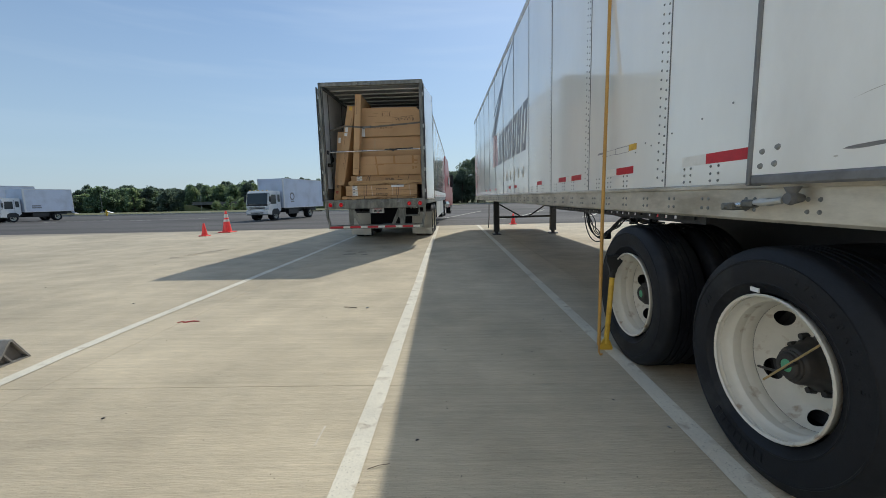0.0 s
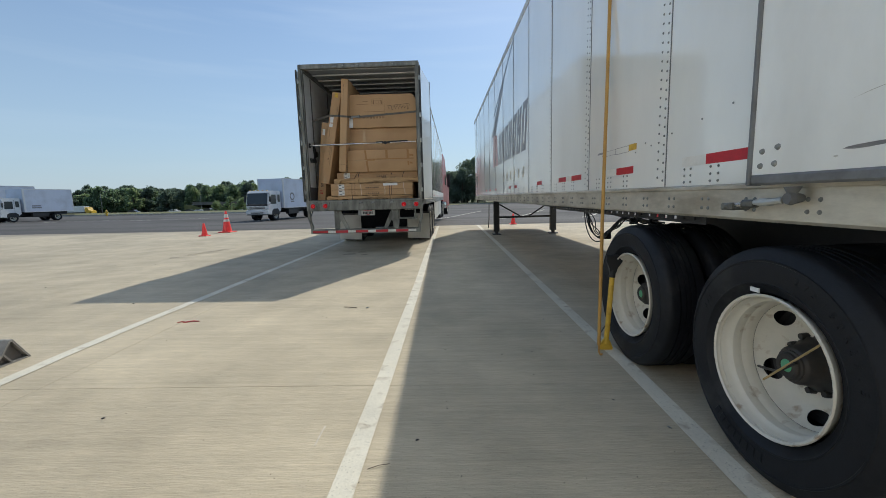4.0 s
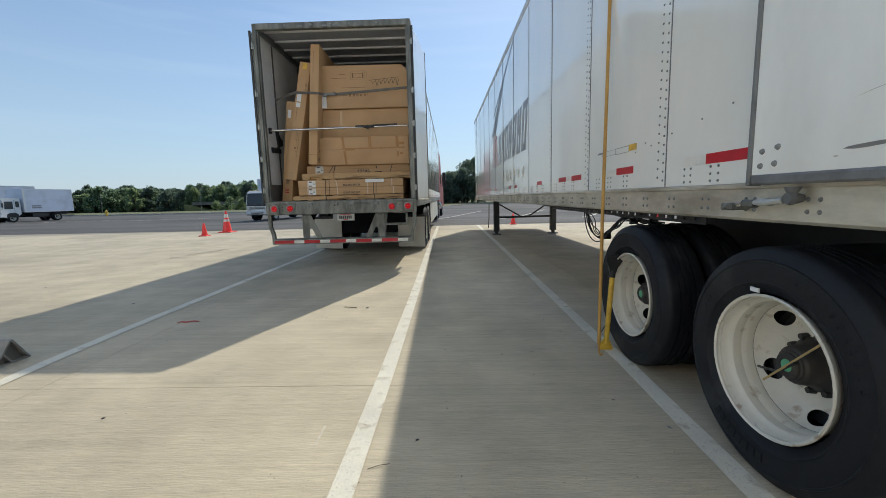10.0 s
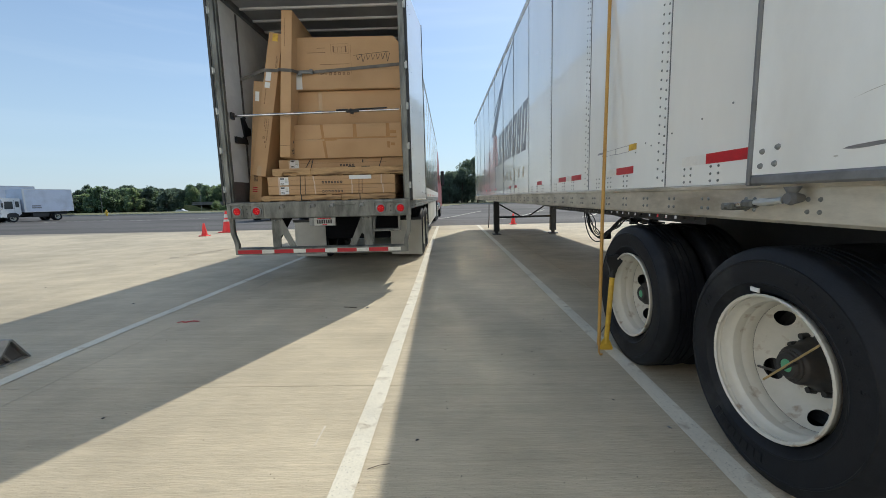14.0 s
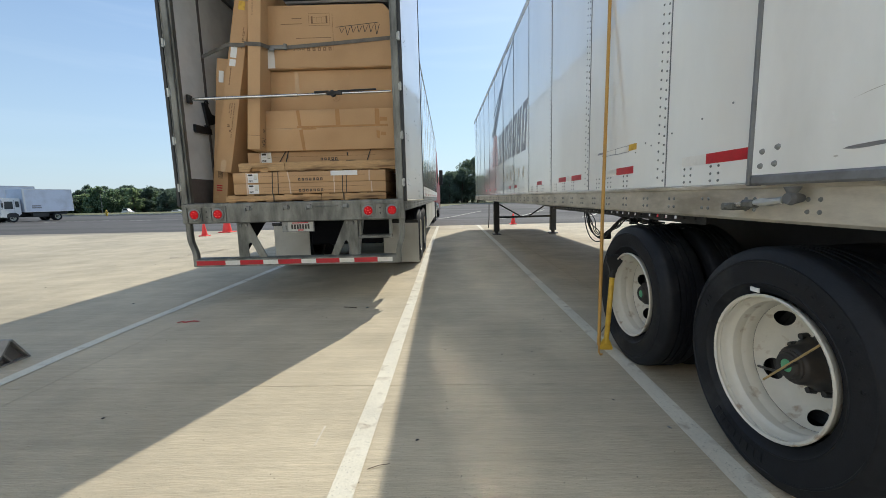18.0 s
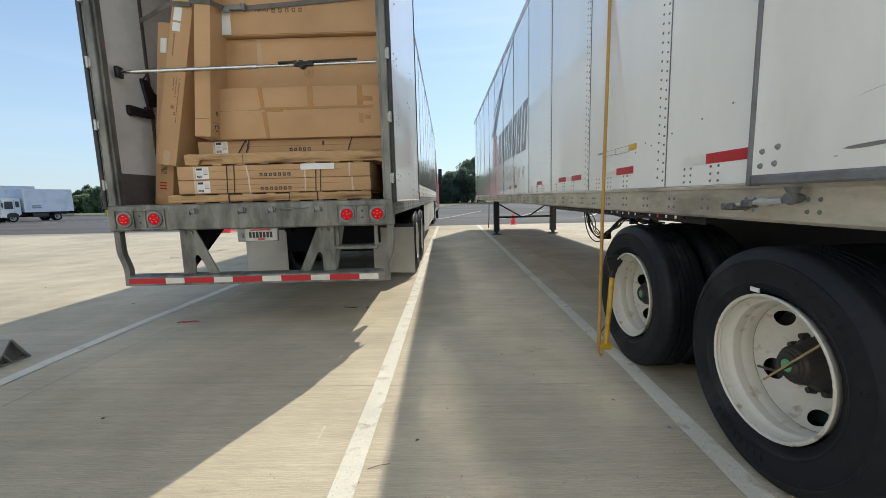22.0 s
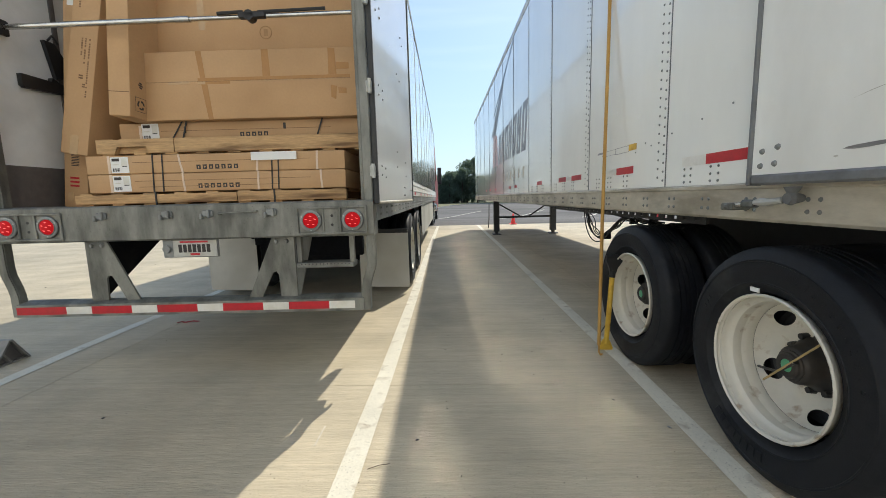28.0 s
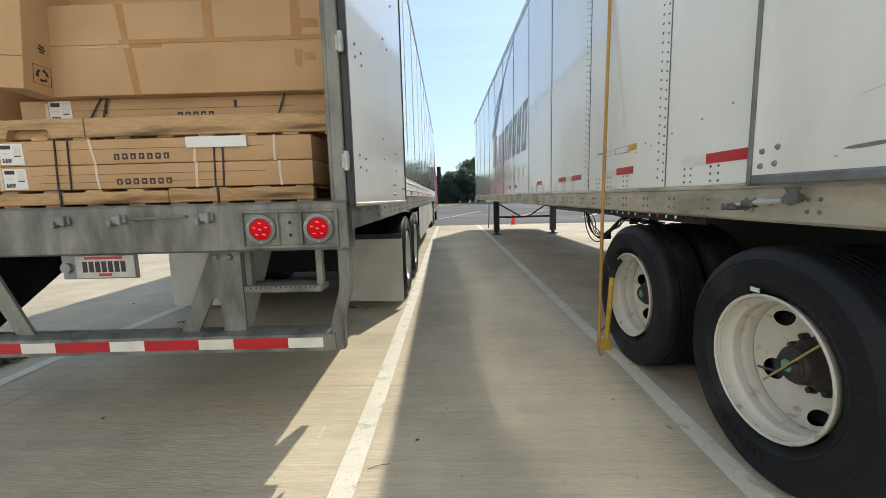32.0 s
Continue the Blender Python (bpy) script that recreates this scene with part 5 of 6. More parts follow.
for x, z0, z1, h in ((0.145, 0.42, 0.84, 0.010), (0.115, 0.66, 0.84, 0.010), (0.09, 0.72, 0.84, 0.010), (0.09, 0.55, 0.58, 0.03), (0.12, 0.49, 0.53, 0.02), (0.05, 1.05, 1.25, 0.012), (0.15, 1.5, 1.75, 0.01), (0.165, 1.55, 1.72, 0.008)):
    z = z0
    while z < z1:
        g = rnd.uniform(0.008, 0.015)
        marks.append((x, x + h, z, z + g))
        z += g + rnd.choice((0.006, 0.006, 0.006, 0.02))
print_bars(c, marks, BROWNINK)
strip(c, "tape_or_edge_patch", 0.07, 0.13, 0.0, 0.14, PALE, 0.0014)
c = carton(-1.205, -1.02, 0.45, 1.5, DECK + 0.005, 3.0, "narrow brown carton standing behind, with a red print", (6.2, -2.0))
strip(c, "paper_label", 0.035, 0.095, 1.50, 1.64, PAPER, 0.002, "white paper label")
strip(c, "paper_label", 0.03, 0.075, 0.05, 0.115, PALE, 0.002)
print_bars(c, [(0.05, 0.12, 0.16, 0.175), (0.05, 0.12, 0.19, 0.205), (0.05, 0.12, 0.22, 0.235)], REDTAPE, "red_print")
print_bars(c, [(0.06, 0.12, 0.32 + 0.012 * k, 0.326 + 0.012 * k) for k in range(8)], INK, "bar_marks")
carton(-1.0, -0.7, 1.1, 1.6, 2.2, 3.32, "brown carton deep in the load", (3, 0))

# load bar across the opening
bar = rides(thing("load_bar", pose(0, 0.2, 2.438, 0, -0.7, 0), "steel load bar with a black ratchet braced across the opening", "load bar"))
part("outer_tube", tube(B(), (-1.19, 0, 0.0), (0.04, 0, 0.0), 0.0185, 14), CHROME, bar)
part("inner_tube", tube(B(), (0.0, 0, 0.0), (1.17, 0, 0.0), 0.0145, 14), CHROME, bar)
part("collar", tube(B(), (-0.02, 0, 0.0), (0.08, 0, 0.0), 0.0215, 14), CHROME, bar)
bm = B()
box(bm, 0.42, 0.60, -0.03, 0.01, -0.018, 0.022, 0.006)
tube(bm, (0.49, -0.03, 0.0), (0.49, 0.03, 0.0), 0.034, 12)
tube(bm, (0.28, -0.02, 0.018), (0.45, -0.02, 0.022), 0.012, 8)
tube(bm, (0.55, -0.01, 0.022), (1.0, -0.01, 0.028), 0.011, 8)
part("ratchet", bm, BLACK, bar, "black ratchet lever")
for s in (-1, 1):
    bm = B()
    box(bm, s * 1.225, s * 1.19, -0.04, 0.04, -0.05, 0.05, 0.008)
    part("end_pad", bm, BLACK, bar, "black rubber end pad")

# webbing strap with a buckle
st = rides(thing("cargo_strap", pose(0, 0, 0), "grey webbing strap with a ratchet buckle round the load", "strap"))
pts = [(-1.25, 0.60, 3.03), (-0.81, 0.425, 3.105), (-0.60, 0.415, 3.09), (-0.55, 0.302, 3.065), (-0.355, 0.302, 3.05), (-0.31, 0.47, 3.065), (-0.1, 0.487, 3.075), (0.4, 0.492, 3.105), (1.18, 0.492, 3.155), (1.25, 0.56, 3.165)]
bm = B()
last = None
for p in pts:
    v = [bm.verts.new((p[0], p[1] + d, p[2] + h)) for d, h in ((-0.004, -0.022), (-0.004, 0.022), (0.0, 0.022), (0.0, -0.022))]
    if last:
        for i in range(4):
            bm.faces.new((last[i], last[(i + 1) % 4], v[(i + 1) % 4], v[i]))
    last = v
part("webbing", bm, WEBBING, st)
bm = B()
box(bm, -0.34, -0.12, 0.455, 0.485, 3.048, 3.098, 0.008)
tube(bm, (-0.13, 0.465, 3.043), (-0.13, 0.465, 3.105), 0.024, 10)
box(bm, -0.33, -0.26, 0.44, 0.46, 3.023, 3.062, 0.006)
part("buckle", bm, GALVD, st)

# black straps hanging on the wall
for y, z0, z1, dy in ((0.30, 2.05, 2.16, 0.28), (0.55, 2.24, 2.52, 0.12)):
    bm = B()
    x = -HW + 0.036
    if z1 - z0 < 0.2:
        prism(bm, [(y, z1), (y + dy - 0.06, z1), (y + dy - 0.05, z1 + 0.03), (y + dy + 0.04, z1 - 0.01), (y + dy + 0.05, z0 + 0.035), (y + 0.02, z0 + 0.015), (y, z0 + 0.03)], x, x + 0.035, "x")
    else:
        chain(bm, [(x + 0.02, y, z1 - 0.05), (x + 0.02, y + 0.04, z1), (x + 0.02, y + 0.08, z1 - 0.05)], 0.008, 6)
        prism(bm, [(y - 0.04, z1 - 0.06), (y + 0.04, z1 - 0.06), (y + 0.12, z1 - 0.17), (y + 0.2, z1 - 0.18), (y + 0.2, z0), (y + 0.02, z0 - 0.05)], x, x + 0.03, "x")
    rides(solid("wall_strap", bm, BLACK, pose(0, 0, 0), "black strap hooked on the inner wall", "strap", "straps on the wall"))


# ---- red tractor ----
def tractor():
    t = thing("truck_tractor", pose(0, 0, 0), "red sleeper-cab truck tractor coupled to the box trailer", "truck")
    # local: y = 0 at the fifth wheel, x across, cab ahead
    bm = B()
    prism(bm, [(0.9, 0.95), (0.9, 3.6), (1.2, 3.95), (2.6, 3.7), (3.3, 2.5), (5.0, 2.05), (5.25, 1.7), (5.3, 0.6), (3.6, 0.55), (3.4, 0.95)], -1.22, 1.22, "x")
    bmesh.ops.bevel(bm, geom=list(bm.edges), offset=0.06, segments=2, affect="EDGES")
    part("cab", bm, REDPAINT, t, "glossy red sleeper cab")
    for s in (-1, 1):
        bm = B()
        prism(bm, [(2.25, 2.0), (2.25, 2.6), (2.95, 2.55), (3.2, 2.05)], s * 1.222, s * 1.226, "x")
        part("side_window", bm, GLASSD, t)
        bm = B()
        box(bm, s * 1.3, s * 1.5, 3.0, 3.1, 1.9, 2.75, 0.03)
        part("mirror", bm, BLACK, t, "black wing mirror")
        bm = B()
        tube(bm, (s * 0.98, 0.9, 0.72), (s * 0.98, 2.6, 0.72), 0.30, 24)
        part("fuel_tank", bm, CHROME, t, "bright fuel tank")
        bm = B()
        prism(bm, [(2.6, 0.5), (3.4, 0.5), (3.4, 1.0), (0.9, 1.0), (0.9, 0.9)], s * 1.2, s * 1.15, "x")
        part("side_step", bm, REDPAINT, t)
        for y in (-0.65, 0.65):
            TW.append((wheel(t, pose(s * 1.23, y, 0.5, 0, 0, 0 if s < 0 else 180)), s * 1.23, y, 0 if s < 0 else 180))
        TW.append((wheel(t, pose(s * 1.2, 4.1, 0.5, 0, 0, 0 if s < 0 else 180)), s * 1.2, 4.1, 0 if s < 0 else 180))
    bm = B()
    for s in (-1, 1):
        box(bm, s * 0.45 - 0.05, s * 0.45 + 0.05, -1.6, 4.8, 0.62, 0.9)
    box(bm, -0.5, 0.5, -0.5, 0.5, 0.9, 1.04)
    part("chassis", bm, BLACK, t)
    return t


TW = []
tractor_ob = tractor()


# ---- cones, chock, pole, jack ----
def cone(x, y, h, label, collars=()):
    ob = thing("traffic_cone", pose(x, y, land(x, y) if y > 16 else 0), label, "cone", "cones on the yard")
    r = 0.19 * h + 0.02
    bm = B()
    box(bm, -r * 1.35, r * 1.35, -r * 1.35, r * 1.35, 0.0, 0.035, 0.01)
    part("base", bm, ORANGE, ob)
    def ring(z0, z1, off):
        q = lambda z: (r * (1 - z / h) + 0.03 * z / h + off)
        bm = B()
        tube(bm, (0, 0, z0), (0, 0, z1), q(z0), 24, q(z1))
        return bm
    part("body", ring(0.034, h, 0), ORANGE, ob)
    for a, b in collars:
        part("collar", ring(a * h, b * h, 0.003), WHTAPE, ob, "white reflective collar")


cone(-8.9, 13.95, 0.46, "small plain orange traffic cone on the concrete")
cone(-8.98, 15.55, 0.86, "tall orange traffic cone with two white bands", ((0.5, 0.6), (0.68, 0.84)))
cone(2.7, 16.9, 0.46, "small plain orange traffic cone beyond the landing legs")
cone(10.3, 19.5, 0.7, "orange traffic cone seen under the trailer")


def chock():
    """A hollow moulded wedge: slope toward the camera, ribbed open side."""
    ob = thing("wheel_chock", pose(-3.43, 2.70, 0, 0, 0, 2), "grey moulded plastic wheel chock with an open ribbed side", "wheel chock")
    W2 = -0.34
    bm = B()
    prism(bm, [(0.0, 0.0), (0.0, 0.012), (0.09, 0.095), (0.155, 0.185), (0.178, 0.185), (0.292, 0.0), (0.277, 0.0), (0.17, 0.168), (0.16, 0.168), (0.10, 0.085), (0.02, 0.0)], W2, 0.0, "x")
    part("shell", bm, PLASTIC, ob)
    bm = B()
    prism(bm, [(0.0, 0.0), (0.0, 0.012), (0.285, 0.012), (0.292, 0.0)], W2, 0.0, "x")
    prism(bm, [(0.095, 0.082), (0.107, 0.09), (0.16, 0.01), (0.146, 0.01)], W2, 0.0, "x")
    part("rib", bm, PLASTIC, ob)
    bm = B()
    prism(bm, [(0.02, 0.005), (0.10, 0.088), (0.165, 0.17), (0.277, 0.005)], -0.04, -0.035, "x")
    part("web", bm, SCUFF, ob, "recessed dark web")
    return ob


chock()
pl = thing("hook_pole", pose(0, 0, 0), "long ochre fibreglass pull pole leaning on the trailer", "pole")
P0, P1 = Vector((1.105, 2.86, 0.0)), Vector((1.235, 3.20, 2.68))
tip = P0 + (P1 - P0) * 1.12
part("shaft", chain(B(), [P0 + (P1 - P0) * 0.03, P0 + (P1 - P0) * 0.4 + Vector((-0.004, 0, 0)), P0 + (P1 - P0) * 0.8, tip], 0.0128, 10), YELPOLE, pl)
part("hook", chain(B(), [P0 + (P1 - P0) * 0.035, P0 + Vector((0.002, 0, 0.03)), P0 + Vector((0.012, -0.01, 0.008)), P0 + Vector((0.02, -0.02, 0.02))], 0.007, 8), YELPOLE, pl)

jk = thing("scraper_tool", pose(1.20, 2.97, 0, -3, 4.4, 0), "yellow steel scraper with a black D-grip standing by the tyre", "tool")
part("shaft", tube(B(), (0, 0, 0.05), (0, 0, 0.60), 0.019, 12), YELLOW, jk)
bm = B()
tube(bm, (0, 0, 0.575), (0, 0, 0.63), 0.023, 10)
prism(bm, [(-0.022, 0.61), (0.022, 0.61), (0.030, 0.645), (0.062, 0.70), (0.070, 0.748), (-0.052, 0.735), (-0.060, 0.705), (-0.030, 0.645)], -0.014, 0.014)
tube(bm, (-0.058, 0, 0.728), (0.070, 0, 0.744), 0.016, 10)
part("grip", bm, BLACK, jk, "black plastic D-grip")
bm = B()
prism(bm, [(-0.05, 0.003), (0.05, 0.003), (0.05, 0.025), (0.02, 0.085), (-0.02, 0.085), (-0.05, 0.04)], -0.012, 0.012)
part("foot", bm, YELLOW, jk)
bm = B()
chain(bm, [(-0.02, 0, 0.19), (-0.045, 0.02, 0.12), (-0.04, 0.02, 0.03)], 0.004, 6)
part("wire", bm, BLACK, jk)

# rod and cord poked into the near hub
rod = thing("wheel_rod", RT, "thin wooden rod and cord through the wheel hub", "rod")
part("rod", tube(B(), (-HW + 0.078, 1.672 - S0, 0.392), (-HW + 0.09, 1.432 - S0, 0.654), 0.0045, 8), STEELWOOD, rod)
part("cord", chain(B(), [(-HW + 0.085, 1.535 - S0, 0.53), (-HW + 0.09, 1.60 - S0, 0.47), (-HW + 0.10, 1.64 - S0, 0.445), (-HW + 0.15, 1.79 - S0, 0.40)], 0.006, 6), BLACK, rod)

# weights and sidewall marks on the near tyre
bm = B()
box(bm, -HW - 0.006, -HW - 0.0, 1.635 - S0, 1.68 - S0, 0.798, 0.816)
tg = solid("tyre_sticker", bm, PAPER, RT, "small white paper sticker on the tyre sidewall", "sticker")


# raised size marking on the near tyre
for _k, _ch in enumerate("275/80R22.5"):
    _cu = bpy.data.curves.new("size_marking", "FONT")
    _cu.body, _cu.size, _cu.extrude, _cu.align_x = _ch, 0.04, 0.002, "CENTER"
    _cu.materials.append(RUBBER)
    _o = new("size_marking", _cu)
    _o.parent = NEAR_TYRE
    _an = 108 + _k * 6.0
    _o.matrix_basis = Matrix.Translation((-0.007, 0, 0)) @ pose(0, 0, 0, _an, 0, 0) @ Matrix.Translation((0, 0.392, 0)) @ Matrix(((0, 0, -1, 0), (0, 1, 0, 0), (1, 0, 0, 0), (0, 0, 0, 1)))
for _k in range(8):
    part("sidewall_bar", box(B(), -0.0105, -0.004, -0.013, 0.013, 0.372, 0.415, 0.002), RUBBER, NEAR_TYRE, m=pose(0, 0, 0, -184 + _k * 5.6, 0, 0))
for _k in range(3):
    part("sidewall_bar", box(B(), -0.0095, -0.004, -0.007, 0.007, 0.385, 0.408, 0.002), RUBBER, NEAR_TYRE, m=pose(0, 0, 0, -66 + _k * 4, 0, 0))


# ---- parked box trucks ----
TRIMW = shader("pale_box_trim", (0.62, 0.64, 0.66), 0.4, 0.1, 0.04, 8, 1)
def box_truck(m, label, boxl=6.2, boxh=2.45, emblem=False):
    """Cabover truck with a dry box; local y = 0 at the front bumper, body runs to -y."""
    t = thing("box_truck", m, label, "truck", "parked box trucks")
    bm = B()
    prism(bm, [(0.0, 0.55), (0.06, 1.25), (-0.12, 2.25), (-0.35, 2.42), (-1.6, 2.42), (-1.6, 0.75), (-1.35, 0.75), (-1.3, 0.5), (-0.35, 0.45)], -1.05, 1.05, "x")
    bmesh.ops.bevel(bm, geom=list(bm.edges), offset=0.05, segments=2, affect="EDGES")
    cab = part("cab", bm, CARWHITE, t, "white cab")
    bm = B()
    prism(bm, [(0.055, 1.35), (-0.105, 2.22), (-0.12, 2.22), (0.03, 1.35)], -0.95, 0.95, "x")
    bmesh.ops.translate(bm, verts=bm.verts, vec=(0, 0.012, 0))
    part("windscreen", bm, GLASSD, cab)
    for s in (-1, 1):
        bm = B()
        prism(bm, [(-0.25, 1.35), (-0.33, 2.1), (-0.95, 2.1), (-0.95, 1.35)], s * 1.052, s * 1.056, "x")
        prism(bm, [(-1.15, 1.5), (-1.15, 2.1), (-1.45, 2.1), (-1.45, 1.5)], s * 1.052, s * 1.056, "x")
        part("side_window", bm, GLASSD, cab)
        bm = B()
        box(bm, s * 1.10, s * 1.26, -0.1, -0.02, 1.5, 1.95, 0.02)
        part("mirror", bm, BLACK, cab)
        bm = B()
        box(bm, s * 0.6, s * 0.95, 0.05, 0.10, 0.88, 0.98, 0.01)
        part("headlight", bm, CHROME, cab)
        small = Matrix.Diagonal((0.84, 0.84, 0.84, 1))
        wheel(t, pose(s * 1.04, -0.85, 0.42, 0, 0, 0 if s < 0 else 180) @ small)
        wheel(t, pose(s * 1.08, -1.75 - boxl * 0.66, 0.42, 0, 0, 0 if s < 0 else 180) @ small)
    bm = B()
    box(bm, -1.06, 1.06, -0.05, 0.11, 0.52, 0.84, 0.03)
    part("bumper", bm, CARWHITE, cab)
    for k in range(3):
        part("grille_slat", box(B(), -0.72, 0.72, 0.05, 0.088, 0.97 + 0.07 * k, 1.005 + 0.07 * k, 0.006), BLACK, cab)
    part("air_dam", box(B(), -1.0, 1.0, 0.02, 0.08, 0.45, 0.56, 0.01), BLACK, cab)
    part("bumper_slot", box(B(), -0.6, 0.6, 0.10, 0.125, 0.6, 0.68), BLACK, cab)
    part("wiper_panel", prism(B(), [(0.066, 1.20), (0.060, 1.34), (0.02, 1.34), (0.02, 1.20)], -0.98, 0.98, "x"), BLACK, cab)
    for s in (-1, 1):
        part("door_seam", box(B(), s * 1.045, s * 1.056, -1.06, -1.045, 0.8, 2.3), BLACK, cab)
        part("wheel_arch", prism(B(), [(-1.36, 0.5), (-1.30, 0.80), (-1.10, 0.96), (-0.60, 0.96), (-0.40, 0.80), (-0.34, 0.5)], s * 1.045, s * 1.054, "x"), BLACK, cab)
        part("mirror_arm", chain(B(), [(s * 1.05, -0.05, 2.2), (s * 1.18, -0.04, 2.15), (s * 1.18, -0.04, 1.4), (s * 1.05, -0.05, 1.3)], 0.015, 6), BLACK, cab)
    bm = B()
    for k in range(5):
        box(bm, -0.8 + 0.4 * k - 0.05, -0.8 + 0.4 * k + 0.05, -0.28, -0.2, 2.42, 2.47, 0.01)
    tagged(part("roof_lamps", bm, YELLOW, cab), kind="stuff")
    bm = B()
    box(bm, -1.22, 1.22, -1.75 - boxl, -1.75, 1.0, 1.0 + boxh, 0.02)
    bx = part("cargo_box", bm, BOXWHITE, t, "white dry cargo box with the sky's blue in its colour")
    bm = B()
    for s in (-1, 1):
        box(bm, s * 1.225, s * 1.20, -1.8 - boxl, -1.75, 0.95 + boxh, 1.02 + boxh)
        box(bm, s * 1.225, s * 1.20, -1.8 - boxl, -1.75, 0.97, 1.05)
        box(bm, s * 1.228, s * 1.16, -1.9, -1.745, 1.0, 1.0 + boxh)
        box(bm, s * 1.228, s * 1.20, -1.81 - boxl, -1.7 - boxl, 0.97, 1.02 + boxh)
    part("box_trim", bm, TRIMW, bx, "pale corner trim")
    for s in (-1, 1):
        if emblem:
            for r0, r1 in ((0.34, 0.22),):
                bm = B()
                for k in range(14):
                    a, b = 2 * math.pi * k / 14, 2 * math.pi * (k + 1) / 14
                    prism(bm, [(-2.95 + r * math.cos(q), 1.95 + r * math.sin(q)) for r, q in ((r0, a), (r0, b), (r1, b), (r1, a))], s * 1.2205, s * 1.2255, "x")
                part("emblem_ring", bm, GREYINK, bx, "dark round emblem")
            part("emblem_bar", box(B(), s * 1.2205, s * 1.2255, -3.2, -2.7, 1.45, 1.57), GREYINK, bx)
        else:
            for z in (1.55, 1.36):
                part("box_graphic", box(B(), s * 1.2205, s * 1.2255, -3.2, -2.4, z, z + 0.12), GREYINK, bx)
    bm = B()
    for s in (-1, 1):
        box(bm, s * 0.42 - 0.05, s * 0.42 + 0.05, -1.6 - boxl, -0.3, 0.6, 0.98)
        box(bm, s * 0.95 - 0.25, s * 0.95 + 0.1, -3.8, -2.4, 0.45, 0.9, 0.02)
    part("chassis", bm, BLACK, t)
    bm = B()
    box(bm, -1.1, 1.1, -1.85 - boxl, -1.75 - boxl, 0.45, 0.55)
    part("rear_bumper", bm, BLACK, t)
    return t


box_truck(pose(-15.6, 31.6, -0.38, 0, 0, 167.5), "white cabover box truck parked on the asphalt, nose toward the yard", emblem=True)
box_truck(pose(-45.35, 38.24, -0.41, 0, 0, 168), "white box truck parked at the far side of the yard", 4.4, 2.35)
box_truck(pose(-56.5, 41.7, -0.42, 0, 0, 168), "second white box truck parked behind another", 7.0, 3.1)


# ---- trees ----
def clump(verts, faces, c, r, n, size, rnd):
    """Leaves scattered in a ragged ball."""
    for _ in range(n):
        d = Vector((rnd.gauss(0, 1), rnd.gauss(0, 1), rnd.gauss(0, 1))).normalized() * r * (0.45 + 0.6 * rnd.random())
        p = c + Vector((d.x, d.y, d.z * 0.8))
        q = Euler((rnd.uniform(0, 6.3), rnd.uniform(0, 6.3), rnd.uniform(0, 6.3))).to_matrix()
        s = size * rnd.uniform(0.6, 1.3)
        k = len(verts)
        verts.extend([tuple(p + q @ Vector(o)) for o in ((-s, 0, 0), (0, -s * 0.5, 0.1 * s), (s, 0, 0), (0, s * 0.5, 0.1 * s))])
        faces.append((k, k + 1, k + 2, k + 3))


def crown_data(rnd, h, r, clumps, leaves, size, base=(0, 0, 0), low=0.04):
    verts, faces = [], []
    b = Vector(base)
    for _ in range(clumps):
        u = rnd.random() ** 0.8
        z = h * (low + (0.98 - low) * u)
        w = r * math.sin(math.pi * min(1, 0.22 + 0.78 * u)) ** 0.7 * rnd.uniform(0.3, 1.0)
        a = rnd.uniform(0, 6.283)
        clump(verts, faces, b + Vector((w * math.cos(a), w * math.sin(a), z)), r * rnd.uniform(0.2, 0.36), leaves, size, rnd)
    return verts, faces


def trunk_bm(bm, rnd, h, base=(0, 0, 0)):
    b = Vector(base)
    r = h * 0.022
    pts = [b + Vector((rnd.uniform(-1, 1) * 0.03 * h * (i / 4), rnd.uniform(-1, 1) * 0.03 * h * (i / 4), h * 0.8 * i / 4)) for i in range(5)]
    for i in range(4):
        tube(bm, pts[i], pts[i + 1], r * (1 - i * 0.22), 7, r * (1 - (i + 1) * 0.22), caps=False)
    for k in range(6):
        i = 1 + k % 3
        a = rnd.uniform(0, 6.28)
        e = pts[i] + Vector((math.cos(a), math.sin(a), 0.8)) * h * rnd.uniform(0.14, 0.25)
        tube(bm, pts[i], e, r * 0.4, 5, r * 0.1, caps=False)


def from_lists(name, verts, faces, mat):
    me = bpy.data.meshes.new(name)
    me.from_pydata(verts, [], faces)
    me.materials.append(mat)
    return me


def tree(x, y, h, r, seed, mat, label):
    rnd = random.Random(seed)
    t = thing("tree", pose(x, y, land(x, y)), label, "tree", "trees at the yard's edge")
    bm = B()
    trunk_bm(bm, rnd, h)
    part("trunk", bm, BARK, t)
    v, f = crown_data(rnd, h, r, 46, 60, 0.27)
    cr = new("crown", from_lists("crown", v, f, mat))
    cr.parent = t


for k, (px, h) in enumerate(((-0.035, 6.0), (-0.022, 6.8), (-0.010, 6.2), (0.001, 7.2), (0.012, 7.6), (0.022, 6.6), (0.033, 8.2), (0.046, 10.6), (0.058, 10.2), (0.072, 11.0), (0.09, 10), (0.115, 9.5), (0.14, 9))):
    y = 96 + (k * 37 % 11)
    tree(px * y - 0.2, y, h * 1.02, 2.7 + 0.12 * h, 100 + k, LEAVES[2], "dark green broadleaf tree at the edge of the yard")


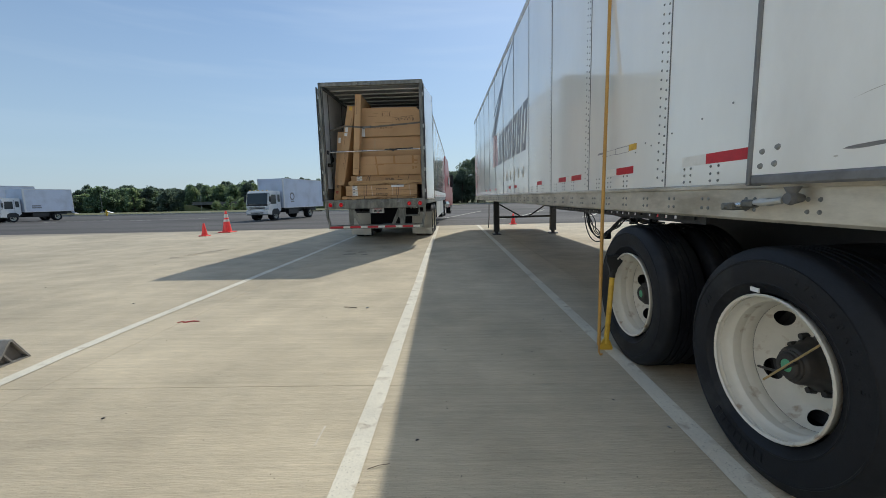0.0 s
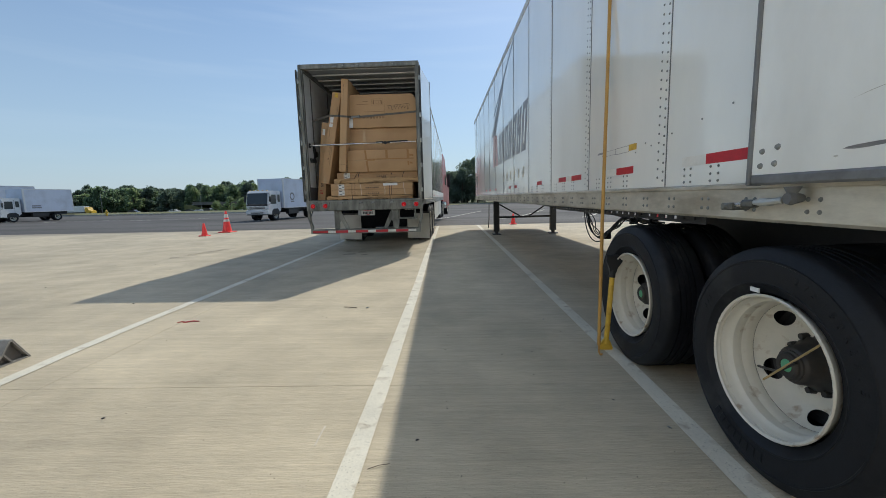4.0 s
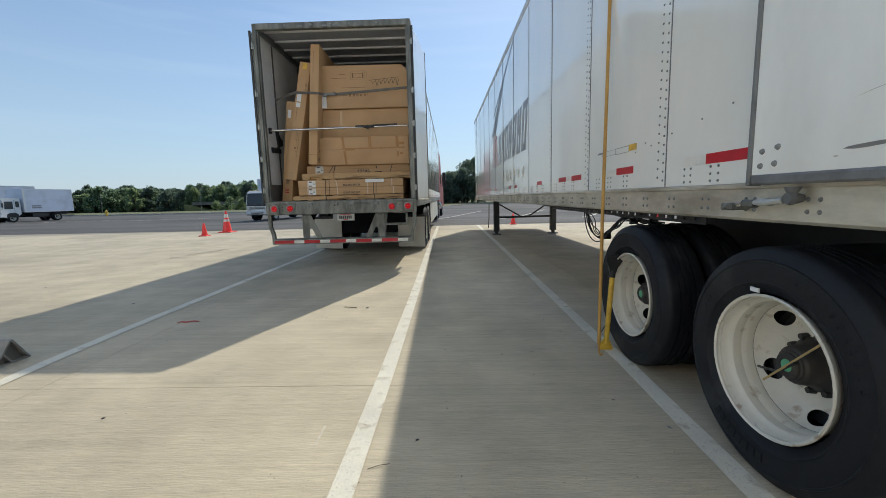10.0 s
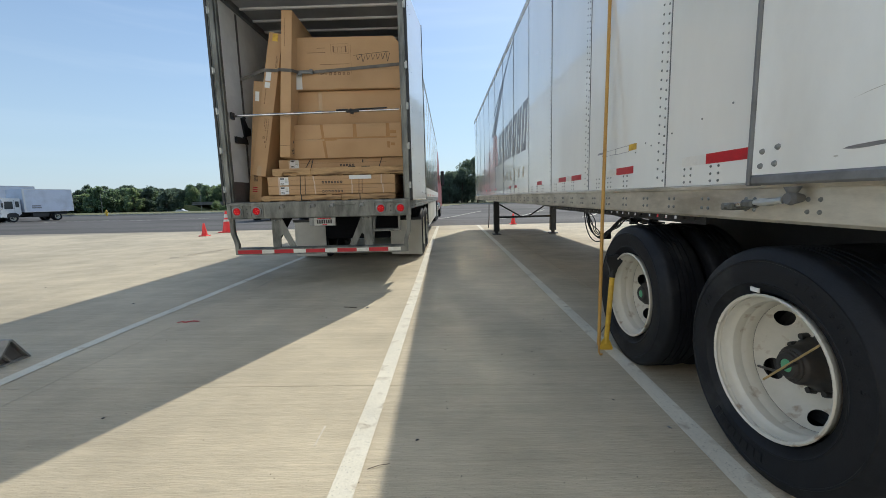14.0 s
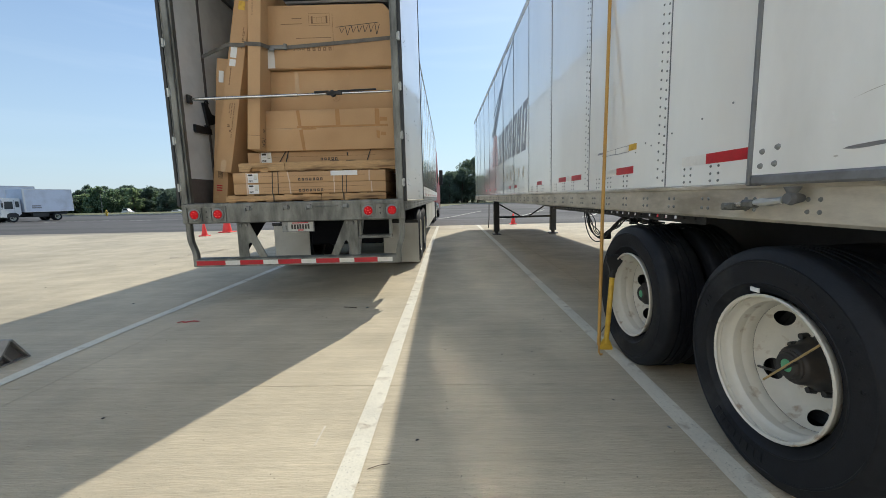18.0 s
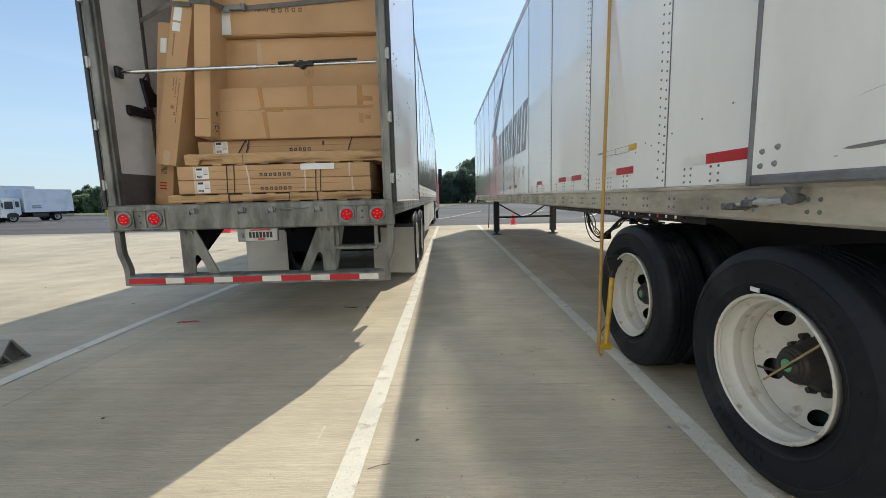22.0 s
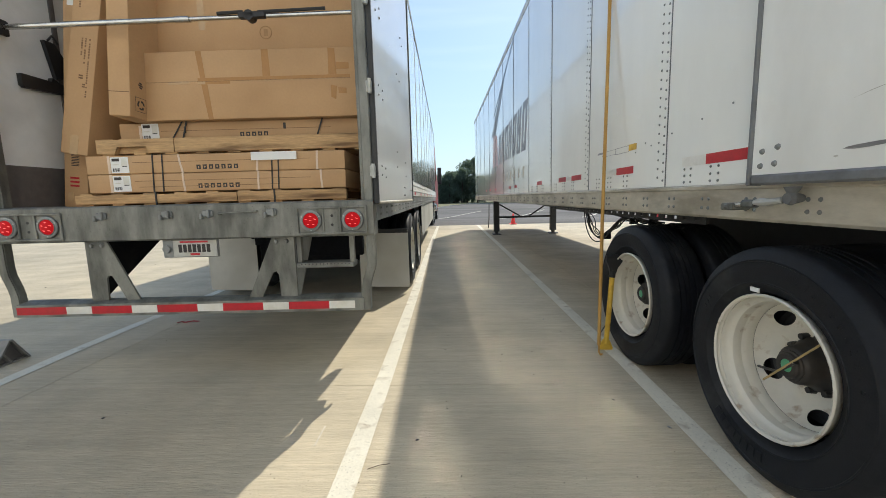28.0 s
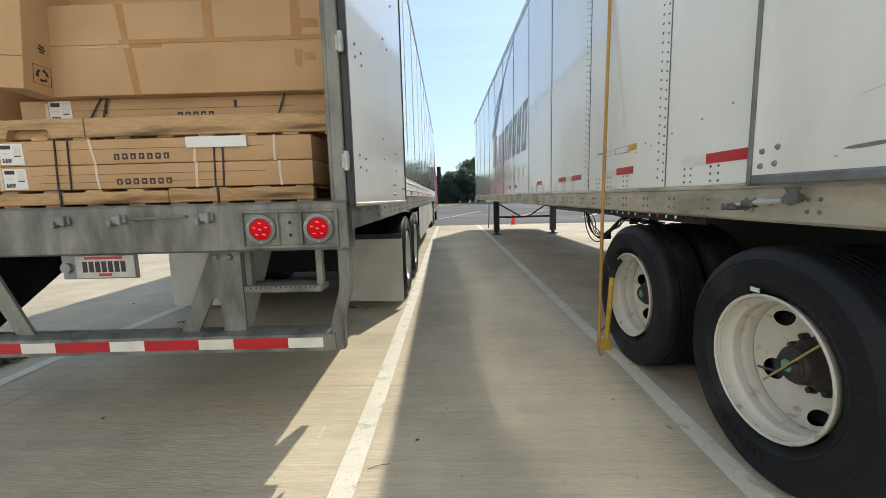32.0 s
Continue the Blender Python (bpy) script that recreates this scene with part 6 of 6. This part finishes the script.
def woods():
    """The far line of woods beyond the road."""
    rnd = random.Random(7)
    sets = [([], []), ([], []), ([], [])]
    bmt = B()
    k = 0
    a = -1.16
    while a < -0.07:
        for row in range(2):
            y = 190 + row * 18 + rnd.uniform(-6, 6)
            aa = a + rnd.uniform(-0.008, 0.008)
            x = aa * y
            u = (aa + 1.16) / 1.09
            prof = 11.9 + 2.2 * math.sin(u * 9 + 0.5) * 0.5 + (1.5 if 0.45 < u < 0.75 else 0) - (3.0 if aa < -0.93 else 0)
            h = (prof + row * 1.8) * rnd.uniform(0.9, 1.08)
            z = land(x, y) - 0.5
            v, f = crown_data(rnd, h, rnd.uniform(4.2, 5.6), 54, 74, 0.40, (x, y, z), -0.02)
            dst = sets[rnd.choice((0, 1, 1, 2)) if row == 0 else 2]
            off = len(dst[0])
            dst[0].extend(v)
            dst[1].extend([tuple(i + off for i in q) for q in f])
            if row == 0:
                trunk_bm(bmt, rnd, h, (x, y, z))
        a += 0.017
    t = thing("far_woods", pose(0, 0, 0), "long belt of green woodland beyond the road", "woods", kind="stuff")
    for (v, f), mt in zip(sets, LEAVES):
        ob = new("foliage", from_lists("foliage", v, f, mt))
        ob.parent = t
    part("trunks", bmt, BARK, t)


woods()


# ---- small litter on the concrete ----
def litter():
    rnd = random.Random(5)
    for x, y, r in ((-0.19, 1.83, 0.011), (-2.006, 2.058, 0.012), (-0.037, 2.124, 0.007), (0.62, 2.95, 0.008), (0.95, 2.2, 0.008), (1.12, 1.92, 0.012), (-0.06, 3.0, 0.008), (0.38, 2.9, 0.009), (0.9, 3.75, 0.012), (0.15, 4.1, 0.01), (-0.95, 4.25, 0.02), (-1.3, 3.9, 0.01), (-3.9, 4.6, 0.015), (0.55, 2.55, 0.007), (0.97, 3.4, 0.008), (0.72, 2.42, 0.006), (-5.56, 4.91, 0.012), (-6.35, 6.85, 0.012), (-6.72, 7.60, 0.012), (-5.89, 7.58, 0.012), (-6.04, 5.59, 0.012), (-5.60, 9.61, 0.012), (-4.60, 7.20, 0.012), (-5.14, 6.96, 0.012), (-1.955, 2.086, 0.0035), (-1.917, 2.109, 0.0045), (-1.812, 2.037, 0.0045), (-0.254, 1.798, 0.003), (0.046, 1.772, 0.003)):
        bm = B()
        bmesh.ops.create_icosphere(bm, subdivisions=1, radius=r)
        for v in bm.verts:
            v.co = Vector((v.co.x * rnd.uniform(0.7, 1.5), v.co.y * rnd.uniform(0.45, 0.8), (v.co.z + r) * 0.32))
        solid("pebble", bm, BLACK if rnd.random() < 0.7 else GALVD, pose(x, y, 0.0, 0, 0, rnd.uniform(0, 180)), "small dark stone chip on the concrete", "pebble", "litter on the concrete")
    bm = B()
    chain(bm, [(-1.22, 4.28, 0.008), (-1.16, 4.26, 0.011), (-1.07, 4.25, 0.007)], 0.004, 6)
    solid("stick", bm, BARK, pose(0, 0, 0), "short dark twig lying on the concrete", "stick")
    bm = B()
    chain(bm, [(-2.80, 3.80, 0.006), (-2.75, 3.84, 0.009), (-2.71, 3.80, 0.006), (-2.66, 3.86, 0.008), (-2.62, 3.83, 0.006)], 0.004, 6)
    chain(bm, [(-2.74, 3.80, 0.006), (-2.68, 3.84, 0.008), (-2.60, 3.85, 0.004)], 0.005, 6)
    solid("red_rag", bm, REDTAPE, pose(0, 0, 0), "scrap of red string on the concrete", "scrap")


litter()
bm = B()
box(bm, -0.7015, -0.6935, 1.79, 1.96, 0.0, 0.002)
solid("scratch", bm, STAIN, pose(0, 0, 0), "thin pale scrape on the concrete", "scrape", kind="structure")
bm = B()
chain(bm, [(-0.396, 1.616, 0.004), (-0.35, 1.637, 0.007), (-0.299, 1.653, 0.003)], 0.0014, 6)
solid("twig", bm, BARK, pose(0, 0, 0), "thin dry brown stalk on the concrete", "stick")
_rn = random.Random(77)
_v, _f = [], []
for _k in range(260):
    _x, _y, _r = _rn.uniform(-4.5, 1.3), 1.5 + 7 * _rn.random() ** 1.4, _rn.uniform(0.0012, 0.0042)
    _o, _a = len(_v), _rn.uniform(0, 2)
    for _q in range(4):
        _w = _r * _rn.uniform(0.6, 1.4)
        _v.append((_x + _w * math.cos(_a + 1.57 * _q), _y + _w * math.sin(_a + 1.57 * _q), 0.0))
    _v.append((_x, _y, _r * 0.9))
    _f += [(_o + _q, _o + (_q + 1) % 4, _o + 4) for _q in range(4)]
_g = new("grit", from_lists("grit", _v, _f, RUST))
tagged(_g, "fine dark grit scattered on the concrete", "grit", kind="stuff")
OIL = shader("old_oil_stain", (0.16, 0.14, 0.11), 0.7, 0, 0.2, 30, 6, (0.30, 0.26, 0.2), 0.45, 0.6)
for _k, (_x, _y, _r) in enumerate(((-2.25, 8.6, 0.10), (-2.05, 8.9, 0.07), (-1.9, 8.5, 0.05), (-2.4, 9.1, 0.06))):
    _rn = random.Random(40 + _k)
    bm = B()
    prism(bm, [(_r * (0.6 + 0.6 * _rn.random()) * 1.6 * math.cos(a), _r * (0.6 + 0.6 * _rn.random()) * math.sin(a)) for a in [2 * math.pi * q / 14 for q in range(14)]], 0.0, 0.002, "z")
    solid("oil_stain", bm, OIL, pose(_x, _y, 0), "old dark oil stain on the concrete", "stain", "oil stains", "structure")


DIRT = shader("grey_dirt_smear", (0.37, 0.315, 0.24), 0.85, 0, 0.2, 30, 9, (0.47, 0.405, 0.305), 0.4, 0.6)
for _k in range(20):
    _rn = random.Random(140 + _k)
    _u = _k / 19
    _x, _y, _r = -6.25 + 0.52 * _u, 8.31 + 1.58 * _u + _rn.uniform(-0.5, 0.5), _rn.uniform(0.02, 0.07)
    bm = B()
    prism(bm, [(_r * (0.5 + 0.7 * _rn.random()) * 2.6 * math.cos(a), _r * (0.5 + 0.7 * _rn.random()) * math.sin(a)) for a in [2 * math.pi * q / 12 for q in range(12)]], 0.0, 0.0015, "z")
    solid("dirt_smear", bm, DIRT, pose(_x, _y, 0), "faint grey dirt smear on the concrete", "stain", "dirt smears", "structure")


# ---- unseen white wall, added to close the yard behind and bounce sunlight ----
bm = B()
box(bm, -45, 40, -3.9, -3.4, 0.0, 9.0)
solid("bounce_wall", bm, WALLW, pose(0, 0, 0), "unseen plain white wall added behind the bays to bounce light", "wall", kind="structure")
def hydrant():
    ob = thing("fire_hydrant", pose(-49.6, 55.8, land(-49.6, 55.8)), "yellow fire hydrant at the grass verge", "hydrant")
    bm = B()
    tube(bm, (0, 0, 0), (0, 0, 0.65), 0.13, 12, 0.12)
    tube(bm, (0, 0, 0.65), (0, 0, 0.85), 0.16, 12, 0.06)
    part("barrel", bm, YELLOW, ob)
    bm = B()
    tube(bm, (-0.25, 0, 0.5), (0.25, 0, 0.5), 0.08, 10)
    part("outlet", bm, YELLOW, ob)


hydrant()
for k in range(5):
    painted("yard_line", [(-2 + 5.0 * k, 24), (3.5 + 7 * k, 44)], 0.12, 0.012, "white parking line on the far asphalt", group="yard lines")
for k in range(3):
    painted("yard_line", [(-30 - 9 * k, 36), (-24 - 9 * k, 39)], 0.15, 0.012, "white parking line on the far asphalt", group="yard lines")


# ---- the far road: bridge, bushes, traffic ----
def bridge():
    t = thing("road_bridge", pose(0, 0, 0), "low grey concrete road bridge before the woods", "bridge")
    KERB = shader("dark_weathered_concrete", (0.15, 0.145, 0.135), 0.85, 0, 0.12, 2, 0.3)
    part("deck", box(B(), -118, -72, 178, 186, 0.0, 0.9, 0.05), KERB, t)
    part("parapet", box(B(), -118, -72, 177.8, 178.1, 0.9, 1.25, 0.03), KERB, t)
    for x in (-104, -90):
        part("pier", box(B(), x - 0.6, x + 0.6, 179, 185, -3.5, 0.0, 0.05), KERB, t)
    bm = B()
    prism(bm, [(-121, -3.2), (-121, 0.1), (-117, -0.1), (-109, -3.2)], 177, 187)
    part("abutment", bm, GRASS, t, "bare earth bank")


bridge()


def bush(x, y, h, r, seed):
    rnd = random.Random(seed)
    t = thing("bush", pose(x, y, land(x, y)), "rounded green roadside bush", "bush", "roadside bushes")
    v, f = crown_data(rnd, h, r, 26, 50, 0.3)
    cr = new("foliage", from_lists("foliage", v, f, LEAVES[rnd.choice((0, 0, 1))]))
    cr.parent = t
    bm = B()
    trunk_bm(bm, rnd, h * 0.8)
    part("stem", bm, BARK, t)


for k, a in enumerate((-0.60, -0.575, -0.552, -0.53, -0.505, -0.48, -0.455, -0.43)):
    bush(a * 135, 135 + (k % 3) * 3, 3.6 + 0.5 * (k * 7 % 4), 2.4, 300 + k)


def lamp_post(x, y):
    t = thing("lamp_post", pose(x, y, land(x, y)), "thin grey roadside lamp post", "lamp post", "roadside lamp posts")
    part("pole", tube(B(), (0, 0, 0), (0, 0, 9), 0.11, 8, 0.06), GALVD, t)
    part("arm", chain(B(), [(0, 0, 8.9), (0.4, 0, 9.3), (1.6, 0, 9.4)], 0.05, 6), GALVD, t)
    part("head", box(B(), 1.3, 2.1, -0.15, 0.15, 9.3, 9.45, 0.04), GALVD, t)


lamp_post(-142, 158)
lamp_post(-101, 158)

CARDARK = shader("dark_car_paint", (0.04, 0.045, 0.05), 0.25, 0, 0.05, 10, 2, coat=0.5)


def car(paint, label, van=0.0):
    """A far car, nose to +x."""
    t = thing("car", pose(0, 0, 0), label, "car", "traffic on the far road")
    bm = B()
    prism(bm, [(-2.2, 0.3), (-2.25, 0.85), (-1.9, 0.95 + van), (-1.3, 1.42 + van), (0.3, 1.42 + van), (1.1, 0.95 + van * 0.2), (2.1, 0.8), (2.25, 0.55), (2.2, 0.3)], -0.88, 0.88)
    bmesh.ops.bevel(bm, geom=list(bm.edges), offset=0.06, segments=2, affect="EDGES")
    part("body", bm, paint, t)
    for s in (-1, 1):
        bm = B()
        prism(bm, [(-1.6, 0.98 + van * 0.6), (-1.2, 1.34 + van), (0.25, 1.34 + van), (0.85, 0.98 + van * 0.6)], s * 0.875, s * 0.89)
        part("side_window", bm, GLASSD, t)
        for x in (-1.35, 1.35):
            bm = B()
            tube(bm, (x, s * 0.72, 0.32), (x, s * 0.9, 0.32), 0.32, 14)
            part("wheel", bm, RUBBER, t)
    return t


def lorry():
    t = thing("semi_truck", pose(0, 0, 0), "white semi-trailer with a yellow tractor on the far road", "truck")
    part("box", box(B(), -6, 6, -1.25, 1.25, 1.1, 3.7, 0.03), CARWHITE, t)
    bm = B()
    prism(bm, [(6.3, 0.6), (6.3, 3.2), (7.4, 3.0), (7.9, 1.9), (9.0, 1.7), (9.1, 0.6)], -1.2, 1.2)
    part("cab", bm, YELLOW, t, "yellow cab")
    part("chassis", box(B(), -5.5, 8.8, -0.5, 0.5, 0.6, 1.1), BLACK, t)
    for x in (-5.0, -3.7, 5.0, 6.3, 8.4):
        for s in (-1, 1):
            part("wheel", tube(B(), (x, s * 0.9, 0.5), (x, s * 1.2, 0.5), 0.5, 14), RUBBER, t)
    return t


ROAD_Y = 166
TRAFFIC = [(lorry(), 223, 5.6)]
for _p, _l, _v, _px, _t0 in ((CARWHITE, "white car on the far road", 0, 184, 0.0), (CARDARK, "dark car on the far road", 0, 210, 2.0), (CARWHITE, "white car on the far road", 0, 182, 2.0), (CARWHITE, "white car on the far road", 0, 228, 2.0), (CARDARK, "dark car on the far road", 0.3, 245, 2.0),
                            (CARDARK, "dark car on the far road", 0.3, 334, 5.6), (CARWHITE, "white car on the far road", 0, 218, 7.0), (CARWHITE, "white car on the far road", 0.2, 195, 12.0), (CARWHITE, "white van on the far road", 0.8, 285, 19.0), (CARWHITE, "white car on the far road", 0, 250, 17.0)):
    TRAFFIC.append((car(_p, _l, _v), _px, _t0))


# ---- what moves ----
def rear_at(Y):
    """Place and heading of the trailer's rear when it is Y metres off."""
    ys = (1.872, 4.384, 6.863, 10.08)
    x = float(np.interp(Y, ys, (-1.787, -1.825, -1.880, -1.916)))
    a = float(np.interp(Y, ys, (-0.689, -0.580, -0.056, 1.171)))
    return pose(x, Y, 0, 0, 0, -a) @ pose(0, 0, 0, 0, -0.245, 0), a


BACKING = [(0, 10.05), (0.5, 10.05), (1, 10.04), (1.5, 9.97), (2, 9.84), (2.5, 9.62), (3, 9.38), (3.5, 9.08), (5.5, 7.635), (6, 7.355), (6.5, 7.16), (7, 7.03), (7.5, 6.965), (8, 6.925),
           (8.5, 6.895), (9, 6.865), (9.5, 6.83), (10, 6.75), (10.5, 6.615), (11, 6.455), (11.5, 6.29), (12, 6.11), (12.5, 5.92), (13, 5.765), (13.5, 5.63), (14, 5.515), (14.5, 5.40),
           (16.5, 4.757), (17, 4.67), (17.5, 4.62), (18, 4.56), (18.5, 4.483), (19, 4.385), (19.5, 4.281), (20, 4.172), (20.5, 4.038), (21, 3.887), (21.5, 3.717), (22, 3.552), (22.5, 3.432),
           (23, 3.355), (23.5, 3.30), (24, 3.245), (24.5, 3.185), (25, 3.10), (25.5, 3.02), (27.5, 2.66), (28, 2.585), (28.5, 2.49), (29, 2.39), (29.5, 2.305), (30, 2.22), (30.5, 2.138),
           (31, 2.055), (31.5, 1.97), (32, 1.875)]


def motions():
    way = [(t, Y, rear_at(Y)) for t, Y in BACKING]
    for ob in CARGO:
        own = ob.matrix_basis.copy()
        walk(ob, [(t, m @ own) for t, Y, (m, a) in way])
    rows = []
    for t, Y, (m, a) in way:
        extra = float(np.interp(Y, (2, 7, 10.05), (1.2, 2.7, 5.4)))
        pin = m @ Vector((0, 15.2, 0))
        rows.append((t, pose(pin.x, pin.y, 0, 0, 0, -a - extra)))
    walk(tractor_ob, rows)
    for ob, px, t0 in TRAFFIC:
        x0 = (px - 798) / 692 * ROAD_Y
        rows = []
        for k in range(17):
            x = x0 + 15.0 * (2 * k - t0)
            rows.append((2 * k, pose(x, ROAD_Y, land(x, ROAD_Y) + 0.05)))
        walk(ob, rows)
    for w, x, y, rz in WHEELS + TW:
        s = 1 if rz == 0 else -1
        walk(w, [(t, pose(x, y, 0.5, 0, 0, rz) @ pose(0, 0, 0, s * math.degrees((10.05 - Y) / TYRE_R), 0, 0)) for t, Y, _ in way])


motions()
